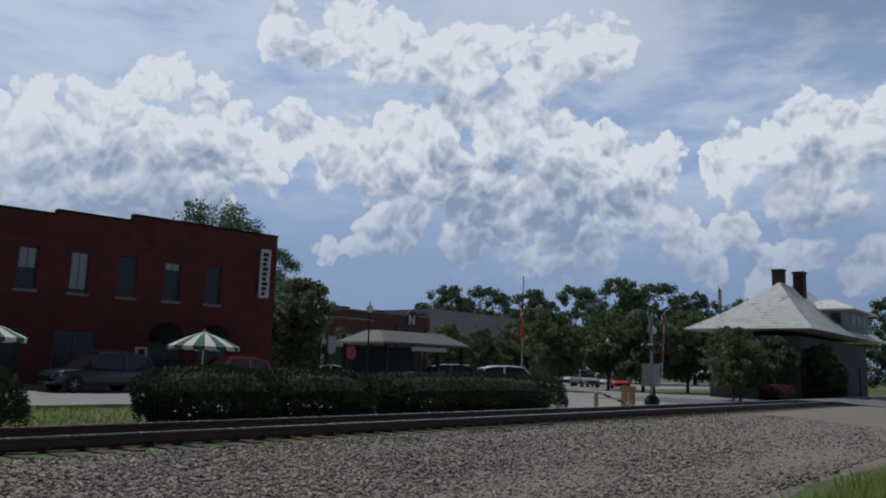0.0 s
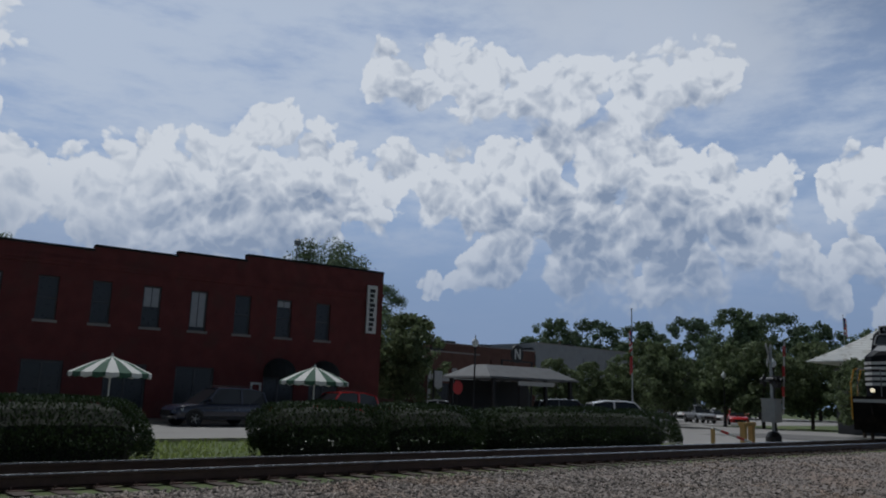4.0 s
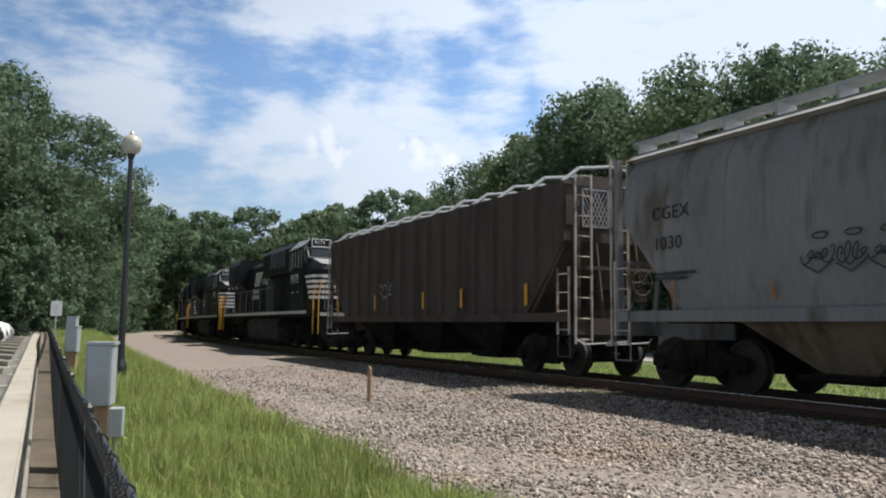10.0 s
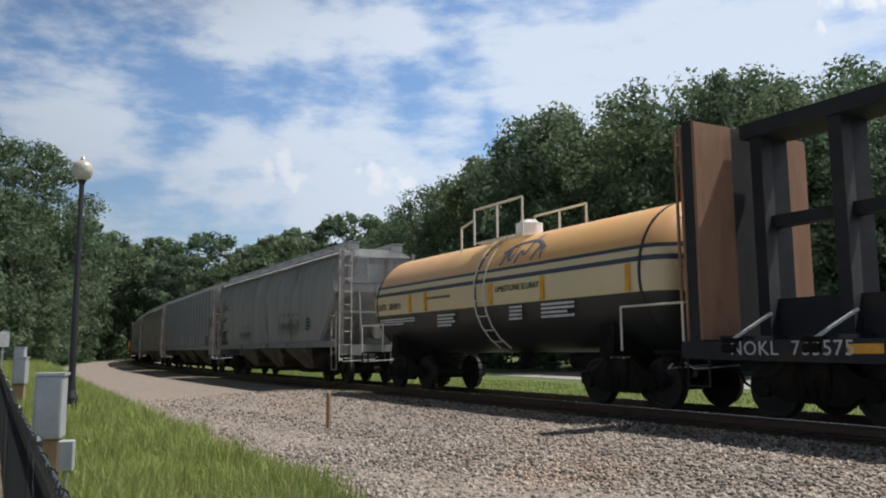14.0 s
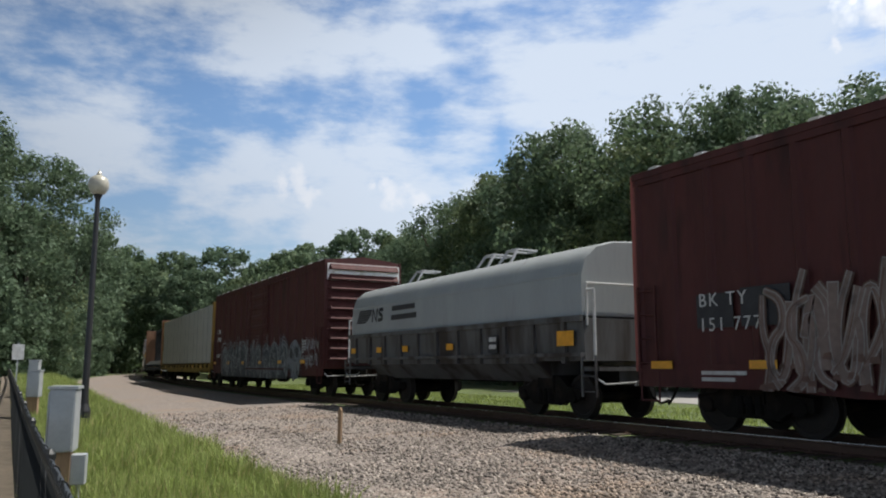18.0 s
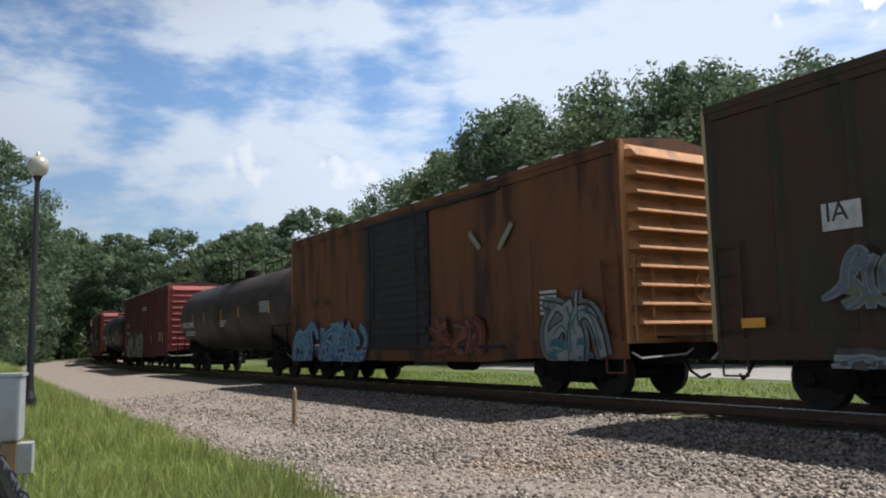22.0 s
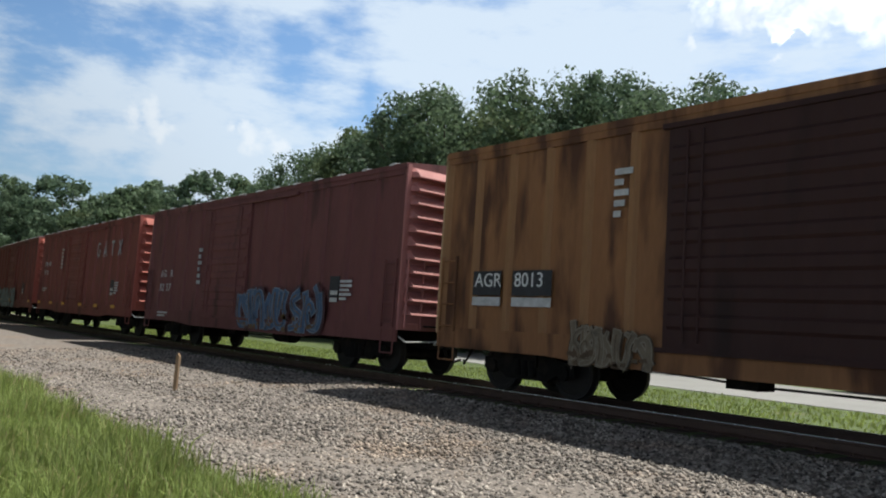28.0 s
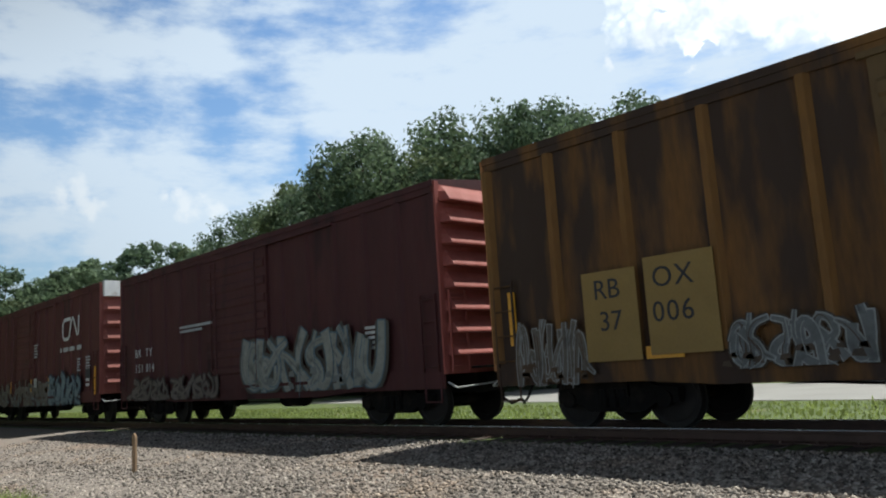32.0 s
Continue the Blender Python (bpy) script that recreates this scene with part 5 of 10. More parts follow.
# ---- coil car ----
def coil_car(label, L=13.0, hood=None, body=None, H=3.7):
    car = thing("coil_car", label, "coil car", "cars of the freight train")
    h2 = L / 2
    b = Geo()
    b.prism_x([(-1.46, 1.15), (-1.5, 2.05), (1.5, 2.05), (1.46, 1.15), (1.0, 0.75), (-1.0, 0.75)], -h2 + 1.6, h2 - 1.6)
    b.prism_x([(-1.46, 1.2), (-1.5, 2.05), (1.5, 2.05), (1.46, 1.2)], -h2, h2)
    part("trough", b, body, car)
    for i in range(11):
        x = -h2 + 0.6 + i * (L - 1.2) / 10
        part("side_rib", lambda: Geo().box(-0.06, 0.06, -1.555, -1.45, 1.15, 2.0), body, car, key="coilrib", at=pose(x, 0, 0))
    part("side_rail", Geo().box(-h2, h2, -1.58, -1.48, 1.28, 1.36).box(-h2, h2, -1.56, -1.46, 1.98, 2.1).box(-h2, h2, 1.46, 1.56, 1.98, 2.1), body, car)
    prof = [(-1.46, 2.1), (-1.46, 3.1), (-1.34, 3.5), (-1.05, 3.8), (-0.6, 3.95), (0, 4.0), (0.6, 3.95), (1.05, 3.8), (1.34, 3.5), (1.46, 3.1), (1.46, 2.1)]
    prof = [(y, 2.1 + (z - 2.1) * (H - 2.1) / 1.9) for y, z in prof]
    hd = part("hood", Geo().loft([[(x, y * k, 2.1 + (z - 2.1) * k) for y, z in prof] for x, k in ((-h2 + 0.1, 0.985), (-h2 + 0.14, 1), (h2 - 0.14, 1), (h2 - 0.1, 0.985))]), hood, car, smooth=True)
    for x in (-h2 * 0.55, h2 * 0.3, h2 * 0.12):
        part("lifting_bracket", lambda: Geo().tube([(-0.28, -0.55, -0.05), (-0.22, -0.3, 0.32), (0.22, -0.3, 0.32), (0.28, -0.55, -0.05)], 0.035, 6).tube([(-0.22, -0.3, 0.32), (-0.22, 0.3, 0.32), (0.22, 0.3, 0.32), (0.22, -0.3, 0.32)], 0.03, 6), M_grey, hd, key="liftbr", at=pose(x, 0, H))
    part("rivet_strip", Geo().box(-h2 + 0.15, h2 - 0.15, -1.475, -1.44, 2.92, 2.97), hood, hd)
    for e in (-1, 1):
        hr = Geo().tube([(e * h2, -1.4, 1.9), (e * h2, -1.4, 2.75), (e * h2, 0.3, 2.75)], 0.025, 6).tube([(e * (h2 + 0.25), -1.42, 1.2), (e * (h2 + 0.25), -1.42, 2.6), (e * (h2 + 0.05), -1.42, 2.6)], 0.03, 6)
        part("handrail", hr, M_dimwhite, car)
        part("end_platform", Geo().box(e * (h2 - 0.1), e * (h2 + 0.4), -1.45, 1.45, 1.0, 1.08).box(e * (h2 - 0.3), e * (h2 + 0.4), -0.35, 0.35, 0.72, 1.1), body, car)
        ladder(car, (e * (h2 + 0.15), -1.5), 0.42, "x", 0.5, 1.3, 0.3, body)
        coupler(car, e * (h2 + 0.4), e)
        truck(car, e * (h2 - 1.85))
    brake_wheel(car, h2 + 0.3, 0.4, 1.7, M_under, 1)
    part("centre_sill", Geo().box(-h2, h2, -0.3, 0.3, 0.7, 1.1), M_under, car)
    return car


# ---- herald of the railway: a striped flag and two bent bands ----
def herald(parent, x, z, h, y, material, count=6, gap=2.95, wide=1.0):
    g = Geo()
    sh = h / (count * 1.25)
    for k in range(count):
        zz = z + k * sh * 1.25
        a = x + 0.12 * k * h * 0.9
        b = x + h * (1.95 + 0.24 * k - 0.03 * (k - 2) ** 2)
        g.add([(a, y, zz), (b, y, zz), (b + 0.05, y, zz + sh), (a + 0.1 * h, y, zz + sh)], [(0, 1, 2, 3)])
    q = Geo()
    ox = x + h * gap
    stroke(q, [(ox + h * a * wide, z + h * b) for a, b in ((0.05, 0.02), (0.2, 0.98), (0.8, 0.02), (0.95, 0.98))], 0.26 * h * wide, y - 0.001)
    stroke(q, soften([(ox + h * a * wide, z + h * b) for a, b in ((2.0, 0.85), (1.35, 0.9), (1.25, 0.6), (1.85, 0.42), (1.8, 0.12), (1.1, 0.12))], 1), 0.25 * h * wide, y - 0.001)
    if y > 0:
        mid = x + 2.5 * h
        for geo in (g, q):
            geo.v = [(2 * mid - a, b + 0.002, c) for a, b, c in geo.v]
    hb = part("herald", g, material, parent, "striped herald in worn white")
    part("herald_block", q, material, hb)
    return hb

# ---- diesel locomotive ----
def locomotive(label, number, wide_cab=True, glow=False):
    """A six-axle road locomotive, nose towards -x, 22.3 m over its couplers."""
    car = thing("diesel_locomotive", label, "locomotive", "locomotives of the train")
    f = -10.9
    # platform and sill
    g = Geo().box(f + 0.2, 10.7, -1.55, 1.55, 1.45, 1.72).box(f + 1.6, 9.4, -0.5, 0.5, 0.9, 1.45)
    part("platform", g, M_under, car)
    xs = f + 1.9
    k = 0
    while xs < 10.2:
        w = (1.1, 1.45, 1.9, 2.05, 1.3)[k % 5]
        for y in (-1.551, 1.551):
            part("sill_stripe", Geo().box(xs, min(xs + w, 10.3), y - 0.011, y + 0.011, 1.58, 1.71), M_dimwhite, car)
        xs += w + 0.1
        k += 1
    # nose and cab
    nose = Geo().loft([[(f + 1.2, -1.1, 1.72), (f + 1.2, 1.1, 1.72), (f + 1.2, 1.08, 3.3), (f + 1.3, 0.8, 3.5), (f + 1.3, -0.8, 3.5), (f + 1.2, -1.08, 3.3)],
                       [(f + 1.45, -1.46, 1.72), (f + 1.45, 1.46, 1.72), (f + 1.45, 1.45, 3.3), (f + 1.5, 1.1, 3.55), (f + 1.5, -1.1, 3.55), (f + 1.45, -1.45, 3.3)],
                       [(f + 2.6, -1.52, 1.72), (f + 2.6, 1.52, 1.72), (f + 2.6, 1.5, 3.6), (f + 2.6, 1.25, 3.84), (f + 2.6, -1.25, 3.84), (f + 2.6, -1.5, 3.6)]])
    nb = part("nose", nose, M_black, car)
    part("nose_top", Geo().add([(f + 1.5, -1.08, 3.562), (f + 1.5, 1.08, 3.562), (f + 2.58, 1.23, 3.85), (f + 2.58, -1.23, 3.85)], [(0, 1, 2, 3)]).add([(f + 1.31, -0.8, 3.512), (f + 1.31, 0.8, 3.512), (f + 1.5, 1.08, 3.562), (f + 1.5, -1.08, 3.562)], [(0, 1, 2, 3)]), M_grey, nb)
    for i in range(5):
        z = 2.16 + i * 0.205
        for side in (-1, 1):
            yy = lambda x: side * (1.46 + (x - f - 1.45) * 0.052 + 0.01)
            x1 = f + 1.75 + i * 0.14
            s = Geo().add([(f + 1.19, side * 1.115, z), (f + 1.44, side * 1.474, z), (x1, yy(x1), z), (x1 + 0.08, yy(x1), z + 0.115), (f + 1.44, side * 1.474, z + 0.115), (f + 1.19, side * 1.115, z + 0.115)], [(0, 1, 4, 5), (1, 2, 3, 4)])
            s.box(f + 1.18, f + 1.196, min(side * 0.42, side * 1.11), max(side * 0.42, side * 1.11), z, z + 0.115)
            part("nose_stripe", s, M_white, nb)
    em = part("nose_emblem", Geo().box(f + 1.176, f + 1.197, -0.38, 0.38, 2.1, 3.2), M_white, nb)
    part("emblem_figure", Geo().prism_x([(-0.2, 2.2), (-0.1, 2.5), (-0.22, 2.7), (-0.05, 2.75), (0.02, 3.02), (0.14, 2.95), (0.1, 2.72), (0.24, 2.6), (0.1, 2.55), (0.05, 2.35), (-0.05, 2.45), (-0.1, 2.2)], f + 1.168, f + 1.175), M_black, em, "dark rearing shape")
    for y in (-0.75, 0.75):
        part("ditch_light", Geo().cyl((f + 0.06, y, 1.95), (f + 0.2, y, 1.95), 0.075, 12), M_lamp if glow else M_lens, car)
        part("light_bracket", Geo().box(f + 0.2, f + 0.3, y - 0.05, y + 0.05, 1.72, 1.95), M_under, car)
    cab = Geo().loft([[(f + 2.45, -1.52, 1.72), (f + 2.45, 1.52, 1.72), (f + 2.52, 1.52, 3.7), (f + 2.85, 1.5, 4.3), (f + 3.0, 1.1, 4.62), (f + 3.0, -1.1, 4.62), (f + 2.85, -1.5, 4.3), (f + 2.52, -1.52, 3.7)],
                      [(f + 4.95, -1.52, 1.72), (f + 4.95, 1.52, 1.72), (f + 4.95, 1.52, 3.5), (f + 4.95, 1.5, 4.3), (f + 4.95, 1.1, 4.66), (f + 4.95, -1.1, 4.66), (f + 4.95, -1.5, 4.3), (f + 4.95, -1.52, 3.5)]])
    cb = part("cab", cab, M_black, car)
    part("cab_roof", Geo().add([(f + 2.97, -1.13, 4.625), (f + 2.97, 1.13, 4.625), (f + 4.96, 1.13, 4.675), (f + 4.96, -1.13, 4.675)], [(0, 1, 2, 3)]).add([(f + 2.93, -1.53, 4.3), (f + 4.96, -1.53, 4.3), (f + 4.96, -1.12, 4.672), (f + 2.97, -1.12, 4.632)], [(0, 1, 2, 3)]).add([(f + 2.93, 1.53, 4.3), (f + 4.96, 1.53, 4.3), (f + 4.96, 1.12, 4.672), (f + 2.97, 1.12, 4.632)], [(0, 1, 2, 3)]), M_grey, cb, "dull silver-grey cab roof")
    for dx in (0.3, 1.2):
        part("roof_unit", lambda: Geo().box(0, 0.75, -0.45, 0.45, 0, 0.1).cyl((0.2, 0.2, 0.1), (0.2, 0.2, 0.16), 0.08, 8), M_black, cb, key="roofunit", at=pose(f + 3.0 + dx, 0, 4.64))
    ws = Geo()
    for y0, y1 in ((-1.25, -0.08), (0.08, 1.25)):
        ws.add([(f + 2.455 - 0.012, y0, 3.88), (f + 2.455 - 0.012, y1, 3.88), (f + 2.74, y1 * 0.97, 4.24), (f + 2.74, y0 * 0.97, 4.24)], [(0, 1, 2, 3)])
    ws.v = [(x - 0.06, y, z) for x, y, z in ws.v]
    part("windshield", ws, M_glass, cb)
    part("windshield_frame", Geo().tube([(f + 2.42, -1.35, 3.84), (f + 2.42, 1.35, 3.84), (f + 2.78, 1.35, 4.24), (f + 2.78, -1.35, 4.24), (f + 2.42, -1.35, 3.84)], 0.03, 5), M_grey, cb)
    for y in (-1.1, 0.38):
        if glow:
            part("brow_panel", Geo().box(f + 2.67, f + 2.97, y - 0.12, y + 0.84, 4.25, 4.63), M_grey, cb, "dull silver panel round the number box")
        nbd = part("number_box", Geo().box(f + 2.66, f + 2.95, y - 0.06, y + 0.78, 4.3, 4.58), M_black, cb)
        part("box_rim", Geo().tube([(f + 2.65, y - 0.07, 4.29), (f + 2.65, y + 0.79, 4.29), (f + 2.65, y + 0.79, 4.59), (f + 2.65, y - 0.07, 4.59), (f + 2.65, y - 0.07, 4.29)], 0.02, 5), M_dimwhite, nbd)
        lettering(number, 0.24, M_white, nbd, pose(f + 2.655, y + 0.68, 4.35, 90, 0, -90), spacing=1.0)
    part("headlight", Geo().cyl((f + 2.6, -0.13, 4.45), (f + 2.7, -0.13, 4.45), 0.11, 12).cyl((f + 2.6, 0.13, 4.45), (f + 2.7, 0.13, 4.45), 0.11, 12), M_lamp if glow else M_lens, cb)
    for side in (-1, 1):
        for x0, x1, z0, z1 in ((f + 2.95, f + 3.4, 3.5, 4.2), (f + 3.5, f + 4.0, 3.55, 4.18), (f + 4.02, f + 4.45, 3.55, 4.18), (f + 4.55, f + 4.9, 3.45, 4.15)):
            w = part("side_window", Geo().box(x0, x1, side * 1.515, side * 1.53, z0, z1), M_glass, cb)
            part("window_frame", Geo().tube([(x0 - 0.02, side * 1.53, z1), (x0 - 0.02, side * 1.53, z0 - 0.02), (x1 + 0.02, side * 1.53, z0 - 0.02), (x1 + 0.02, side * 1.53, z1)], 0.016, 4), M_grey, w)
        part("sun_visor", Geo().add([(f + 3.3, side * 1.53, 4.26), (f + 4.6, side * 1.53, 4.26), (f + 4.5, side * 1.85, 4.14), (f + 3.4, side * 1.85, 4.14)], [(0, 1, 2, 3)]), M_grey, cb)
        at = pose(f + 3.2, -1.528, 2.74, 90, 0, 0) if side < 0 else pose(f + 4.7, 1.528, 2.74, 90, 0, 180)
        lettering(number, 0.58, M_white, cb, at, spacing=1.15)
        bars(cb, f + 3.4, 2.45, -1.53 if side < 0 else 1.53, [1.0], 0.2, 0.06, M_dimwhite)
        bars(cb, f + 4.1, 2.45, -1.53 if side < 0 else 1.53, [1.0], 0.45, 0.04, M_dimwhite)
    # hood
    h = Geo().box(f + 4.96, f + 10.6, -1.0, 1.0, 1.72, 4.45)
    h.prism_x([(-1.5, 3.35), (-1.5, 4.4), (-1.2, 4.66), (1.2, 4.66), (1.5, 4.4), (1.5, 3.35)], f + 4.96, f + 10.5)
    hd = part("equipment_hood", h, M_black, car)
    for i in range(3):
        x = f + 5.95 + i * 0.98
        for side in (-1, 1):
            lv = Geo()
            for k in range(6):
                z = 3.72 + k * 0.12
                lv.prism_x([(side * 1.5, z), (side * 1.545, z), (side * 1.5, z + 0.07)], x + 0.06, x + 0.78)
            lv.box(x, x + 0.05, side * 1.5, side * 1.54, 3.6, 4.42).box(x + 0.79, x + 0.84, side * 1.5, side * 1.54, 3.6, 4.42)
            part("louver", lv, M_louv, hd)
    for x in (f + 5.55, f + 6.9, f + 8.1):
        for y in (-1.005, 1.005):
            part("access_door", Geo().box(x, x + 1.05, y - 0.015, y + 0.015, 1.85, 3.25), M_black, hd)
        part("grab_plate", Geo().box(x + 0.4, x + 0.58, -1.535, -1.5, 3.48, 3.54), M_dimwhite, hd)
    part("hood_rail", Geo().tube([(f + 8.75, -1.52, 4.5), (f + 9.85, -1.52, 3.35), (f + 9.85, -1.52, 2.85)], 0.016, 6), M_dimwhite, hd)
    eng = Geo().prism_x([(-0.9, 1.72), (-0.9, 4.12), (-0.72, 4.34), (0.72, 4.34), (0.9, 4.12), (0.9, 1.72)], f + 10.6, f + 17.0)
    eh = part("engine_hood", eng, M_black, car)
    part("hood_edge", Geo().box(f + 10.65, f + 16.9, -0.76, -0.7, 4.33, 4.37).box(f + 10.6, f + 10.66, -0.9, 0.9, 4.3, 4.85), M_black, eh)
    for k in range(6):
        x = f + 10.75 + k * 1.04
        for y in (-0.915, 0.915):
            for z in (1.85, 3.0):
                part("engine_door", lambda: Geo().box(0, 0.96, -0.015, 0.015, 0, 1.08), M_black, eh, key="engdoor", at=pose(x, y, z))
    part("exhaust_stack", Geo().turned([(4.3, 0.34), (4.62, 0.36), (4.62, 0.42), (4.72, 0.42), (4.72, 0.3), (4.6, 0.28)], "z", (f + 15.35, 0, 0), 20), M_under, eh, smooth=True)
    hn = Geo()
    for q, l in ((-0.12, 0.34), (0.0, -0.3), (0.12, 0.28)):
        hn.turned([(0, 0.03), (l * 0.6, 0.035), (l, 0.1)], "x", (f + 13.3, q, 4.64), 10)
    hn.box(f + 13.25, f + 13.35, -0.2, 0.2, 4.34, 4.64)
    part("air_horn", hn, M_under, eh)
    for side in (-1, 1):
        y = side * 0.937
        herald(eh, f + 11.5, 3.14, 0.72, y, M_dimwhite, 5, *((3.75, 1.3) if y < 0 else (2.95, 1.0)))
        nm = Geo()
        for n, x0, z0 in ((7, 13.9, 2.76), (8, 13.82, 2.46)):
            for k in range(n):
                nm.box(f + x0 + 0.235 * k, f + x0 + 0.235 * k + 0.19, y - 0.004, y + 0.004, z0, z0 + 0.22)
        part("railway_name", nm, M_name, eh, "two rows of worn white lettering blocks")
    rad = Geo().prism_x([(-1.0, 1.72), (-1.0, 3.0), (-1.5, 3.4), (-1.52, 4.35), (-1.3, 4.68), (1.3, 4.68), (1.52, 4.35), (1.5, 3.4), (1.0, 3.0), (1.0, 1.72)], f + 17.0, f + 20.0)
    rd = part("radiator_hood", rad, M_black, car)
    for side in (-1, 1):
        lv = Geo()
        for k in range(9):
            z = 3.5 + k * 0.09
            lv.prism_x([(side * 1.51, z), (side * 1.55, z), (side * 1.51, z + 0.06)], f + 17.3, f + 19.7)
        part("radiator_grille", lv, M_black, rd)
        for x in (f + 17.1, f + 18.3, f + 19.5):
            part("grab_plate", Geo().box(x, x + 0.16, side * 1.52, side * 1.56, 3.1, 3.2), M_dimwhite, rd)
    end = Geo().loft([[(f + 20.0, -1.0, 1.72), (f + 20.0, 1.0, 1.72), (f + 20.0, 1.25, 4.6), (f + 20.0, -1.25, 4.6)], [(f + 20.6, -0.95, 1.72), (f + 20.6, 0.95, 1.72), (f + 20.5, 0.95, 4.55), (f + 20.5, -0.95, 4.55)]])
    eb = part("rear_hood", end, M_black, car)
    for i in range(5):
        z = 2.0 + i * 0.24
        part("rear_stripe", Geo().box(f + 20.6, f + 20.62, -0.94, -0.3, z, z + 0.14).box(f + 20.6, f + 20.62, 0.3, 0.94, z, z + 0.14).box(f + 20.0, f + 20.6, -0.995 - 0.01, -0.985, z, z + 0.14), M_white, eb)
    part("rear_emblem", Geo().box(f + 20.6, f + 20.615, -0.28, 0.28, 2.0, 3.1), M_white, eb)
    lettering(number, 0.34, M_white, eb, pose(f + 20.63, -0.55, 3.7, 90, 0, 90), spacing=1.0)
    part("rear_headlight", Geo().cyl((f + 20.5, 0.0, 4.2), (f + 20.62, 0, 4.2), 0.1, 10).cyl((f + 20.5, 0.0, 4.42), (f + 20.62, 0, 4.42), 0.1, 10), M_chrome, eb)
    # fuel tank, trucks, steps, rails
    part("fuel_tank", Geo().prism_x([(-1.3, 1.4), (-1.45, 1.1), (-1.35, 0.4), (-0.9, 0.14), (0.9, 0.14), (1.35, 0.4), (1.45, 1.1), (1.3, 1.4)], -3.6, 3.4), M_tankb, car)
    part("air_tank", Geo().cyl((-3.0, -1.0, 1.2), (2.6, -1.0, 1.2), 0.16, 12).box(2.7, 3.6, -1.35, -0.8, 0.55, 1.3).box(-4.1, -3.3, -1.3, -0.8, 0.6, 1.3), M_under, car)
    truck(car, -6.7, six=True)
    truck(car, 6.7, six=True)
    for e, x in ((-1, f + 0.45), (1, 10.45)):
        for side in (-1, 1):
            st = Geo().box(x - 0.35, x - 0.31, side * 1.05, side * 1.55, 0.35, 1.72).box(x + 0.31, x + 0.35, side * 1.05, side * 1.55, 0.35, 1.72)
            sw = part("step_well", st, M_under, car)
            for k in range(4):
                part("step", lambda: Geo().box(-0.31, 0.31, -0.25, 0.25, 0, 0.04), M_under, sw, key="loco_step", at=pose(x, side * 1.3, 0.38 + k * 0.34))
            for dx in (-0.38, 0.38):
                tp = Geo().tube([(x + dx, side * 1.57, 0.75), (x + dx, side * 1.57, 2.2), (x + dx - 0.12 * e, side * 1.45, 2.75), (x + dx - 0.35 * e, side * 1.4, 2.8)], 0.028, 6)
                part("step_handrail", tp, M_yellow, car)
        for y in (-1, 1):
            part("end_handrail", Geo().tube([(x + 0.35 * e, 1.3 * y, 1.72), (x + 0.35 * e, 1.3 * y, 2.75), (x + 0.35 * e, 0.4 * y, 2.75), (x + 0.35 * e, 0.4 * y, 1.72)], 0.022, 6), M_railgrey, car)
        pilot = Geo().prism_x([(-1.5, 0.9), (-1.5, 1.45), (1.5, 1.45), (1.5, 0.9), (1.2, 0.25), (-1.2, 0.25)], x + 0.36 * e - 0.04, x + 0.36 * e + 0.04)
        part("pilot", pilot, M_under, car)
        part("pilot_beam", Geo().box(x + 0.38 * e - 0.03, x + 0.38 * e + 0.06, -1.5, 1.5, 1.47, 1.6), M_dimwhite, car)
        for y in (-1, 1):
            part("multiple_unit_hose", Geo().tube([(x + 0.42 * e, 0.8 * y, 1.4), (x + 0.6 * e, 0.7 * y, 1.0), (x + 0.5 * e, 0.6 * y, 0.7)], 0.03, 6), M_under, car)
        coupler(car, x + 0.45 * e, e)
    for side in (-1, 1):
        hr = Geo().tube([(f + 8.3, side * 1.53, 2.82), (f + 19.4, side * 1.53, 2.82)], 0.02, 6)
        part("walkway_rail", hr, M_railgrey, car)
        for k in range(7):
            x = f + 9.2 + k * 1.7
            part("rail_post", lambda: Geo().cyl((0, 0, 1.72), (0, 0, 2.83), 0.02, 6), M_railgrey, car, key="lrp", at=pose(x, side * 1.53, 0))
        part("toe_edge", Geo().box(f + 7.4, f + 19.6, side * 1.545, side * 1.56, 1.72, 1.76), M_railgrey, car)
        part("sand_box", Geo().box(f + 9.0, f + 9.2, side * 1.25, side * 1.56, 1.8, 3.2), M_louv, car)
    # the upper works stand a little taller over the walkway
    rise = lambda z: z if z < 1.75 else 1.75 + (z - 1.75) * 1.08
    for ob in car.children_recursive:
        m = ob.matrix_basis
        if m.translation.length < 1e-6:
            for v in ob.data.vertices:
                v.co.z = rise(v.co.z)
        else:
            m = m.copy()
            m.translation.z = rise(m.translation.z)
            ob.matrix_basis = m
    return car


M_railgrey = mat("dull_grey_handrail", (0.16, 0.165, 0.17), 0.6, var=0.2, scale=4)
M_louv = mat("louver_grey", (0.07, 0.072, 0.075), 0.5, var=0.2, scale=3)
M_name = mat("faded_white", (0.36, 0.37, 0.38), 0.6, var=0.3, scale=5)
M_tankb = mat("fuel_tank_black", (0.018, 0.017, 0.016), 0.85, var=0.3, scale=2, tint=(0.08, 0.06, 0.045), tint_amount=0.4, tint_scale=1.5)

# ---- town beyond the track ----
def spot(az, r):
    """A place on the ground from degrees left of straight across the track and a distance."""
    a = radians(az)
    return -math.sin(a) * r, math.cos(a) * r


M_brick = mat("red_brick", (0.145, 0.036, 0.033), 0.9, var=0.25, scale=1.5, tint=(0.12, 0.04, 0.035), tint_amount=0.35, tint_scale=0.8, bump=0.3, bump_scale=30)
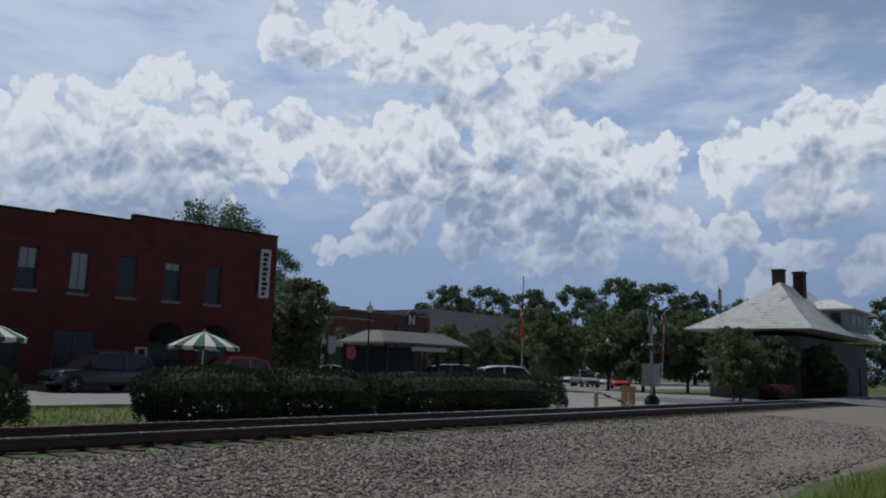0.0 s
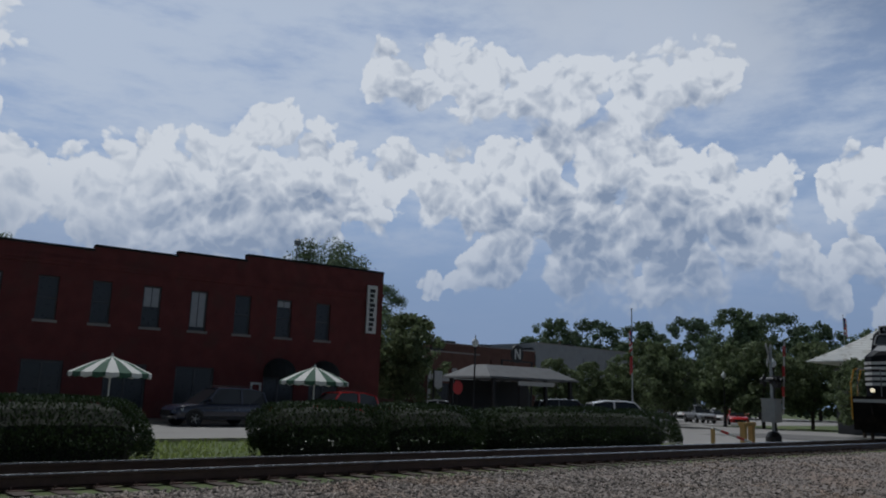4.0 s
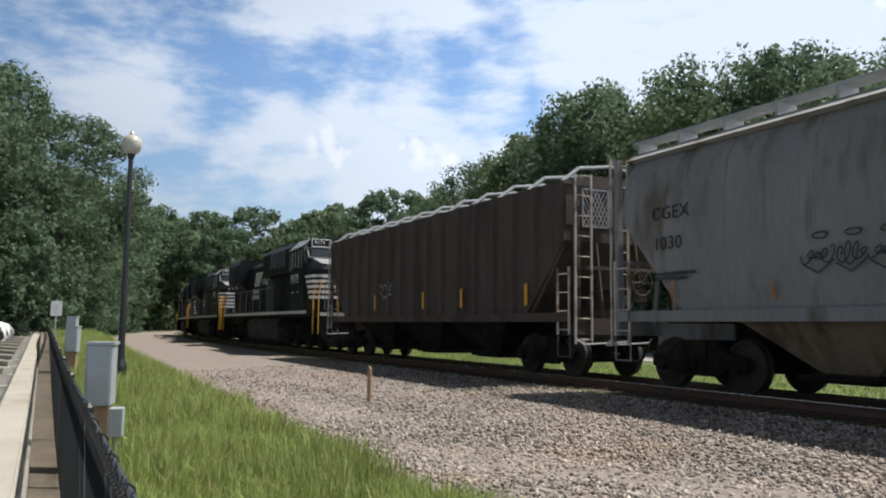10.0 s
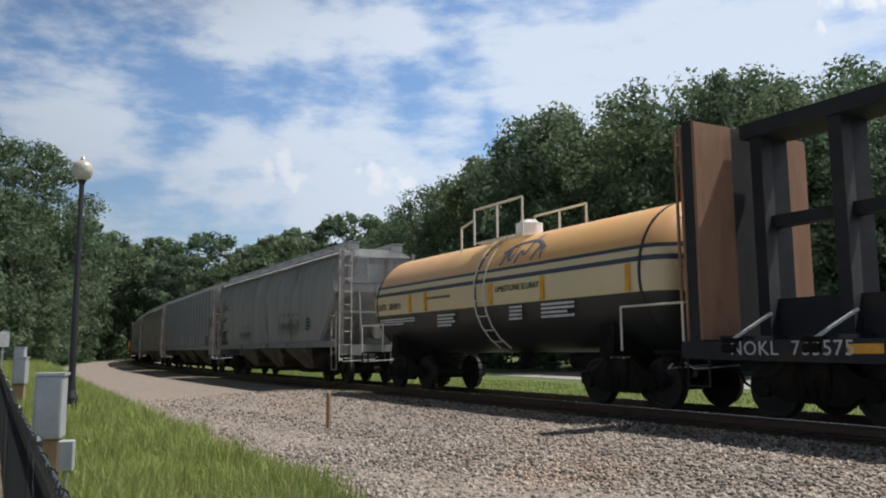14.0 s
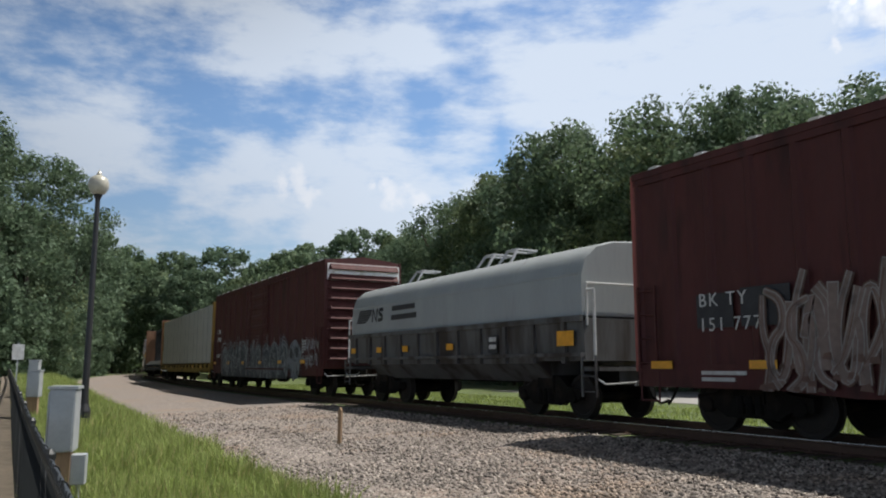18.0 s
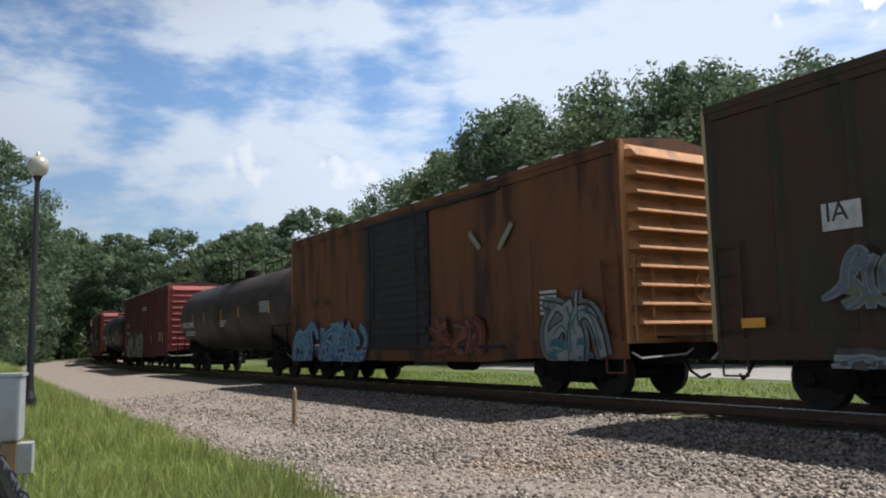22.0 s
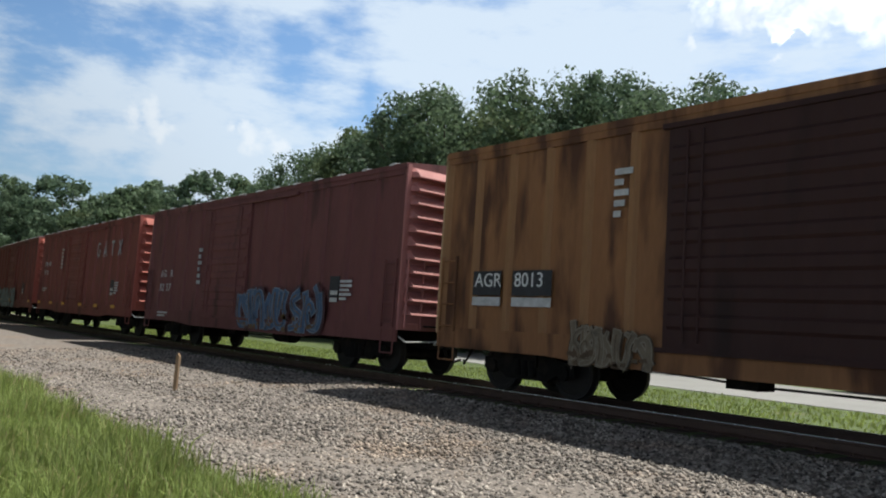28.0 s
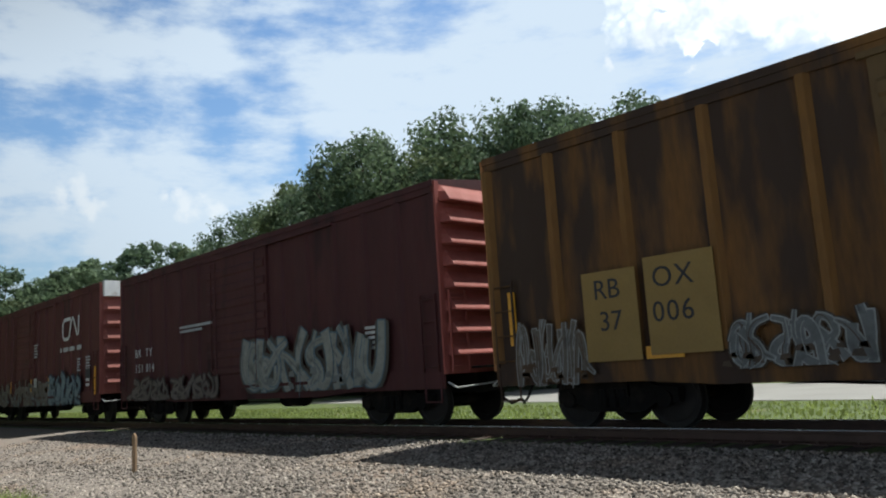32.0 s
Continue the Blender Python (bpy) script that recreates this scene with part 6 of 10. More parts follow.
M_brick2 = mat("brown_brick", (0.13, 0.065, 0.05), 0.9, var=0.25, scale=1.5, bump=0.3, bump_scale=30)
M_pane = mat("dark_window_glass", (0.025, 0.028, 0.032), 0.3, var=0.1)
M_blind = mat("pale_blind", (0.42, 0.43, 0.45), 0.8, var=0.12, scale=3)
M_sill = mat("weathered_sill", (0.3, 0.27, 0.25), 0.85, var=0.2)
M_canvas = mat("black_canvas", (0.02, 0.021, 0.022), 0.85, var=0.2)
M_canvas2 = mat("dull_grey_roof", (0.13, 0.135, 0.14), 0.7, var=0.2, scale=2)
M_green = mat("green_canvas", (0.05, 0.12, 0.075), 0.85, var=0.15, scale=6)
M_cream = mat("white_canvas", (0.72, 0.72, 0.68), 0.85, var=0.08, scale=6)
M_woodp = mat("treated_timber", (0.30, 0.20, 0.12), 0.9, var=0.25, scale=4, stretch=(2, 2, 0.3), bump=0.3, bump_scale=20)
M_galv = mat("galvanised_grey", (0.36, 0.38, 0.39), 0.5, 0.2, var=0.12, scale=5)
M_iron = mat("black_iron", (0.015, 0.015, 0.016), 0.5, var=0.2, scale=5)
M_globe = mat("white_globe", (0.78, 0.8, 0.8), 0.25, var=0.04)
M_vinyl = mat("black_vinyl", (0.018, 0.02, 0.02), 0.45, var=0.15, scale=8)
M_roofw = mat("white_metal_roof", (0.8, 0.8, 0.76), 0.45, 0.1, var=0.1, scale=1.2, tint=(0.42, 0.40, 0.34), tint_amount=0.3, tint_scale=1.5)
M_clap = mat("dark_clapboard", (0.10, 0.10, 0.105), 0.8, var=0.2, scale=2)
M_stucco = mat("grey_stucco", (0.34, 0.35, 0.36), 0.9, var=0.12, scale=1)
M_red = mat("red_paint", (0.45, 0.03, 0.03), 0.5, var=0.15, scale=4)
M_blue = mat("blue_cloth", (0.03, 0.05, 0.16), 0.8, var=0.1)


def window(parent, x, z0, z1, w, y, blind=0.0):
    """A sash window set back in the wall that faces the track."""
    f = Geo()
    for a, b, c, d in ((x - w / 2, x - w / 2 + 0.07, z0, z1), (x + w / 2 - 0.07, x + w / 2, z0, z1), (x - w / 2 + 0.07, x + w / 2 - 0.07, z0, z0 + 0.07), (x - w / 2 + 0.07, x + w / 2 - 0.07, z1 - 0.07, z1), (x - w / 2 + 0.07, x + w / 2 - 0.07, (z0 + z1) / 2 - 0.03, (z0 + z1) / 2 + 0.03)):
        f.box(a, b, y + 0.14, y + 0.2, c, d)
    wd = part("window", f, M_clap, parent)
    mid = (z0 + z1) / 2
    for a, b, dy in ((z0 + 0.07, mid - 0.03, 0.18), (mid + 0.03, z1 - 0.07, 0.16)):
        part("pane", Geo().box(x - w / 2 + 0.07, x + w / 2 - 0.07, y + dy, y + dy + 0.012, a, b), M_pane, wd)
    if blind:
        zb = z1 - (z1 - z0) * blind
        part("blind", Geo().box(x - w / 2 + 0.09, x - 0.02, y + 0.135, y + 0.15, zb, z1 - 0.08).box(x + 0.02, x + w / 2 - 0.09, y + 0.135, y + 0.15, zb, z1 - 0.08), M_blind, wd, "pale drawn blind")
    part("sill", Geo().box(x - w / 2 - 0.08, x + w / 2 + 0.08, y - 0.07, y + 0.14, z0 - 0.12, z0 - 0.002), M_sill, wd)


def pierced(xs, z_low, holes, y0, y1, tops):
    """A wall of columns; holes are (x0, x1, z0, z1); tops gives the height at x."""
    cx = sorted(set([xs[0], xs[1]] + [v for h in holes for v in h[:2]] + [t for t, _ in tops if xs[0] < t < xs[1]]))
    cz = sorted(set([z_low] + [v for h in holes for v in h[2:]] + [h for _, h in tops]))
    full = {}
    for i, (a, b) in enumerate(zip(cx, cx[1:])):
        for j, (c, d) in enumerate(zip(cz, cz[1:])):
            mx_, mz = (a + b) / 2, (c + d) / 2
            top = [h for t, h in tops if t <= mx_ + 1e-6][-1]
            full[i, j] = mz < top and not any(h[0] < mx_ < h[1] and h[2] < mz < h[3] for h in holes)
    g = Geo()
    index = {}

    def at(i, j, k):
        if (i, j, k) not in index:
            index[i, j, k] = len(g.v)
            g.v.append((cx[i], (y0, y1)[k], cz[j]))
        return index[i, j, k]

    for (i, j), ok in full.items():
        if not ok:
            continue
        g.f.append((at(i, j, 0), at(i + 1, j, 0), at(i + 1, j + 1, 0), at(i, j + 1, 0)))
        g.f.append((at(i, j, 1), at(i, j + 1, 1), at(i + 1, j + 1, 1), at(i + 1, j, 1)))
        for di, dj, p, q in ((-1, 0, (i, j), (i, j + 1)), (1, 0, (i + 1, j), (i + 1, j + 1)), (0, -1, (i, j), (i + 1, j)), (0, 1, (i, j + 1), (i + 1, j + 1))):
            if not full.get((i + di, j + dj), False):
                g.f.append((at(*p, 0), at(*p, 1), at(*q, 1), at(*q, 0)))
    return g


def brick_building():
    b = thing("brick_building", "two-storey red brick building with a stepped parapet", "building", at=pose(29.5, 37.2, 0, 0, 0, -7.8) @ pose(-29.5, -37.2, 0) @ Matrix.Diagonal((1, 1, 1.085, 1)))
    ups = [6.6 + 2.38 * k for k in range(9)]
    low = [(7.5, 9.3), (10.6, 12.4), (14.2, 16.2), (17.6, 19.6), (22.3, 24.1), (25.0, 26.8)]
    tops = [(5.1, 7.4), (13.2, 7.6), (17.2, 7.8), (20.9, 8.1)]
    holes = [(x - 0.45, x + 0.45, 4.2, 6.1) for x in ups] + [(a, c, 0.1, 2.5) for a, c in low]
    part("wall", pierced((5.1, 29.5), -0.2, holes, 37.2, 37.55, tops), M_brick, b)
    part("wall", Geo().box(29.15, 29.5, 37.55, 56, -0.2, 8.1), M_brick, b)
    part("wall", Geo().box(5.1, 5.45, 37.55, 56, -0.2, 7.35), M_brick, b)
    part("wall", Geo().box(5.45, 29.15, 55.6, 56, -0.2, 7.3), M_brick, b)
    part("roof", Geo().box(5.45, 29.15, 37.55, 55.6, 6.8, 6.95), M_canvas, b)
    part("floor_slab", Geo().box(5.45, 29.15, 37.55, 55.6, 3.3, 3.6), M_clap, b)
    ends = [t for t, _ in tops] + [29.5]
    for (t, h), e in zip(tops, ends[1:]):
        part("coping", Geo().box(t, e, 37.12, 37.6, h + 0.002, h + 0.1), M_canvas, b)
    part("cornice", Geo().box(5.1, 29.5, 37.1, 37.198, 6.75, 6.95).box(5.1, 29.5, 37.14, 37.198, 6.6, 6.75), M_brick, b)
    for k, x in enumerate(ups):
        window(b, x, 4.2, 6.1, 0.9, 37.2, {0: 0.45, 1: 0.45, 4: 0.5, 5: 0.9, 7: 0.2}.get(k, 0))
    for a, c in low:
        d = part("shopfront", Geo().box(a, a + 0.1, 37.3, 37.4, 0.1, 2.5).box(c - 0.1, c, 37.3, 37.4, 0.1, 2.5).box(a + 0.1, c - 0.1, 37.3, 37.4, 2.38, 2.5).box((a + c) / 2 - 0.05, (a + c) / 2 + 0.05, 37.3, 37.4, 0.1, 2.38).box(a + 0.1, c - 0.1, 37.3, 37.4, 0.1, 0.5), M_clap, b)
        for p, q in ((a + 0.1, (a + c) / 2 - 0.05), ((a + c) / 2 + 0.05, c - 0.1)):
            part("pane", Geo().box(p, q, 37.34, 37.36, 0.5, 2.38), M_pane, d)
    for x in (8.4, 23.2, 25.9):
        g = Geo()
        rings = []
        for k in range(7):
            a = math.pi / 2 * k / 6
            rings.append([(x + 0.92 * math.cos(math.pi * i / 8), 37.18 - 1.0 * math.cos(a) * math.sin(math.pi * i / 8) * 0.9, 2.2 + 0.95 * math.sin(a) * (0.25 + 0.75 * math.sin(math.pi * i / 8))) for i in range(9)])
        g.loft(rings, caps=False, closed=False)
        part("awning", g, M_canvas, b, "domed black canvas awning")
    s = part("blade_sign", Geo().box(28.35, 29.0, 36.98, 37.1, 4.75, 7.35), M_cream, b, "tall white sign with dark lettering blocks")
    for k in range(9):
        z = 7.15 - k * 0.26
        part("letter_block", Geo().box(28.5, 28.85 - 0.05 * (k % 3), 36.965, 36.978, z - 0.19, z), M_iron, s)
    for z in (5.2, 6.9):
        part("bracket", Geo().box(28.6, 28.7, 37.1, 37.2, z, z + 0.06), M_iron, s)
    part("white_frame", Geo().box(21.6, 21.7, 37.1, 37.19, 0.6, 1.9).box(22.1, 22.2, 37.1, 37.19, 0.6, 1.9).box(21.7, 22.1, 37.1, 37.19, 0.6, 0.68).box(21.7, 22.1, 37.1, 37.19, 1.8, 1.9), M_cream, b, "white menu frame")
    v = part("roof_vent", Geo().cyl((24.4, 38.6, 7.1), (24.4, 38.6, 9.3), 0.04, 8).turned([(9.25, 0.1), (9.35, 0.2), (9.5, 0.2), (9.62, 0.08)], "z", (24.4, 38.6, 0), 10), M_galv, b)
    return b


brick_building()
b = thing("low_building", "one-storey dark brick shop beside the taller one", "building")
part("wall", pierced((-16, 5.08), -0.2, [(-14, -12, 0.3, 2.4), (-9.5, -7.5, 0.3, 2.4), (-5, -3, 0.3, 2.4), (0.2, 2.6, 0.1, 2.5)], 37.3, 37.6, [(-16, 3.7), (-2, 3.95)]), M_brick2, b)
part("wall", Geo().box(-16, -15.7, 37.6, 50, -0.2, 3.7), M_brick2, b)
part("roof", Geo().box(-15.7, 5.08, 37.6, 50, 3.2, 3.4), M_canvas, b)
for a, c, z in ((-14, -12, 0.3), (-9.5, -7.5, 0.3), (-5, -3, 0.3), (0.2, 2.6, 0.1)):
    w = part("window", Geo().box(a, a + 0.08, 37.4, 37.5, z, 2.4).box(c - 0.08, c, 37.4, 37.5, z, 2.4).box(a + 0.08, c - 0.08, 37.4, 37.5, 2.3, 2.4), M_clap, b)
    part("pane", Geo().box(a + 0.08, c - 0.08, 37.44, 37.46, z, 2.4), M_pane, w)
v = part("roof_unit", Geo().box(-4.2, -1.6, 40, 42, 3.4, 4.6), M_galv, b, "grey rooftop ventilation unit")
part("louvre", Geo().box(-4.1, -1.7, 39.96, 39.998, 3.6, 3.75).box(-4.1, -1.7, 39.96, 39.998, 3.9, 4.05).box(-4.1, -1.7, 39.96, 39.998, 4.2, 4.35), M_dimwhite, v)
part("pipe", Geo().tube([(0.2, 40, 3.4), (0.2, 40, 4.6), (0.5, 40, 4.9)], 0.06, 8), M_galv, b)


def umbrella(at):
    u = thing("market_umbrella", "open market umbrella with green and white stripes", "umbrella", "umbrellas along the street", at=at)
    part("pole", Geo().cyl((0, 0, 0), (0, 0, 2.62), 0.028, 10), M_cream, u)
    part("finial", Geo().turned([(2.62, 0.03), (2.66, 0.05), (2.72, 0.03), (2.76, 0.01)], "z", n=10), M_cream, u)
    part("base", Geo().turned([(0, 0.3), (0.05, 0.3), (0.09, 0.2), (0.1, 0.05), (0.4, 0.045)], "z", n=20), M_iron, u)
    n = 20
    for k in range(n):
        g = Geo()
        a0, a1 = 2 * math.pi * k / n, 2 * math.pi * (k + 1) / n
        am = (a0 + a1) / 2
        rings = [[(r * math.cos(a), r * math.sin(a), z - sag * (a == am)) for a in (a0, am, a1)] for r, z, sag in ((0.04, 2.64, 0), (0.7, 2.40, 0.01), (1.4, 2.06, 0.02))]
        rings.append([(1.405 * math.cos(a), 1.405 * math.sin(a), 1.92 - 0.05 * (a == am)) for a in (a0, am, a1)])
        g.loft(rings, caps=False, closed=False)
        part("gore", g, (M_green, M_cream)[k % 2], u)
    for k in range(8):
        a = 2 * math.pi * k / 8
        part("rib", lambda: Geo().cyl((0.03, 0, 2.58), (1.38, 0, 2.02), 0.01, 5).cyl((0.03, 0, 1.9), (0.7, 0, 2.29), 0.008, 5), M_woodp, u, key="rib", at=pose(0, 0, 0, 0, 0, math.degrees(a)))
    return u


for az, r, k in ((-4.6, 30.0, 0), (-20.5, 31.2, 9), (-33.9, 33.6, 4)):
    umbrella(pose(*spot(az, r), 0.02, 0, 0, k))
for az, r in ((-4.6, 30.6), (-20.2, 31.9)):
    x, y = spot(az, r)
    t = thing("patio_table", "small dark round table under an umbrella", "table", at=pose(x + 0.5, y + 0.3, 0.02))
    part("tabletop", Geo().turned([(0.72, 0.45), (0.75, 0.46), (0.76, 0.44)], "z", n=20), M_iron, t)
    part("stem", Geo().cyl((0, 0, 0.03), (0, 0, 0.72), 0.035, 8), M_iron, t)
    part("foot", Geo().turned([(0, 0.25), (0.03, 0.24), (0.05, 0.05)], "z", n=16), M_iron, t)


# ---- parked cars ----
def paint(name, color):
    return mat(name, color, 0.25, 0.0, var=0.05, scale=2, coat=0.8)


M_tyre = mat("tyre_rubber", (0.018, 0.018, 0.018), 0.85, var=0.15, scale=8)
M_rim = mat("alloy_rim", (0.45, 0.46, 0.47), 0.35, 0.8, var=0.1)
M_cglass = mat("tinted_car_glass", (0.02, 0.024, 0.028), 0.05, var=0.05)
M_tail = mat("red_tail_lamp", (0.35, 0.015, 0.015), 0.2, var=0.1)
M_head = mat("clear_lamp", (0.6, 0.62, 0.64), 0.1, 0.4, var=0.1)
M_trim = mat("black_plastic_trim", (0.02, 0.02, 0.021), 0.6, var=0.15)


def car_wheel():
    return Geo().turned([(-0.11, 0.2), (-0.11, 0.30), (-0.085, 0.335), (0.085, 0.335), (0.11, 0.30), (0.11, 0.2)], "y", n=24)


def car_rim():
    g = Geo().turned([(-0.09, 0.19), (-0.10, 0.215), (-0.085, 0.215), (-0.06, 0.19)], "y", n=20)
    g.cyl((0, -0.1, 0), (0, -0.02, 0), 0.05, 10)
    for k in range(5):
        a = 2 * math.pi * k / 5
        g.cyl((0, -0.09, 0), (0.2 * math.cos(a), -0.085, 0.2 * math.sin(a)), 0.028, 5, 0.02)
    return g


def parked_car(label, material, at, kind="suv", category="car", group="cars parked in town"):
    """A parked car, nose to +x, standing on z = 0."""
    c = thing({"suv": "sport_utility_car", "sedan": "sedan", "pickup": "pickup_truck"}[kind], label, category, group, at=at)
    suv = kind != "sedan"
    L, W = (4.7, 0.93) if suv else (4.7, 0.9)
    zb, belt, roof = (0.30, 1.02, 1.70) if suv else (0.22, 0.90, 1.44)
    hood = 0.98 if suv else 0.82
    # body: stations along x with hood, belt and boot heights
    st = [(-2.35, 0.62, belt - 0.22), (-2.28, 0.9, belt - 0.06), (-1.9, 0.98, belt), (-0.9, 1.0, belt), (0.75, 1.0, belt - 0.01), (1.1, 0.99, hood), (1.8, 0.96, hood - 0.06), (2.15, 0.88, hood - 0.15), (2.33, 0.62, hood - 0.3)]
    rings = []
    for x, k, top in st:
        w = W * k
        zl = zb + (0.12 if abs(x) > 2.2 else 0)
        rings.append([(x, -w * 0.9, zl), (x, -w, zl + 0.16), (x, -w, top - 0.22), (x, -w * 0.93, top - 0.04), (x, -w * 0.78, top), (x, w * 0.78, top), (x, w * 0.93, top - 0.04), (x, w, top - 0.22), (x, w, zl + 0.16), (x, w * 0.9, zl)])
    body = part("body", Geo().loft(rings), material, c, smooth=True, bevel=0.0)
    # cabin
    if suv and kind != "pickup":
        cab = [(-2.26, belt - 0.03, 0.80), (-2.0, roof - 0.16, 0.68), (-1.3, roof - 0.02, 0.67), (-0.3, roof, 0.67), (0.3, roof - 0.05, 0.67), (1.3, hood - 0.03, 0.78)]
    elif kind == "pickup":
        cab = [(-0.75, belt - 0.03, 0.8), (-0.6, roof - 0.1, 0.7), (-0.3, roof, 0.68), (0.2, roof, 0.68), (0.5, roof - 0.08, 0.68), (1.12, hood - 0.02, 0.76)]
    else:
        cab = [(-1.75, belt - 0.02, 0.72), (-1.0, roof - 0.08, 0.62), (-0.5, roof, 0.60), (0.0, roof, 0.60), (0.35, roof - 0.07, 0.62), (1.2, hood - 0.02, 0.72)]
    # roof sheet over a glass house
    rr = [[(x, -w, z + 0.004), (x, -w * 0.8, z + 0.03), (x, w * 0.8, z + 0.03), (x, w, z + 0.004), (x, w, z - 0.04), (x, -w, z - 0.04)] for x, z, w in cab[1:-1]]
    part("roof", Geo().loft(rr), material, c, smooth=True)
    gl = [[(x, -w * 0.97, z - 0.03), (x, w * 0.97, z - 0.03), (x, w * 0.97 + 0.14 * (z > belt + 0.1), belt - 0.06), (x, -w * 0.97 - 0.14 * (z > belt + 0.1), belt - 0.06)] for x, z, w in cab]
    part("glass_house", Geo().loft(gl), M_cglass, c, "tinted windows")
    # pillars
    for side in (-1, 1):
        xs = [cab[1][0] + 0.05, (cab[1][0] + cab[-2][0]) / 2, cab[-2][0] - 0.02]
        for i, x in enumerate(xs):
            w = cab[1][2]
            zt = cab[1][1] if i == 0 else roof - 0.06
            foot = x + (-0.22, 0.0, 0.62)[i]
            part("pillar", Geo().loft([[(foot - 0.05, side * (w + 0.155), belt - 0.05), (foot + 0.06, side * (w + 0.155), belt - 0.05), (foot + 0.06, side * (w + 0.10), belt - 0.05), (foot - 0.05, side * (w + 0.10), belt - 0.05)], [(x - 0.04, side * (w + 0.012), zt), (x + 0.05, side * (w + 0.012), zt), (x + 0.05, side * (w - 0.04), zt), (x - 0.04, side * (w - 0.04), zt)]]), material, c)
        m = part("mirror", Geo().loft([[(0.72, side * (W - 0.02), belt + 0.04), (0.86, side * (W - 0.02), belt + 0.06), (0.86, side * (W - 0.02), belt + 0.16), (0.72, side * (W - 0.02), belt + 0.18)], [(0.74, side * (W + 0.18), belt + 0.05), (0.84, side * (W + 0.16), belt + 0.07), (0.84, side * (W + 0.16), belt + 0.17), (0.74, side * (W + 0.18), belt + 0.2)]]), material, c)
        part("headlamp", Geo().loft([[(1.95, side * W * 0.93, hood - 0.2), (2.24, side * W * 0.72, hood - 0.27), (2.24, side * W * 0.72, hood - 0.38), (1.95, side * W * 0.945, hood - 0.33)], [(1.95, side * W * 0.8, hood - 0.2), (2.1, side * W * 0.6, hood - 0.27), (2.1, side * W * 0.6, hood - 0.38), (1.95, side * W * 0.8, hood - 0.33)]]), M_head, c)
        part("tail_lamp", Geo().box(-2.34, -2.12, side * W * 0.905 - 0.05, side * W * 0.905 + 0.045, belt - 0.36, belt - 0.12), M_tail, c)
        part("sill_trim", Geo().box(-1.0, 1.0, side * (W - 0.012) - 0.02, side * (W - 0.012) + 0.02, zb + 0.02, zb + 0.15), M_trim, c)
        for x in (-1.42, 1.42):
            arch = Geo()
            ring = lambda r, y: [(x + r * math.cos(math.pi * i / 10), y, 0.34 + r * math.sin(math.pi * i / 10)) for i in range(11)]
            arch.loft([ring(0.36, side * (W + 0.006)), ring(0.43, side * (W + 0.006)), ring(0.43, side * (W - 0.05)), ring(0.36, side * (W - 0.05))], caps=False, closed=False)
            part("wheel_arch", arch, M_trim, c)
            part("wheel_well", Geo().cyl((x, side * (W + 0.003), 0.35), (x, side * (W - 0.05), 0.35), 0.365, 20), M_trim, c)
            wl_ = part("tyre", car_wheel, M_tyre, c, key="car_tyre", smooth=True, at=pose(x, side * (W - 0.085), 0.335, 0, 0, 0 if side < 0 else 180))
            part("rim", car_rim, M_rim, wl_, key="car_rim", at=pose(0, -0.012, 0))
    part("grille", Geo().box(2.29, 2.345, -0.45, 0.45, hood - 0.48, hood - 0.3), M_trim, c)
    part("bumper", Geo().loft([[(2.15, -W * 0.8, zb + 0.14), (2.15, -W * 0.8, zb + 0.24), (2.15, W * 0.8, zb + 0.24), (2.15, W * 0.8, zb + 0.14)], [(2.345, -W * 0.55, zb + 0.15), (2.345, -W * 0.55, zb + 0.23), (2.345, W * 0.55, zb + 0.23), (2.345, W * 0.55, zb + 0.15)]]), M_trim, c)
    part("bumper", Geo().box(-2.4, -2.25, -W * 0.58, W * 0.58, zb + 0.12, zb + 0.26), M_trim, c)
    if suv:
        for side in (-1, 1):
            part("roof_rail", Geo().tube([(-1.5, side * 0.56, roof + 0.02), (-1.4, side * 0.56, roof + 0.07), (0.0, side * 0.56, roof + 0.07), (0.1, side * 0.56, roof + 0.02)], 0.015, 6), M_trim, c)
    return c


P_dgrey, P_mid = paint("dark_grey_paint", (0.05, 0.053, 0.058)), paint("mid_grey_paint", (0.24, 0.25, 0.255))
P_silver, P_navy, P_redp, P_whitep, P_greyp, P_blackp = paint("silver_paint", (0.36, 0.37, 0.39)), paint("navy_paint", (0.02, 0.025, 0.05)), paint("red_car_paint", (0.5, 0.02, 0.02)), paint("white_car_paint", (0.85, 0.85, 0.84)), paint("grey_car_paint", (0.13, 0.14, 0.15)), paint("black_car_paint", (0.02, 0.02, 0.022))
parked_car("silver sedan parked on the street", P_silver, pose(6.9, 33.4, 0.012, 0, 0, 180), "sedan")
parked_car("dark navy sport utility car parked on the street", P_navy, pose(17.4, 33.6, 0.012, 0, 0, 180))
parked_car("bright red sport utility car parked on the street", P_redp, pose(24.0, 33.6, 0.012, 0, 0, 180))
parked_car("white sedan parked beyond the hedge", P_whitep, pose(*spot(-42.9, 52), 0.0, 0, 0, -35), "sedan")
parked_car("white sport utility car by the crossing", P_whitep, pose(37.0, 25.2, 0.03, 0, 0, -38))
parked_car("dark sport utility car beside a white one", P_greyp, pose(38.6, 30.2, 0.03, 0, 0, -38))
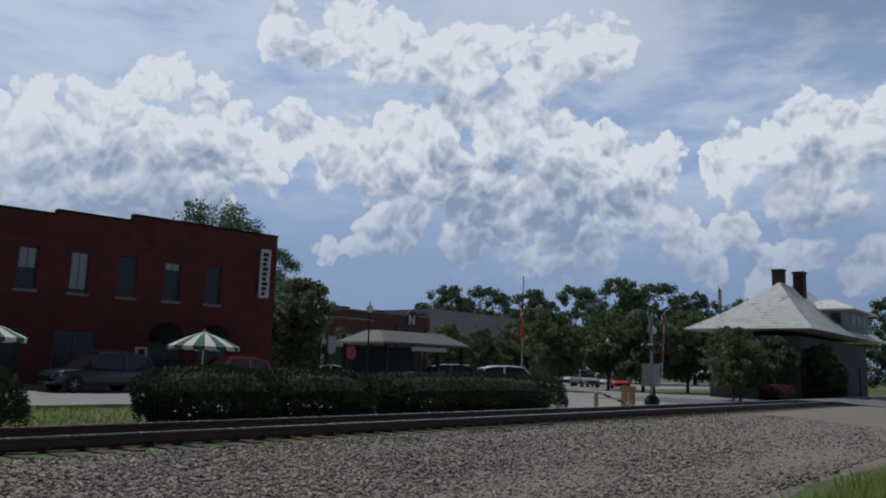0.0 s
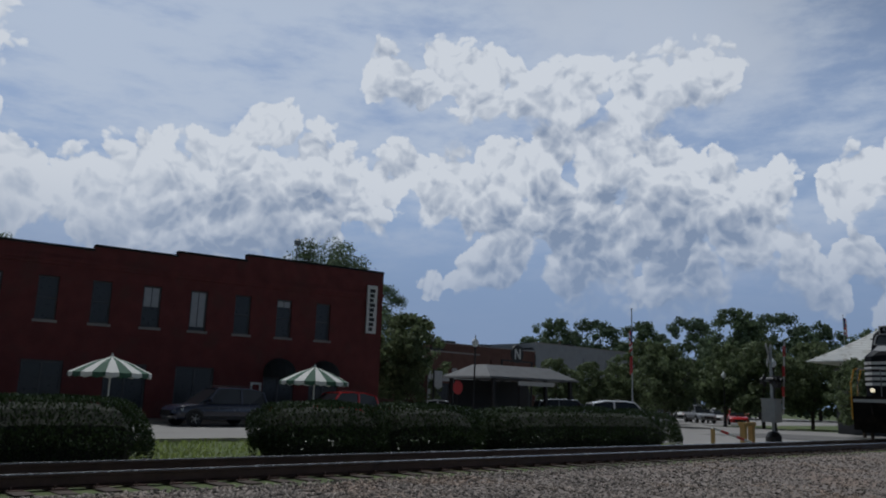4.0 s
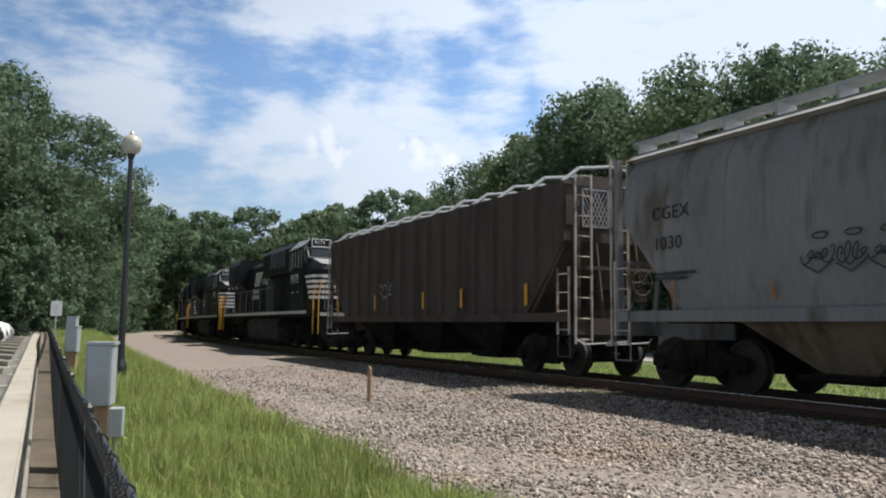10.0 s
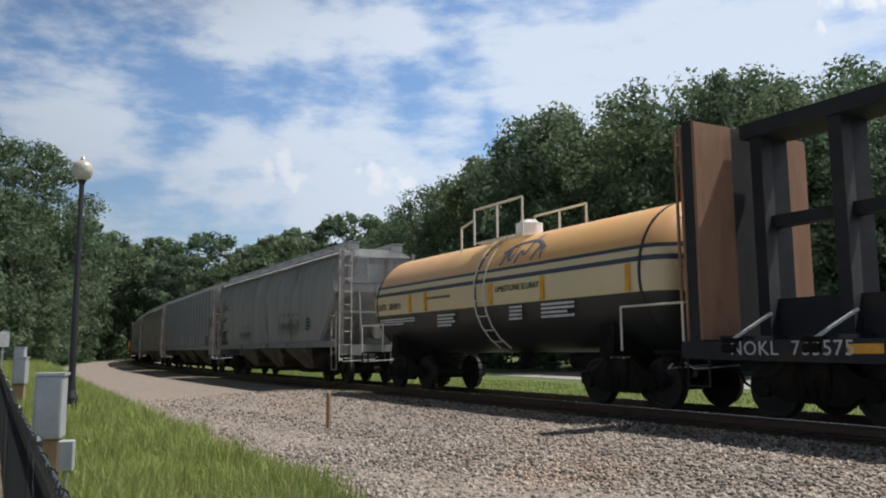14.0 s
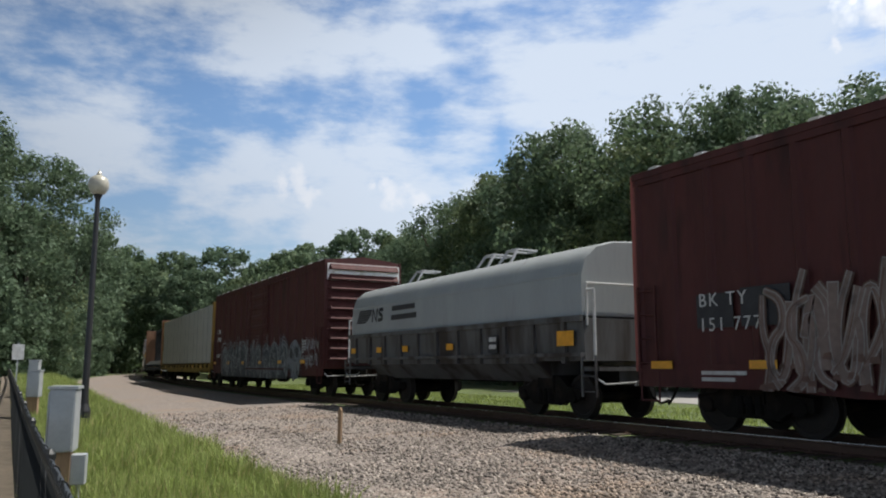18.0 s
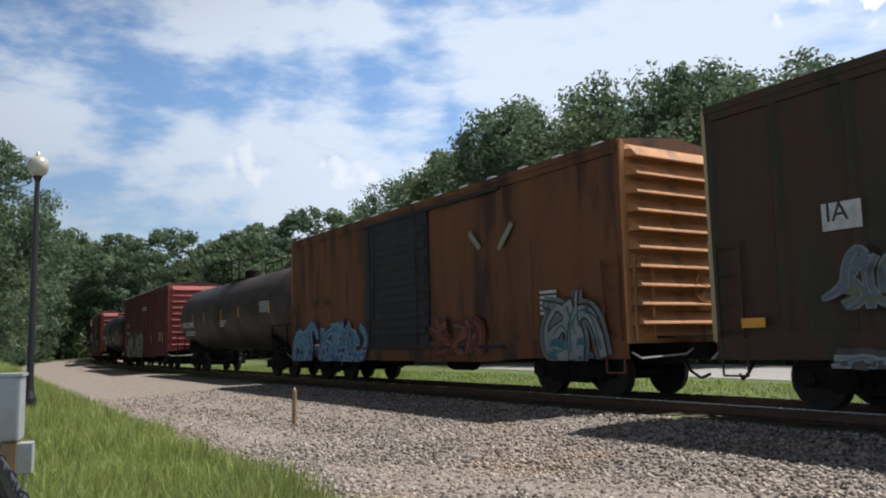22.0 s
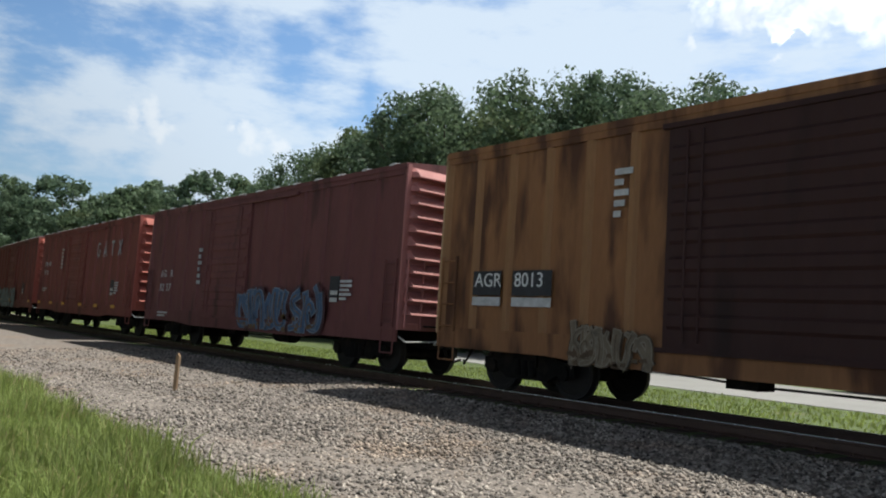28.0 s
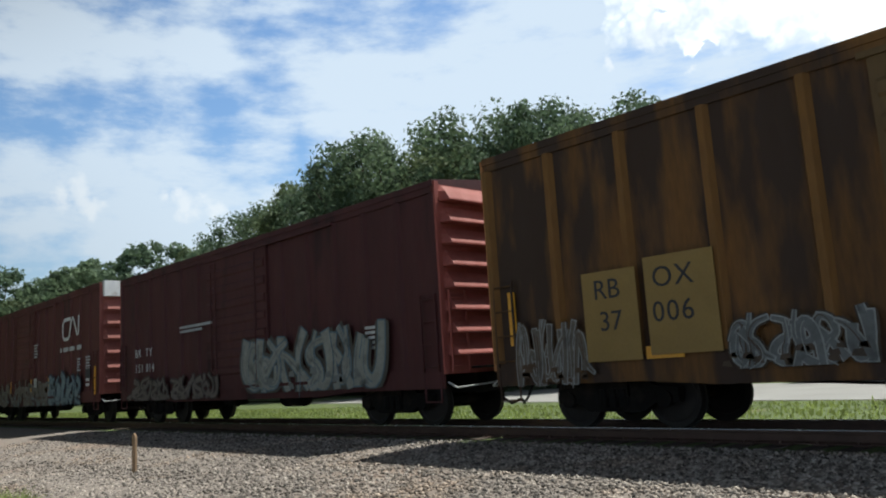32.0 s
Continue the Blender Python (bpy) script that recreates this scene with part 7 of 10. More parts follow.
for k, (az, r, m, kd, lab) in enumerate(((-58.2, 84, P_blackp, "suv", "black sport utility car in the far lot"), (-59.4, 88, P_whitep, "pickup", "white pickup truck in the far lot"), (-60.6, 84, P_silver, "suv", "silver sport utility car in the far lot"), (-61.8, 88, P_whitep, "sedan", "white sedan in the far lot"),
                                         (-62.9, 82, P_redp, "sedan", "red sedan in the far lot"), (-56.9, 90, P_greyp, "sedan", "grey sedan in the far lot"))):
    parked_car(lab, m, pose(*spot(az, r), 0.0, 0, 0, 200 + 15 * (k % 3)), kd)

# ---- hedges and bushes ----

def leafy(name, color, through=0.42, gloss=0.65):
    """Leaf material: an upper side and some light through the blade."""
    m = mat(name, color, gloss, var=0.3, scale=0.35, island=0.35)
    n, l = m.node_tree.nodes, m.node_tree.links
    b, out = n["Principled BSDF"], n["Material Output"]
    tr, mx = n.new("ShaderNodeBsdfTranslucent"), n.new("ShaderNodeMixShader")
    l.new(b.inputs["Base Color"].links[0].from_socket, tr.inputs["Color"])
    b.inputs["Specular IOR Level"].default_value = 0.25
    mx.inputs[0].default_value = through
    l.new(b.outputs[0], mx.inputs[1])
    l.new(tr.outputs[0], mx.inputs[2])
    l.new(mx.outputs[0], out.inputs["Surface"])
    return m


def quads(name, p, d, size, seed):
    """Small four-sided leaves at points p that face about along d, as one mesh."""
    rs = np.random.RandomState(seed)
    n = len(p)
    u = rs.normal(size=(n, 3))
    u -= d * (u * d).sum(1)[:, None] * 0.6
    u /= np.linalg.norm(u, axis=1)[:, None]
    w = np.cross(u, d + rs.normal(size=(n, 3)) * 0.5)
    w /= np.linalg.norm(w, axis=1)[:, None]
    s = size * (0.6 + 0.8 * rs.rand(n, 1))
    quad = np.stack([p - u * s, p + w * s * 0.55, p + u * s, p - w * s * 0.55], 1).reshape(-1, 3)
    me = bpy.data.meshes.new(name)
    me.vertices.add(4 * n)
    me.vertices.foreach_set("co", quad.ravel())
    me.loops.add(4 * n)
    me.loops.foreach_set("vertex_index", np.arange(4 * n))
    me.polygons.add(n)
    me.polygons.foreach_set("loop_start", np.arange(0, 4 * n, 4))
    me.update(calc_edges=True)
    return me


M_hedge = leafy("hedge_leaf", (0.04, 0.065, 0.022), 0.12, 0.38)
M_redbush = leafy("reddish_shrub_leaf", (0.16, 0.07, 0.05), 0.25)


def hedge(x0, x1, y, depth, height, seed, material, label, n=9000, size=0.035, name="hedge", lumps=1):
    e = thing(name, label, "hedge" if name == "hedge" else "bush", at=pose((x0 + x1) / 2, y, 0.0))
    rs = np.random.RandomState(seed)
    d = rs.normal(size=(n, 3))
    d[:, 2] = np.abs(d[:, 2]) * 0.9 - 0.25
    d /= np.linalg.norm(d, axis=1)[:, None]
    k = 4.0
    s = (np.abs(d) ** k).sum(1) ** (-1 / k)
    half = np.array([(x1 - x0) / 2, depth / 2, height * 0.62])
    p = d * s[:, None] * half
    wob = np.array([noise.noise((float(a[0]) * 0.9 + seed, float(a[1]) * 0.9, float(a[2]) * 1.3)) for a in p])
    if lumps > 1:
        wob += 0.9 * np.abs(np.sin((p[:, 0] / (x1 - x0) + 0.5) * math.pi * lumps)) - 0.6
    p = p * (1 + 0.10 * wob[:, None]) * (0.93 + 0.09 * rs.rand(n, 1))
    p[:, 2] += height * 0.38
    me = quads("leaves", p, d, size, seed)
    me.materials.append(material)
    o = new("leaves", me)
    o.parent = e
    # Dark solid core puts the hedge's inner shade into colour.
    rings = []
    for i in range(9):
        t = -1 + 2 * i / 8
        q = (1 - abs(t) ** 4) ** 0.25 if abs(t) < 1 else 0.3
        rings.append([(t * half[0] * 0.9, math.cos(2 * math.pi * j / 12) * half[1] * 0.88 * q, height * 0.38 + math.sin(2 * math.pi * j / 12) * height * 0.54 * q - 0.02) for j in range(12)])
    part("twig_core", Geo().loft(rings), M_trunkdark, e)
    return e


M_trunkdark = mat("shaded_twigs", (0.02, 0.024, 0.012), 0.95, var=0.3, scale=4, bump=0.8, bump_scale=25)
for x0, x1, s, n, l in ((-4.6, -1.2, 1, 8000, 1), (-0.9, 2.5, 9, 9000, 1), (3.2, 6.5, 2, 10000, 1), (9.1, 12.4, 3, 10000, 1), (12.1, 15.6, 4, 10000, 1), (15.3, 25.4, 5, 22000, 3)):
    hedge(x0, x1, 15.6, 1.9, 1.42, s, M_hedge, "clipped dark green evergreen hedge beyond the rails", n, lumps=l)


# ---- street furniture ----
def lamp_post(x, y, z0, height, globe=0.42):
    e = thing("street_lamp", "black iron lamp post with a white globe", "street lamp", "lamp posts in town", at=pose(x, y, z0))
    part("pole", Geo().turned([(0, 0.16), (0.12, 0.16), (0.3, 0.11), (0.6, 0.075), (0.75, 0.085), (0.8, 0.055), (height - globe - 0.25, 0.042), (height - globe - 0.12, 0.07), (height - globe - 0.06, 0.1)], "z", n=14), M_iron, e)
    zc = height - globe
    part("globe", Geo().turned([(zc - 0.06, 0.08), (zc, 0.13), (zc + 0.1, 0.19), (zc + 0.22, 0.2), (zc + 0.32, 0.15), (zc + 0.4, 0.06), (zc + globe, 0.02)], "z", n=18), M_globe, e, "white acorn globe", smooth=True)
    part("finial", Geo().turned([(zc + globe, 0.03), (zc + globe + 0.05, 0.035), (zc + globe + 0.12, 0.008)], "z", n=8), M_iron, e)
    return e


lamp_post(*spot(-45.2, 45), 0.02, 5.0, 0.5)
lamp_post(*spot(-41.5, 60), 0.0, 4.7, 0.5)
lamp_post(*spot(-62.2, 70), 0.0, 4.5, 0.5)
lamp_post(*spot(-65.3, 52), 0.0, 4.6, 0.5)


# The globe's shade is put into a greyer glass colour.
M_shaded_globe = mat("shaded_globe_glass", (0.42, 0.40, 0.33), 0.3, var=0.2, scale=6)


def round_lamp(x, y, z0, top):
    e = thing("path_lamp", "slim dark lamp post with a grey-toned glass acorn globe", "street lamp", at=pose(x, y, z0))
    h = top - z0
    part("pole", Geo().turned([(-0.3, 0.13), (0.1, 0.13), (0.25, 0.085), (0.5, 0.07), (h - 0.55, 0.05), (h - 0.45, 0.09), (h - 0.40, 0.1)], "z", n=14), M_iron, e)
    part("globe", Geo().turned([(h - 0.44, 0.09), (h - 0.40, 0.15), (h - 0.30, 0.2), (h - 0.18, 0.21), (h - 0.09, 0.175), (h - 0.04, 0.1), (h - 0.02, 0.05)], "z", n=20), M_shaded_globe, e, "glass globe, darkened for shade", smooth=True)
    part("finial", Geo().turned([(h - 0.03, 0.06), (h + 0.02, 0.05), (h + 0.05, 0.03), (h + 0.1, 0.008)], "z", n=10), M_shaded_globe, e)
    return e


round_lamp(-18.0, 1.5, 0.6, 5.65)

x, y = spot(-44.0, 43)
e = thing("stop_sign", "octagonal stop sign on a dark post, seen from behind", "sign", at=pose(x, y, 0.0))
part("post", Geo().box(-0.03, 0.03, -0.03, 0.03, 0, 2.5), M_iron, e)
oct_ = [(0.38 * math.cos(math.pi * (i + 0.5) / 4), 2.15 + 0.38 * math.sin(math.pi * (i + 0.5) / 4)) for i in range(8)]
part("plate", Geo().prism_y(oct_, -0.05, -0.04), M_red, e)
x, y = spot(-42.3, 52)
e = thing("banner_sign", "small pale banner sign on a post", "sign", at=pose(x, y, 0))
part("post", Geo().box(-0.04, 0.04, -0.04, 0.04, 0, 3.4), M_iron, e)
part("banner", Geo().prism_y([(0.06, 3.3), (0.06, 2.3), (0.4, 2.1), (0.75, 2.3), (0.75, 3.3)], -0.02, 0.02), M_dimwhite, e)


def flag(parent, x, z, w, h, kind):
    """A drooping flag in rigid pleats."""
    cols = 5
    for i in range(cols):
        a, b2 = i / cols, (i + 1) / cols
        for j in range(7):
            mt = (M_red, M_cream)[j % 2] if kind == "striped" else M_red
            if kind == "striped" and i < 2 and j < 4:
                mt = M_blue
            z0, z1 = z - h * (j + 1) / 7, z - h * j / 7
            q = lambda t: (x + w * t, 0.06 * math.sin(t * 9), -0.35 * w * t)
            p0, p1 = q(a), q(b2)
            g = Geo().add([(p0[0], p0[1], z0 + p0[2]), (p1[0], p1[1], z0 + p1[2]), (p1[0], p1[1], z1 + p1[2]), (p0[0], p0[1], z1 + p0[2]),
                           (p0[0], p0[1] + 0.006, z0 + p0[2]), (p1[0], p1[1] + 0.006, z0 + p1[2]), (p1[0], p1[1] + 0.006, z1 + p1[2]), (p0[0], p0[1] + 0.006, z1 + p0[2])], [(0, 1, 2, 3), (7, 6, 5, 4), (0, 4, 5, 1), (3, 2, 6, 7), (0, 3, 7, 4), (1, 5, 6, 2)])
            part("stripe", g, mt, parent)


for az, r, top, lab, flags in ((-56.2, 45, 6.7, "tall pole with two drooping flags", ((0.04, 5.6, 0.55, 1.1, "striped"), (0.04, 4.2, 0.5, 0.9, "plain"))), (-69.6, 85, 10.6, "flagpole with a striped flag behind the trees", ((0.04, 10.5, 0.9, 1.6, "striped"),))):
    x, y = spot(az, r)
    e = thing("flagpole", lab, "flagpole", at=pose(x, y, 0, 0, 0, 200 if az > -60 else 0))
    part("pole", Geo().cyl((0, 0, 0), (0, 0, top), 0.05, 10, 0.03), M_galv, e)
    part("finial", Geo().turned([(top, 0.02), (top + 0.06, 0.06), (top + 0.12, 0.02)], "z", n=8), M_galv, e)
    for f in flags:
        c = part("flag", Geo().cyl((0, 0, f[1]), (0.05, 0, f[1]), 0.01, 5), M_iron, e)
        flag(c, *f)


def utility_pole(x, y, h, label="weathered wooden utility pole with a crossarm"):
    e = thing("utility_pole", label, "utility pole", at=pose(x, y, 0, 0, 0, 20))
    part("pole", Geo().cyl((0, 0, 0), (0, 0, h), 0.16, 10, 0.11), M_woodp, e)
    part("crossarm", Geo().box(-1.1, 1.1, -0.18, -0.1, h - 0.7, h - 0.56), M_woodp, e)
    for k in (-1.0, -0.5, 0.5, 1.0):
        part("insulator", Geo().turned([(h - 0.56, 0.03), (h - 0.5, 0.06), (h - 0.42, 0.05), (h - 0.38, 0.02)], "z", (k, -0.14, 0), 8), M_galv, e)
    part("transformer", Geo().turned([(h - 2.4, 0.2), (h - 2.35, 0.25), (h - 1.5, 0.25), (h - 1.4, 0.18)], "z", (0.0, -0.42, 0), 14), M_galv, e)


utility_pole(*spot(-41.9, 95), 10.4)
utility_pole(*spot(-51.2, 130), 11.2)

# pavilion with a dark metal roof
x, y = spot(-47.8, 48)
e = thing("pavilion", "open dark pavilion with a low grey metal roof", "pavilion", at=pose(x, y, 0, 0, 0, -6))
roofp = [[(-3.5, -2.2, 2.75), (3.5, -2.2, 2.75), (3.5, 2.2, 2.75), (-3.5, 2.2, 2.75)], [(-3.45, -2.15, 2.86), (3.45, -2.15, 2.86), (3.45, 2.15, 2.86), (-3.45, 2.15, 2.86)], [(-2.5, -0.6, 3.55), (2.5, -0.6, 3.55), (2.5, 0.6, 3.55), (-2.5, 0.6, 3.55)]]
part("roof", Geo().loft(roofp), M_canvas2, e, "dull grey metal roof")
for k in (-3.0, -1.0, 1.0, 3.0):
    for j in (-1.9, 1.9):
        part("post", lambda: Geo().box(-0.09, 0.09, -0.09, 0.09, 0, 2.75), M_iron, e, key="pav_post", at=pose(k, j, 0))
part("back_wall", Geo().box(-2.9, 2.9, 1.7, 1.8, 0, 2.7), M_iron, e)
part("counter", Geo().box(-2.8, 2.8, -1.7, -1.3, 0, 1.05), M_iron, e)
part("sign_board", Geo().box(-1.2, 1.6, -2.0, -1.95, 2.42, 2.66), M_dimwhite, e)
e = thing("round_sign", "round dark sign with one pale letter on a rail", "sign", at=pose(*spot(-48.2, 56), 0))
part("post", Geo().box(-1.6, -1.5, -0.05, 0.05, 0, 4.2).box(1.5, 1.6, -0.05, 0.05, 0, 4.2).box(-1.6, 1.6, -0.04, 0.04, 4.2, 4.3), M_iron, e)
part("disc", Geo().turned([(-0.05, 0.62), (0.05, 0.62)], "y", (0, 0, 4.75), 24), M_iron, e)
part("emblem", Geo().prism_y([(-0.3, 4.4), (-0.3, 5.1), (-0.18, 5.1), (0.18, 4.62), (0.18, 5.1), (0.3, 5.1), (0.3, 4.4), (0.18, 4.4), (-0.18, 4.88), (-0.18, 4.4)], -0.075, -0.052), M_cream, e)

# low shops in the distance
def far_shop(x0, x1, y, h, material, label, bays, pier):
    b = thing("shop_building", label, "building", "far shops")
    w = (x1 - x0) / bays
    holes = [(x0 + w * k + w * 0.14, x0 + w * k + w * 0.86, 0.3, 3.0) for k in range(bays)]
    part("wall", pierced((x0, x1), -0.2, holes, y, y + 0.4, [(x0, h)]), material, b)
    part("roof", Geo().box(x0, x1, y + 0.4, y + 20, h - 0.8, h - 0.6), M_canvas, b)
    part("side_wall", Geo().box(x0, x0 + 0.4, y + 0.4, y + 20, -0.2, h), material, b)
    part("coping", Geo().box(x0 - 0.05, x1 + 0.05, y - 0.06, y + 0.46, h + 0.002, h + 0.14), M_sill, b)
    for a, c, z0, z1 in holes:
        part("shopfront", Geo().box(a, c, y + 0.15, y + 0.2, z0, z1), M_pane, b)
        part("fascia", Geo().box(a, c, y - 0.05, y - 0.002, 3.2, 3.9), M_dimwhite if pier else M_sill, b)
    for k in range(bays + 1):
        x = x0 + w * k
        part("pier", Geo().box(max(x0, x - 0.3), min(x1, x + 0.3), y - 0.14, y - 0.004, 0, h - 1.5), M_dimwhite if pier else material, b)
    for k in range(2):
        xx = x0 + (x1 - x0) * (0.3 + 0.4 * k)
        part("roof_unit", Geo().box(xx - 0.7, xx + 0.7, y + 4, y + 5.4, h - 0.6, h + 0.75), M_iron, b)


far_shop(52, 59, 58, 6.0, M_brick2, "brown brick shop with pale piers", 2, True)
far_shop(63.5, 79.5, 68, 7.8, M_brick2, "low brown brick shop row with roof units", 4, False)
far_shop(79.6, 121, 68, 9.0, M_stucco, "long grey plastered shop row", 8, False)
g = Geo().box(27, 140, 35.5, 67.9, -0.2, 0.0)
solid("far_lot", g, M_street, "pale asphalt street and lot before the far shops", "parking lot", kind="structure")

# ---- crossing ----
e = thing("crossing_signal", "railway crossing mast with lamps and raised gate", "crossing signal", at=pose(35.0, 16.2, 0.04, 0, 0, 8))
part("foundation", Geo().turned([(0, 0.34), (0.35, 0.34), (0.55, 0.22), (0.6, 0.1)], "z", n=14), M_iron, e)
part("mast", Geo().cyl((0, 0, 0.3), (0, 0, 4.3), 0.06, 12), M_galv, e)
part("gate_mechanism", Geo().box(-0.62, 0.34, -0.28, 0.28, 0.98, 1.95).box(-0.66, 0.38, -0.32, 0.32, 1.95, 2.0), M_galv, e, "grey gate mechanism case")
arm = part("gate_arm", Geo().loft([[(0.3, -0.36, 1.3), (0.42, -0.36, 1.3), (0.42, -0.31, 1.3), (0.3, -0.31, 1.3)], [(0.95, -0.36, 4.6), (1.05, -0.36, 4.6), (1.05, -0.31, 4.6), (0.95, -0.31, 4.6)]]), M_dimwhite, e)
for k in range(3):
    z = 2.1 + k * 0.9
    x0 = 0.3 + (z - 1.3) / 3.3 * 0.65
    part("red_band", Geo().box(x0 - 0.03, x0 + 0.15, -0.375, -0.3, z, z + 0.45), M_red, arm)
for a in (-38, 38):
    c, s = math.cos(radians(90 + a)), math.sin(radians(90 + a))
    g = Geo().prism_y([(c * 0.6 - s * 0.1, 3.9 + s * 0.6 + c * 0.1), (c * 0.6 + s * 0.1, 3.9 + s * 0.6 - c * 0.1), (-c * 0.6 + s * 0.1, 3.9 - s * 0.6 - c * 0.1), (-c * 0.6 - s * 0.1, 3.9 - s * 0.6 + c * 0.1)], 0.06 + 0.015 * (a > 0), 0.072 + 0.015 * (a > 0))
    part("crossbuck", g, M_dimwhite, e)
part("lamp_arm", Geo().cyl((-0.95, 0, 2.75), (0.95, 0, 2.75), 0.03, 8), M_galv, e)
for k in (-0.8, -0.38, 0.38, 0.8):
    q = part("signal_lamp", Geo().turned([(-0.02, 0.28), (0.0, 0.28), (0.01, 0.15), (0.16, 0.13)], "y", (k, 0.06 if abs(k) > 0.5 else -0.2, 2.75), 16), M_iron, e)
    part("hood", Geo().loft([[(k + 0.15 * math.cos(math.pi * i / 8), -0.05, 2.75 + 0.15 * math.sin(math.pi * i / 8)) for i in range(9)], [(k + 0.16 * math.cos(math.pi * i / 8), -0.35, 2.75 + 0.16 * math.sin(math.pi * i / 8)) for i in range(9)]], caps=False, closed=False), M_iron, q)
part("counterweight", Geo().box(-0.5, -0.1, 0.36, 0.46, 1.1, 1.4), M_iron, e)
e = thing("timber_barrier", "low yellow timber barrier of two posts and a beam", "barrier", at=pose(33.4, 16.6, 0.03, 0, 0, 4))
M_ochre = mat("ochre_timber_paint", (0.5, 0.33, 0.12), 0.8, var=0.2, scale=3)
for x in (-0.42, 0.42):
    part("post", Geo().box(x - 0.11, x + 0.11, -0.11, 0.11, 0, 0.82), M_ochre, e)
part("beam", Geo().box(-0.66, 0.66, -0.12, 0.12, 0.822, 0.97), M_ochre, e)
e = thing("striped_pole", "red and white pole leaning on the ground", "pole", at=pose(31.4, 15.9, 0.05))
for k in range(6):
    a, b2 = k / 6, (k + 1) / 6
    part("band", Geo().cyl((-1.15 + 2.1 * a, 0.6 - 0.9 * a, 0.72 - 0.66 * a), (-1.15 + 2.1 * b2, 0.6 - 0.9 * b2, 0.72 - 0.66 * b2), 0.05, 10), (M_cream, M_red)[k % 2], e)
part("rest", Geo().box(-1.2, -1.1, 0.52, 0.66, -0.05, 0.67), M_ochre, e)

# ---- depot ----
M_trunkdark2 = mat("sooty_brick", (0.06, 0.04, 0.036), 0.9, var=0.3, scale=3, bump=0.3)
d = thing("railway_depot", "old railway depot with a white hipped metal roof", "building")
X0, X1, Y0, Y1 = 59.5, 80.0, 16.4, 22.9
part("wall", pierced((X0, X1), 0, [(62, 63.2, 0.8, 2.6), (66, 67.4, 0.05, 2.6), (71, 72.2, 0.8, 2.6), (76, 77.4, 0.05, 2.6)], Y0, Y0 + 0.25, [(X0, 4.6)]), M_clap, d)
part("wall", Geo().box(X0, X0 + 0.25, Y0 + 0.25, Y1, 0, 4.6), M_clap, d)
part("wall", Geo().box(X1 - 0.25, X1, Y0 + 0.25, Y1, 0, 4.6), M_clap, d)
part("wall", Geo().box(X0 + 0.25, X1 - 0.25, Y1 - 0.25, Y1, 0, 4.6), M_clap, d)
for a, c, z in ((62, 63.2, 0.8), (66, 67.4, 0.05), (71, 72.2, 0.8), (76, 77.4, 0.05)):
    part("door" if z < 0.5 else "window", Geo().box(a, c, Y0 + 0.1, Y0 + 0.15, z, 2.6), M_pane if z > 0.5 else M_iron, d)
# roof in stepped courses with a flare at the eave
cx0, cx1, cyc = 66.0, 74.0, 19.6
n = 26
for k in range(n):
    def ring(t, lift):
        h = 5.0 + 4.2 * (0.75 * t + 0.25 * t * t)
        ex, ey = 1.0 - t, 1.0 - t
        return [(cx0 - 8.2 * ex, cyc - 4.6 * ey, h + lift), (cx1 + 8.2 * ex, cyc - 4.6 * ey, h + lift), (cx1 + 8.2 * ex, cyc + 4.6 * ey, h + lift), (cx0 - 8.2 * ex, cyc + 4.6 * ey, h + lift)]
    t0, t1 = k / n, min(0.995, (k + 1) / n)
    part("roof_course", Geo().loft([ring(t0, -0.03), ring(t0, 0.05), ring(t1, 0.0), ring(t1, -0.06)]), M_roofw, d)
for k, (x, y) in enumerate(((67.2, 20.0), (69.4, 19.0))):
    c = part("chimney", Geo().box(x - 0.42, x + 0.42, y - 0.42, y + 0.42, 7.5, 10.2), M_trunkdark2, d, "dark brick chimney")
    part("cap", Geo().box(x - 0.48, x + 0.48, y - 0.48, y + 0.48, 10.2, 10.36), M_trunkdark2, c)
dm = part("dormer", Geo().box(70.5, 77.5, 15.6, 19.4, 5.6, 7.2), M_stucco, d, "boxy grey dormer")
part("dormer_roof", Geo().loft([[(69.9, 15.0, 7.2), (78.1, 15.0, 7.2), (78.1, 20.0, 7.2), (69.9, 20.0, 7.2)], [(69.9, 15.0, 7.32), (78.1, 15.0, 7.32), (78.1, 20.0, 7.32), (69.9, 20.0, 7.32)], [(71.8, 17.1, 8.2), (76.2, 17.1, 8.2), (76.2, 17.9, 8.2), (71.8, 17.9, 8.2)]]), M_roofw, dm)
for x in (70.46,):
    for y in (16.2, 17.6):
        part("dormer_window", Geo().box(x, x + 0.035, y, y + 0.8, 6.1, 7.0), M_pane, dm)
for x in (71.3, 73.2, 75.1):
    part("dormer_window", Geo().box(x, x + 0.9, 15.56, 15.596, 6.1, 7.0), M_pane, dm)
hedge(60.0, 64.5, 15.2, 1.6, 2.3, 31, M_hedge, "dark clipped bush in front of the depot", 7000, 0.06, "bush")
hedge(51.6, 55.4, 16.2, 1.6, 1.15, 32, M_redbush, "low reddish flowering shrub beside the crossing road", 5000, 0.05, "bush")

# ---- fence along the lot ----
FENCE_Y = 0.25
top = lambda x: 1.08 + 0.010 * max(0.0, -x - 8)
e = thing("chain_link_fence", "black vinyl chain-link fence beside the parking lot", "fence")
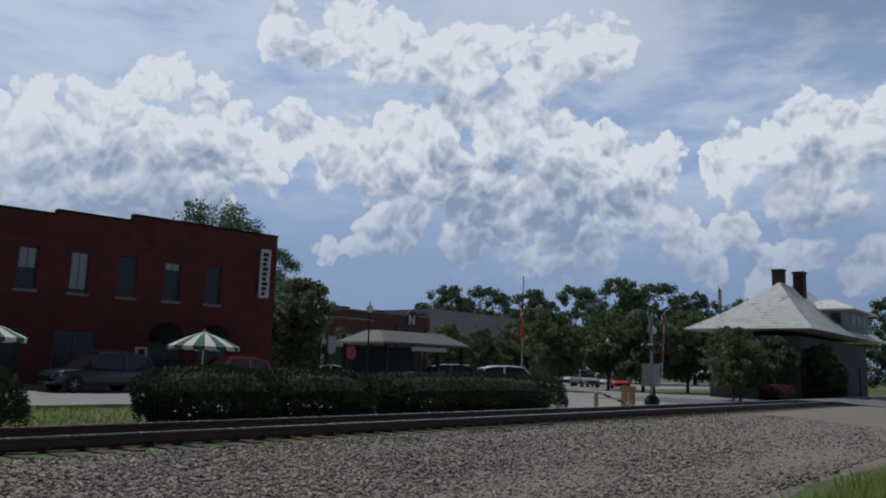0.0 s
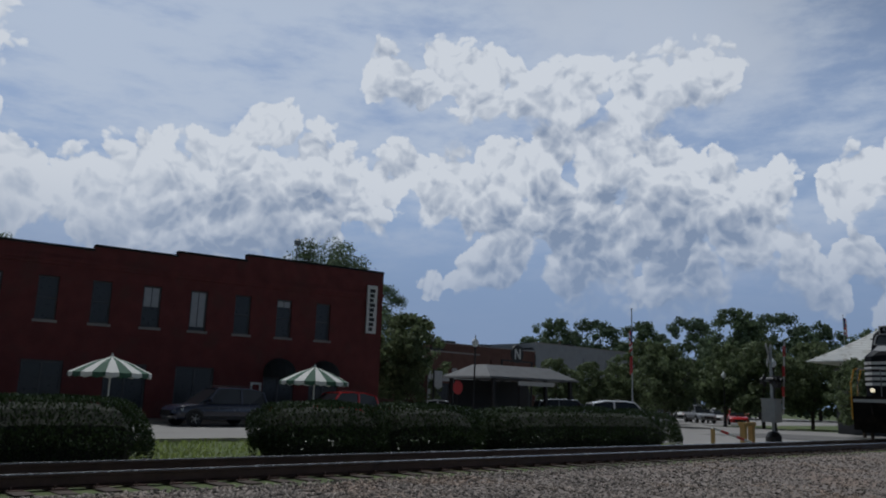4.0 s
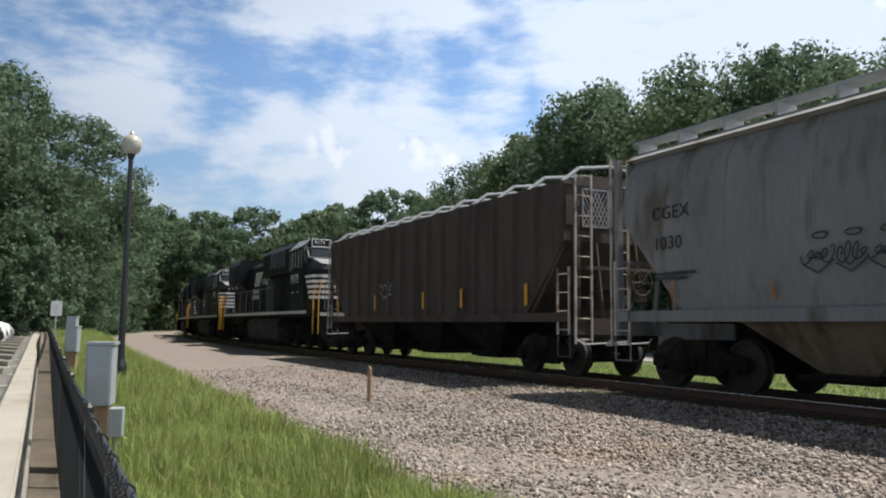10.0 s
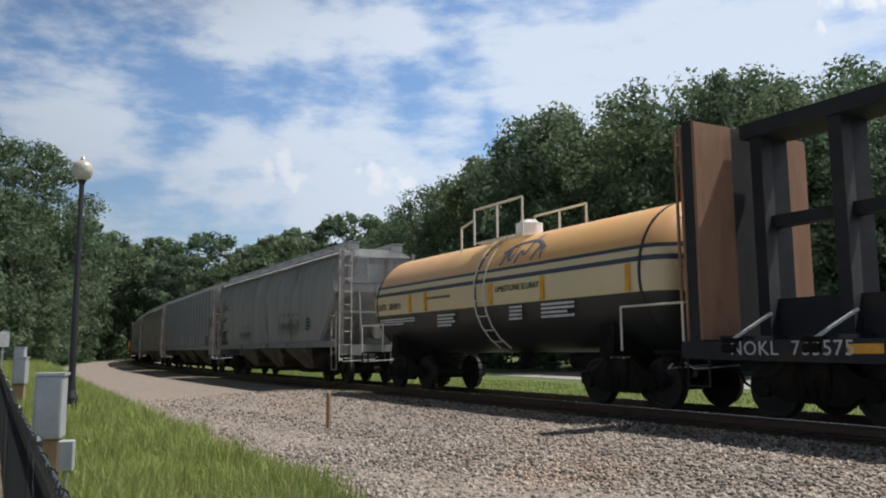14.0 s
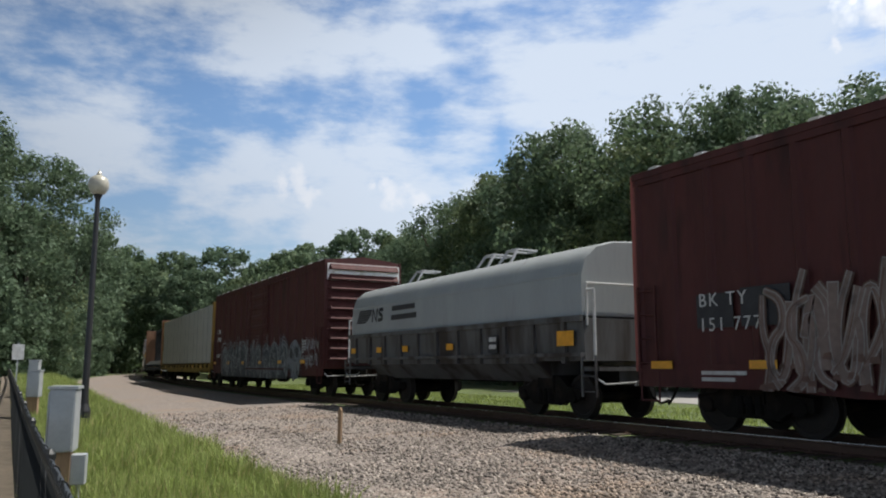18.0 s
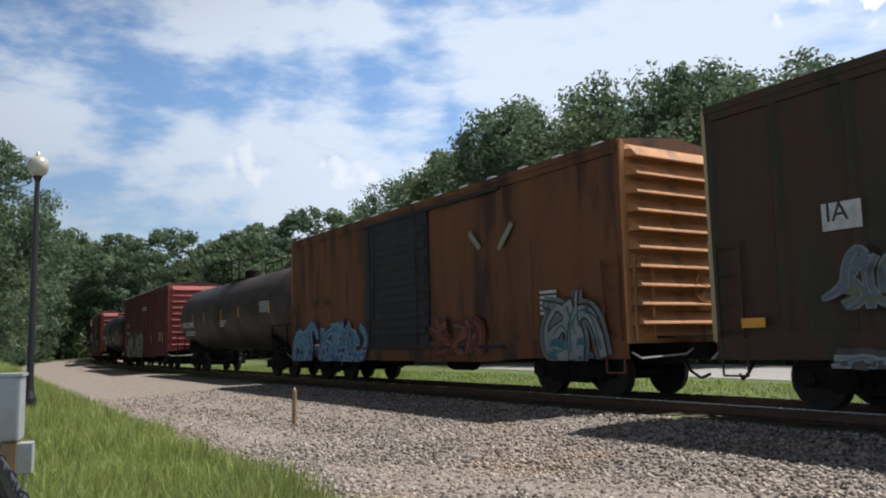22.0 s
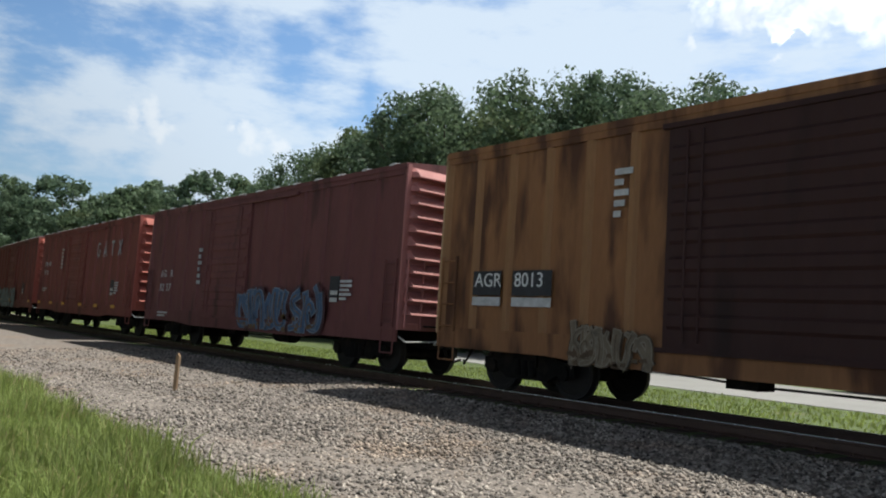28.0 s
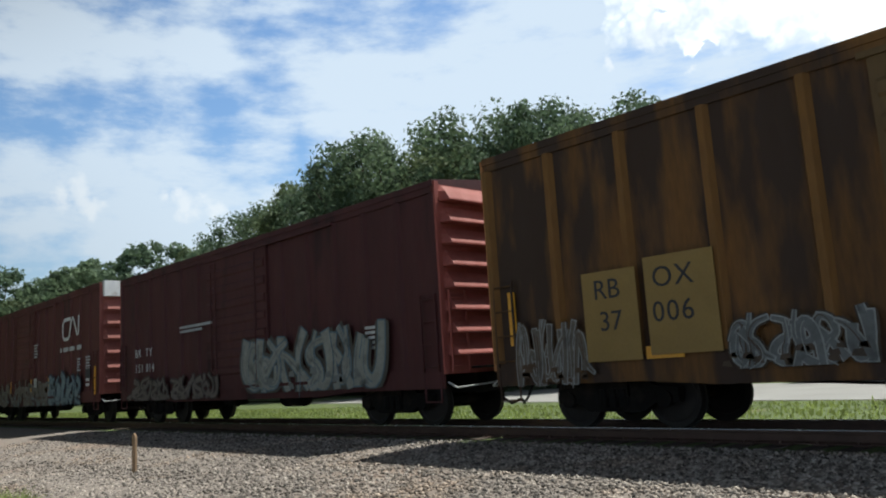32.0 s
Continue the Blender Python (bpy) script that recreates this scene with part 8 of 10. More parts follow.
for k in range(21):
    x = 1.2 - k * 3.05
    part("post", Geo().cyl((x, FENCE_Y, ground_z(x, FENCE_Y) - 0.2), (x, FENCE_Y, top(x) + 0.02), 0.03, 10), M_vinyl, e)
    part("post_cap", Geo().turned([(0, 0.036), (0.03, 0.036), (0.055, 0.02), (0.06, 0.005)], "z", (x, FENCE_Y, top(x) + 0.022), 10), M_vinyl, e)
for k in range(60):
    x = 1.0 - k * 0.61
    part("wire_tie", lambda: Geo().turned([(-0.006, 0.031), (-0.006, 0.037), (0.006, 0.037), (0.006, 0.031)], "x", n=10), M_vinyl, e, key="tie", at=pose(x, FENCE_Y, top(x)))
part("top_rail", Geo().tube([(1.2, FENCE_Y, top(1.2)), (-8, FENCE_Y, top(-8)), (-60, FENCE_Y, top(-60))], 0.03, 10), M_vinyl, e)
g = Geo()
rnd = random.Random(12)
for k in range(-20, 1020):
    x = 1.2 - k * 0.06
    lo, hi = ground_z(x, FENCE_Y) + 0.03, top(x) + 0.03
    h = hi - lo
    for s in (-1, 1):
        x1 = x + s * h
        if not (-60 < x1 < 1.2 and -60 < x < 1.2):
            continue
        g.cyl((x, FENCE_Y - 0.036 + 0.003 * s, lo), (x1, FENCE_Y - 0.036 + 0.003 * s, hi), 0.0034, 3, caps=False)
for k in range(700):
    x = 1.15 - k * 0.06
    z = top(x) + 0.03
    twist = [(x + 0.012 * math.cos(a), FENCE_Y - 0.036 + 0.012 * math.sin(a), z + 0.012 * a / 1.6) for a in (0, 1.6, 3.1, 4.7, 6.3)]
    g.tube(twist + [(x + 0.01 + rnd.uniform(-0.008, 0.008), FENCE_Y - 0.036 + rnd.uniform(-0.01, 0.01), z + 0.075)], 0.0032, 3)
tagged(part("chain_link", g, M_vinyl, e, "black woven wire mesh"), kind="stuff")
part("tension_wire", Geo().tube([(1.2, FENCE_Y - 0.03, 0.34), (-9, FENCE_Y - 0.03, ground_z(-9, 0.25) + 0.1), (-60, FENCE_Y - 0.03, ground_z(-60, 0.25) + 0.1)], 0.003, 5), M_vinyl, e)

# ---- boxes, posts and stakes along the verge ----
def utility_box(x, y, z0, zb, zt, w, label, second=True):
    e = thing("utility_box", label, "utility box", "boxes along the verge", at=pose(x, y, 0, 0, 0, -12))
    part("post", Geo().box(-0.1, 0.1, -0.14, 0.09, z0 - 0.3, zb), M_woodp, e, "square timber post")
    b = part("case", Geo().box(-w / 2, w / 2, -0.12, 0.12, zb + 0.002, zt), M_galv, e, "grey steel case", bevel=0.012)
    part("lid", Geo().box(-w / 2 - 0.015, w / 2 + 0.015, -0.135, 0.135, zt + 0.001, zt + 0.03), M_galv, b)
    part("door_panel", Geo().box(-w / 2 + 0.02, w / 2 - 0.02, -0.132, -0.121, zb + 0.03, zt - 0.03), M_galv, b)
    part("door_panel", Geo().box(w / 2 + 0.001, w / 2 + 0.012, -0.1, 0.1, zb + 0.03, zt - 0.03), M_galv, b)
    part("padlock", Geo().box(-w / 2 + 0.03, -w / 2 + 0.06, -0.15, -0.133, (zb + zt) / 2 - 0.04, (zb + zt) / 2 + 0.03), M_chrome, b)
    if second:
        part("meter_case", Geo().box(-0.08, 0.08, 0.091, 0.23, zb - 0.32, zb - 0.03), M_galv, e, "small grey meter case", bevel=0.01)
        part("conduit", Geo().cyl((0.0, 0.16, z0 - 0.2), (0.0, 0.16, zb - 0.32), 0.025, 8), M_galv, e)
    return e


utility_box(-8.8, 0.56, 0.14, 0.78, 1.38, 0.36, "grey utility box on a timber post beside the fence")
utility_box(-19.5, 0.62, 0.5, 0.95, 1.5, 0.4, "grey utility box farther along the fence", False)
utility_box(-24.5, 0.75, 0.6, 1.2, 1.75, 0.4, "tall grey utility box near the lamp post", False)
e = thing("small_sign", "small pale sign on a thin post by the fence", "sign", at=pose(-27.0, 0.35, 0.8))
part("post", Geo().box(-0.02, 0.02, -0.02, 0.02, -0.2, 1.5), M_galv, e)
part("plate", Geo().box(0.021, 0.03, -0.16, 0.16, 1.0, 1.45), M_dimwhite, e)
e = thing("wooden_stake", "weathered wooden survey stake in the ballast", "stake", at=pose(-14.0, 5.5, 0.2, 2, 3, 20))
part("shaft", Geo().box(-0.04, 0.04, -0.02, 0.02, -0.2, 0.6), M_woodp, e)
part("tip", Geo().prism_y([(-0.04, 0.601), (0.04, 0.601), (0.0, 0.66)], -0.02, 0.02), M_woodp, e)

# cars in the lot, noses to the fence
for x, m, kd, lab in ((-15.7, P_blackp, "suv", "black sport utility car nosed to the kerb"), (-21.6, P_mid, "suv", "mid-grey sport utility car nosed to the kerb"), (-24.4, P_dgrey, "sedan", "dark grey sedan nosed to the kerb"), (-27.2, P_blackp, "suv", "black sport utility car farther along the kerb"),
                      (-30.4, P_whitep, "suv", "white sport utility car nosed to the kerb"), (-34.0, P_whitep, "pickup", "white pickup truck nosed to the kerb"), (-37.5, P_silver, "sedan", "silver sedan nosed to the kerb")):
    parked_car(lab, m, pose(x, -3.4, lot(x), 0, 0, 113), kd, group="cars in the lot")

# ---- the train ----
M_ink = mat("black_lettering", (0.03, 0.03, 0.035), 0.7, var=0.3, scale=5)
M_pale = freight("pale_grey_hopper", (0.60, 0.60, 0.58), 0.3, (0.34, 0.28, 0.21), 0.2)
# Hopper panels in a shaded grey, so the light-catching ribs stand out.
M_shaded_panel = freight("shaded_grey_panel", (0.36, 0.365, 0.37), 0.35, (0.22, 0.19, 0.17), 0.25)
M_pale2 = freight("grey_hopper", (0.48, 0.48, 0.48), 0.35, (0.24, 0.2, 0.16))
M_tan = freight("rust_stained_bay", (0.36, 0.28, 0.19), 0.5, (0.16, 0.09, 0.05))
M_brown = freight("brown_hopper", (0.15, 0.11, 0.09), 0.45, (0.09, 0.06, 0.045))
# Sunlit copy of the hopper's grey, for its end frames.
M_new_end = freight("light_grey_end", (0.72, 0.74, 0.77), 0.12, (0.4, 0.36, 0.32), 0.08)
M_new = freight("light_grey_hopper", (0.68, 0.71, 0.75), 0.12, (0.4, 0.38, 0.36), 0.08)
TRAIN = []


def couple(car, s, turned=False):
    TRAIN.append((car, s, turned))
    return car


couple(locomotive("black diesel locomotive with white nose stripes, headlights lit", "4159", glow=True), 118.5)
couple(locomotive("black diesel locomotive running backwards, white striped nose", "9027"), 140.5, True)
couple(locomotive("black diesel locomotive running backwards behind another", "9179"), 162.5, True)

c = couple(hopper("rusty brown hopper car with bowed roof bars", 16.2, 4.45, M_brown, M_brown, posts=16, walkway=False, bows=True, under=M_under, cage=M_brown), 182.0)
reflectors(c, (-6.8, -3.0, 0.8, 3.2, 6.4), 1.6, -1.54, vertical=True)
graffiti(c, -2.6, -1.7, 1.9, 2.5, ((0.2, 0.18, 0.16), (0.5, 0.5, 0.48), (0.5, 0.5, 0.48)), 5, 2, y=-1.53)


def grain(label, s, marks, number, seams_seed, tags=(), body=M_pale):
    c = couple(hopper(label, 16.2, 4.55, body, M_rooftin, under=M_tan, cage=M_pale2, sill=M_pale2), s)
    lettering(marks, 0.34, M_ink, c, pose(-6.9, -1.545, 3.0, 90, 0, 0), spacing=1.1)
    lettering(number, 0.34, M_ink, c, pose(-6.85, -1.555, 2.45, 90, 0, 0), spacing=1.1)
    bars(c, -6.8, 2.05, -1.555, [1, 0.8], 1.0, 0.05, M_ink)
    bars(c, 5.2, 2.2, -1.555, [1, 1, 1, 0.7], 0.42, 0.07, M_ink)
    for x0, x1, z0, z1, col, seed, n in tags:
        graffiti(c, x0, x1, z0, z1, col, seed, n, y=-1.56, wild=0)
    rnd = random.Random(seams_seed)
    for i in range(7):
        x = -6.2 + i * 2.1 + rnd.uniform(-0.3, 0.3)
        z = rnd.uniform(1.5, 1.65)
        part("rust_streak", Geo().add([(x, -1.55, z), (x + 0.09, -1.55, z), (x + 0.07, -1.556, z + rnd.uniform(0.15, 0.4)), (x + 0.03, -1.556, z + 0.3)], [(0, 1, 2, 3)]), M_refl2, c, "rust streak above the sill")
    return c


M_refl2 = mat("rust_orange", (0.36, 0.17, 0.06), 0.85, var=0.4, scale=6)
INK = (0.04, 0.045, 0.05)
grain("pale grey covered hopper, stained, faint graffiti", 199.6, "CGEX", "1030", 1, [(-3.6, -2.0, 1.85, 2.5, ((0.33, 0.33, 0.33), INK, INK), 11, 3), (-0.3, 1.5, 1.7, 2.5, ((0.3, 0.42, 0.22), (0.3, 0.4, 0.2), (0.3, 0.4, 0.2)), 12, 4), (2.2, 4.2, 1.6, 2.5, ((0.02, 0.42, 0.5), (0.03, 0.5, 0.55), (0.02, 0.3, 0.4)), 13, 4)], M_pale2)
grain("pale grey covered hopper with streaked rounded sides", 217.3, "CGEX", "1712", 2)
c = couple(hopper("light grey ribbed covered hopper with yellow markers", 16.2, 4.5, M_shaded_panel, M_rooftin, posts=17, under=M_tan, cage=M_pale2, post=M_pale, sill=M_pale), 235.2)
for x, z, word in ((-5.76, 2.62, "CG"), (-4.86, 2.62, "CX"), (-5.76, 2.1, "20"), (-4.9, 2.1, "206")):
    lettering(word, 0.42, M_ink, c, pose(x, -1.438, z, 90, 0, 0), spacing=1.05)
bars(c, -3.9, 2.75, -1.437, [1, 0.8], 0.5, 0.05, M_ink)
reflectors(c, (-6.75, -3.15, -0.45, 2.25, 5.85), 1.5, -1.545, vertical=True)
graffiti(c, 1.45, 2.15, 1.55, 2.35, ((0.36, 0.37, 0.38), INK, INK), 21, 1, y=-1.437, wild=0)
graffiti(c, 2.4, 3.1, 1.55, 2.35, ((0.36, 0.37, 0.38), INK, INK), 22, 1, y=-1.437, wild=0)
grain("pale grey covered hopper with small black tags", 252.8, "CGEX", "1051", 3, [(-3.6, -2.0, 1.5, 2.2, ((0.38, 0.39, 0.4), INK, INK), 31, 4), (2.0, 4.6, 1.6, 2.5, ((0.38, 0.39, 0.4), INK, INK), 32, 5)])

# yellow tank car: bands of paint by height
M_slurry = bpy.data.materials.new("banded_tank_paint")
M_slurry.use_nodes = True
nt = M_slurry.node_tree
tcn, sx, rampn = nt.nodes.new("ShaderNodeTexCoord"), nt.nodes.new("ShaderNodeSeparateXYZ"), nt.nodes.new("ShaderNodeValToRGB")
nz = nt.nodes.new("ShaderNodeTexNoise")
nz.inputs["Scale"].default_value = 1.3
mx = nt.nodes.new("ShaderNodeMix")
mx.data_type, mx.blend_type = "RGBA", "MULTIPLY"
mx.inputs["Factor"].default_value = 0.22
nt.links.new(tcn.outputs["Object"], sx.inputs[0])
nt.links.new(tcn.outputs["Object"], nz.inputs["Vector"])
div = nt.nodes.new("ShaderNodeMath")
div.operation = "DIVIDE"
div.inputs[1].default_value = 5.0
nt.links.new(sx.outputs[2], div.inputs[0])
nt.links.new(div.outputs[0], rampn.inputs[0])
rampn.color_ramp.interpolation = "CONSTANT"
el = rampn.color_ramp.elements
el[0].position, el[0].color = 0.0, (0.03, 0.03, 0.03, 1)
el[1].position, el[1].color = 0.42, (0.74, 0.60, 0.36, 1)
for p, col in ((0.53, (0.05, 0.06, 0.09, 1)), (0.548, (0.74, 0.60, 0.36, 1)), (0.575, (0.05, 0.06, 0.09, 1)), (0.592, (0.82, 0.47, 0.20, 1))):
    e = el.new(p)
    e.color = col
nt.links.new(rampn.outputs[0], mx.inputs["A"])
nt.links.new(nz.outputs["Color"], mx.inputs["B"])
nt.links.new(mx.outputs["Result"], nt.nodes["Principled BSDF"].inputs["Base Color"])
nt.nodes["Principled BSDF"].inputs["Roughness"].default_value = 0.45
M_markblue = mat("slate_blue_mark", (0.14, 0.17, 0.22), 0.6, var=0.3, scale=4)
M_cream = mat("cream_rail_paint", (0.62, 0.58, 0.48), 0.5, var=0.15)
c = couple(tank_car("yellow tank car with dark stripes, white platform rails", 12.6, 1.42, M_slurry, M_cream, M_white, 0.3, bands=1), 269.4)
# a large worn mark of bent bands on the upper side
for shape in ([(0.9, 24), (1.0, 30), (1.05, 44), (1.15, 30), (1.3, 26), (1.35, 46)], [(1.5, 24), (1.55, 40), (1.8, 28), (1.9, 52), (2.0, 60)], [(2.1, 24), (2.3, 46), (2.45, 24)], [(0.85, 38), (1.3, 50), (2.0, 50), (2.5, 36)]):
    band = Geo()
    stroke(band, soften([(a, radians(b) * 1.42) for a, b in shape], 2), 0.10, 0.0, 0.05)
    band.v = [(a, -1.432 * math.cos(b / 1.42), 2.44 + 1.432 * math.sin(b / 1.42)) for a, _, b in band.v]
    part("painted_mark", band, M_markblue, c)
lettering("SHPX  203911", 0.26, M_ink, c, pose(-5.5, -1.44, 2.2, 90, 0, 0))
lettering("LIMESTONE SLURRY", 0.19, M_ink, c, pose(0.9, -1.445, 2.36, 90, 0, 0))
lettering("VENT BEFORE UNLOADING", 0.1, M_ink, c, pose(-2.4, -1.445, 2.4, 90, 0, 0))
bars(c, -5.4, 1.95, -1.40, [1, 1, 0.7], 2.2, 0.04, M_dimwhite)
bars(c, -1.9, 1.95, -1.40, [1, 0.9, 1, 0.8], 0.9, 0.05, M_dimwhite)
bars(c, 1.4, 2.0, -1.40, [1, 1, 1, 1], 0.5, 0.05, M_dimwhite)
bars(c, 2.6, 2.0, -1.40, [1, 1, 0.8, 1], 1.1, 0.05, M_dimwhite)
for x in (-3.4, -2.5, 0.7, 2.7, 5.3):
    part("stripe_band", lambda: Geo().box(-0.05, 0.05, -1.46, -1.42, 2.13, 2.63), M_refl, c, key="slurrybar", at=pose(x, 0.0, 0))

M_beam = mat("dark_beam_paint", (0.016, 0.017, 0.021), 0.75, var=0.3, scale=2, tint=(0.045, 0.03, 0.022), tint_amount=0.3)
M_wood = mat("weathered_plywood", (0.28, 0.15, 0.09), 0.85, var=0.25, scale=2, stretch=(3, 3, 0.6), bump=0.2)
M_wrap = mat("white_lumber_wrap", (0.44, 0.43, 0.42), 0.45, var=0.12, scale=1.5, bump=0.5, bump_scale=5, tint=(0.45, 0.45, 0.44), tint_amount=0.25)
c = couple(centerbeam("empty dark centre-beam flat car with plywood bulkheads", 22.0, 4.9, M_beam, M_wood), 287.0)
lettering("NOKL  733575", 0.3, M_dimwhite, c, pose(-10.0, -1.51, 0.92, 90, 0, 0), spacing=1.1)
M_cbyel = freight("yellow_car_paint", (0.58, 0.36, 0.05), 0.3)
c = couple(centerbeam("yellow centre-beam flat car loaded with white-wrapped lumber", 22.9, 4.7, M_cbyel, M_cbyel, M_wrap), 310.4)


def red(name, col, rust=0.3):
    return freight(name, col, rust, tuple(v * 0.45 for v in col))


RB = (0.175, 0.035, 0.03)
SILV, GREYP, BLU, TEAL = (0.55, 0.58, 0.62), (0.3, 0.32, 0.34), (0.06, 0.14, 0.4), (0.1, 0.3, 0.38)


def marks(c, L, a, b, z=2.5, size=0.42, x=1.0, material=None, gap=1.25):
    """Reporting marks over the number, near the leading end."""
    z, size = z - 0.36, size * 0.9
    lettering(a, size, material or M_dimwhite, c, pose(-L / 2 + x, -1.535, z, 90, 0, 0), spacing=gap)
    lettering(b, size, material or M_dimwhite, c, pose(-L / 2 + x, -1.535, z - size * 1.3, 90, 0, 0), spacing=gap)
    bars(c, -L / 2 + x, z - size * 2.4, -1.535, [1, 0.75], 0.9, 0.06, M_dimwhite)
    bars(c, L / 2 - 2.3, 2.3, -1.535, [1, 1, 0.8, 1, 0.6], 0.5, 0.06, M_dimwhite)


def notice(c, x, z, w=0.42, h=0.5):
    part("notice_panel", Geo().box(x, x + w, -1.54, -1.53, z, z + h), M_ink, c)
    bars(c, x + 0.05, z + h - 0.14, -1.542, [1, 1], w - 0.1, 0.1, M_dimwhite)


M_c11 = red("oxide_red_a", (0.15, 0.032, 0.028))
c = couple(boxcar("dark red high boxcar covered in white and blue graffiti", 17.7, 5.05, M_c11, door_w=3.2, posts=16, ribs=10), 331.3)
marks(c, 17.7, "CDER", "171807", 3.1, 0.36, 0.8, gap=1.0)
arches(c, -6.6, 4.95, 0.6, 2.3, ((0.06, 0.075, 0.10), SILV, INK, (0.24, 0.27, 0.31)), 41, 9, -1.575, "large silver and black sprayed swirls over dark blue")
graffiti(c, 6.7, 8.5, 0.95, 2.2, ((0.24, 0.1, 0.1), SILV, SILV), 42, 7)
rndm = random.Random(44)
mask = part("graffiti", Geo().add([(a, -1.578, b) for a, b in blob(5.8, 1.45, 0.85, 0.66, rndm, 20, 0.12)], [tuple(range(20))]).add([(a, -1.5805, b) for a, b in blob(5.85, 0.95, 0.6, 0.38, rndm, 14, 0.12)], [tuple(range(14))]), spray((0.34, 0.37, 0.41)), c, "large pale round sprayed figure with dark hollows")
part("graffiti_line", Geo().add([(a, -1.583, b) for a, b in blob(5.4, 1.58, 0.2, 0.2, rndm, 14, 0.15)], [tuple(range(14))]).add([(a, -1.583, b) for a, b in blob(6.12, 1.62, 0.19, 0.21, rndm, 14, 0.15)], [tuple(range(14))]), spray(INK), mask)
swirl = Geo()
for k in range(18):
    stroke(swirl, arc2(rndm.uniform(5.0, 6.6), rndm.uniform(0.7, 2.1), rndm.uniform(0.1, 0.4), rndm.uniform(0.1, 0.3), rndm.uniform(0, 6), rndm.uniform(1, 3)), 0.05, -1.586 - 0.0006 * k)
part("graffiti_accent", swirl, spray((0.07, 0.08, 0.1)), mask)
part("end_sign", Geo().box(8.9, 8.92, -1.42, 1.42, 4.2, 4.8), M_white, c, "white band across the end's top")
reflectors(c, (-8.2, -5.2, -2.2, 0.8, 3.8, 6.8), 1.2, -1.58)
M_hood1 = freight("grey_hood", (0.36, 0.385, 0.39), 0.2, (0.28, 0.27, 0.25), 0.1)
M_coil1 = freight("grey_trough", (0.22, 0.22, 0.22), 0.5, (0.08, 0.06, 0.05))
c = couple(coil_car("grey coil car with a rounded hood and yellow markers", 12.2, M_hood1, M_coil1), 348.6)
herald(c, -5.6, 2.45, 0.42, -1.475, M_ink)
part("railway_name", Geo().box(-2.9, -1.4, -1.478, -1.465, 2.72, 2.86).box(-2.95, -1.3, -1.478, -1.465, 2.45, 2.6), M_ink, c)
reflectors(c, (-5.6, -3.6, -1.8, 0.8), 1.5, -1.57, 0.34, 0.16)
reflectors(c, (5.6,), 1.5, -1.57, 0.55, 0.3)
notice(c, 2.6, 1.4, 0.4, 0.4)
# End paints are lighter copies of the side paint, for the light on them.
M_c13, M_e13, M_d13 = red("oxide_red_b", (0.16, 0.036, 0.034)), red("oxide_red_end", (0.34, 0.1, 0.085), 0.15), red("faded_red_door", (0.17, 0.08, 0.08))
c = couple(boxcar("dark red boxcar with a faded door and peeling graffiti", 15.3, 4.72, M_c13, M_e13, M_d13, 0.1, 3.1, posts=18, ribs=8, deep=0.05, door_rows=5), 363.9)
part("mark_panel", Geo().box(-6.2, -5.45, -1.53, -1.52, 1.7, 2.25).box(-5.3, -4.4, -1.53, -1.52, 1.7, 2.3), M_ink, c)
marks(c, 15.3, "BK TY", "151 777", 2.35, 0.34, 1.5)
graffiti(c, -4.9, -2.5, 0.72, 2.35, ((0.3, 0.17, 0.13), (0.34, 0.25, 0.22), (0.48, 0.44, 0.42)), 51, 6, edge=0.04, glow=0.05)
graffiti(c, 1.8, 6.0, 1.18, 2.1, ((0.17, 0.05, 0.05), (0.34, 0.3, 0.3), (0.4, 0.38, 0.38)), 52, 6)
reflectors(c, (-7.0, -4.9, -2.7, -0.4, 2.4, 7.0), 1.05, -1.58)
M_tank1 = mat("black_tank", (0.022, 0.024, 0.027), 0.5, var=0.3, scale=1.5, tint=(0.06, 0.06, 0.06), tint_amount=0.25)
M_tank1.node_tree.nodes["Principled BSDF"].inputs["Specular IOR Level"].default_value = 0.15
c = couple(tank_car("matt black tank car with yellow reflector strips", 14.6, 1.53, M_tank1, M_under, M_under, 0.0), 381.1)
tank_words("GATX 200416", 0.36, M_white, c, -6.45, 2.16, 1.53)
bars(c, -6.2, 1.8, -1.40, [1, 0.95], 1.8, 0.07, M_name)
tank_marks(c, (-6.9, -4.0, -1.5, 0.7, 3.0, 5.6), 1.53, 2.2)
bars(c, 1.0, 2.0, -1.5, [1, 1, 0.8], 1.2, 0.06, M_name)
bars(c, 3.6, 2.5, -1.545, [1, 1, 1, 1], 0.9, 0.06, M_name)
M_c15, M_e15 = red("oxide_red_c", (0.19, 0.042, 0.036)), red("oxide_red_end_b", (0.33, 0.075, 0.07), 0.15)
c = couple(boxcar("dull red boxcar with silver block graffiti and yellow strips", 15.4, 4.7, M_c15, M_e15, None, 0.0, 3.0, posts=13, ribs=10), 397.3)
marks(c, 15.4, "AT  W", "122 194", 2.85, 0.4, 1.2)
graffiti(c, -5.4, 0.4, 0.62, 2.1, ((0.08, 0.09, 0.1), SILV, INK, (0.3, 0.32, 0.3)), 61, 6, glow=0.06, wild=0.25, label="silver and black sprayed block letters")
reflectors(c, (-6.6, -4.4, -1.6, 0.6, 3.0, 6.4), 1.5, -1.53, vertical=True)
bars(c, 0.2, 3.9, -1.58, [1, 0.8], 1.6, 0.07, M_dimwhite)
M_tank2 = mat("brown_black_tank", (0.062, 0.047, 0.042), 0.6, var=0.35, scale=0.8, tint=(0.025, 0.024, 0.025), tint_amount=0.55, tint_scale=0.8)
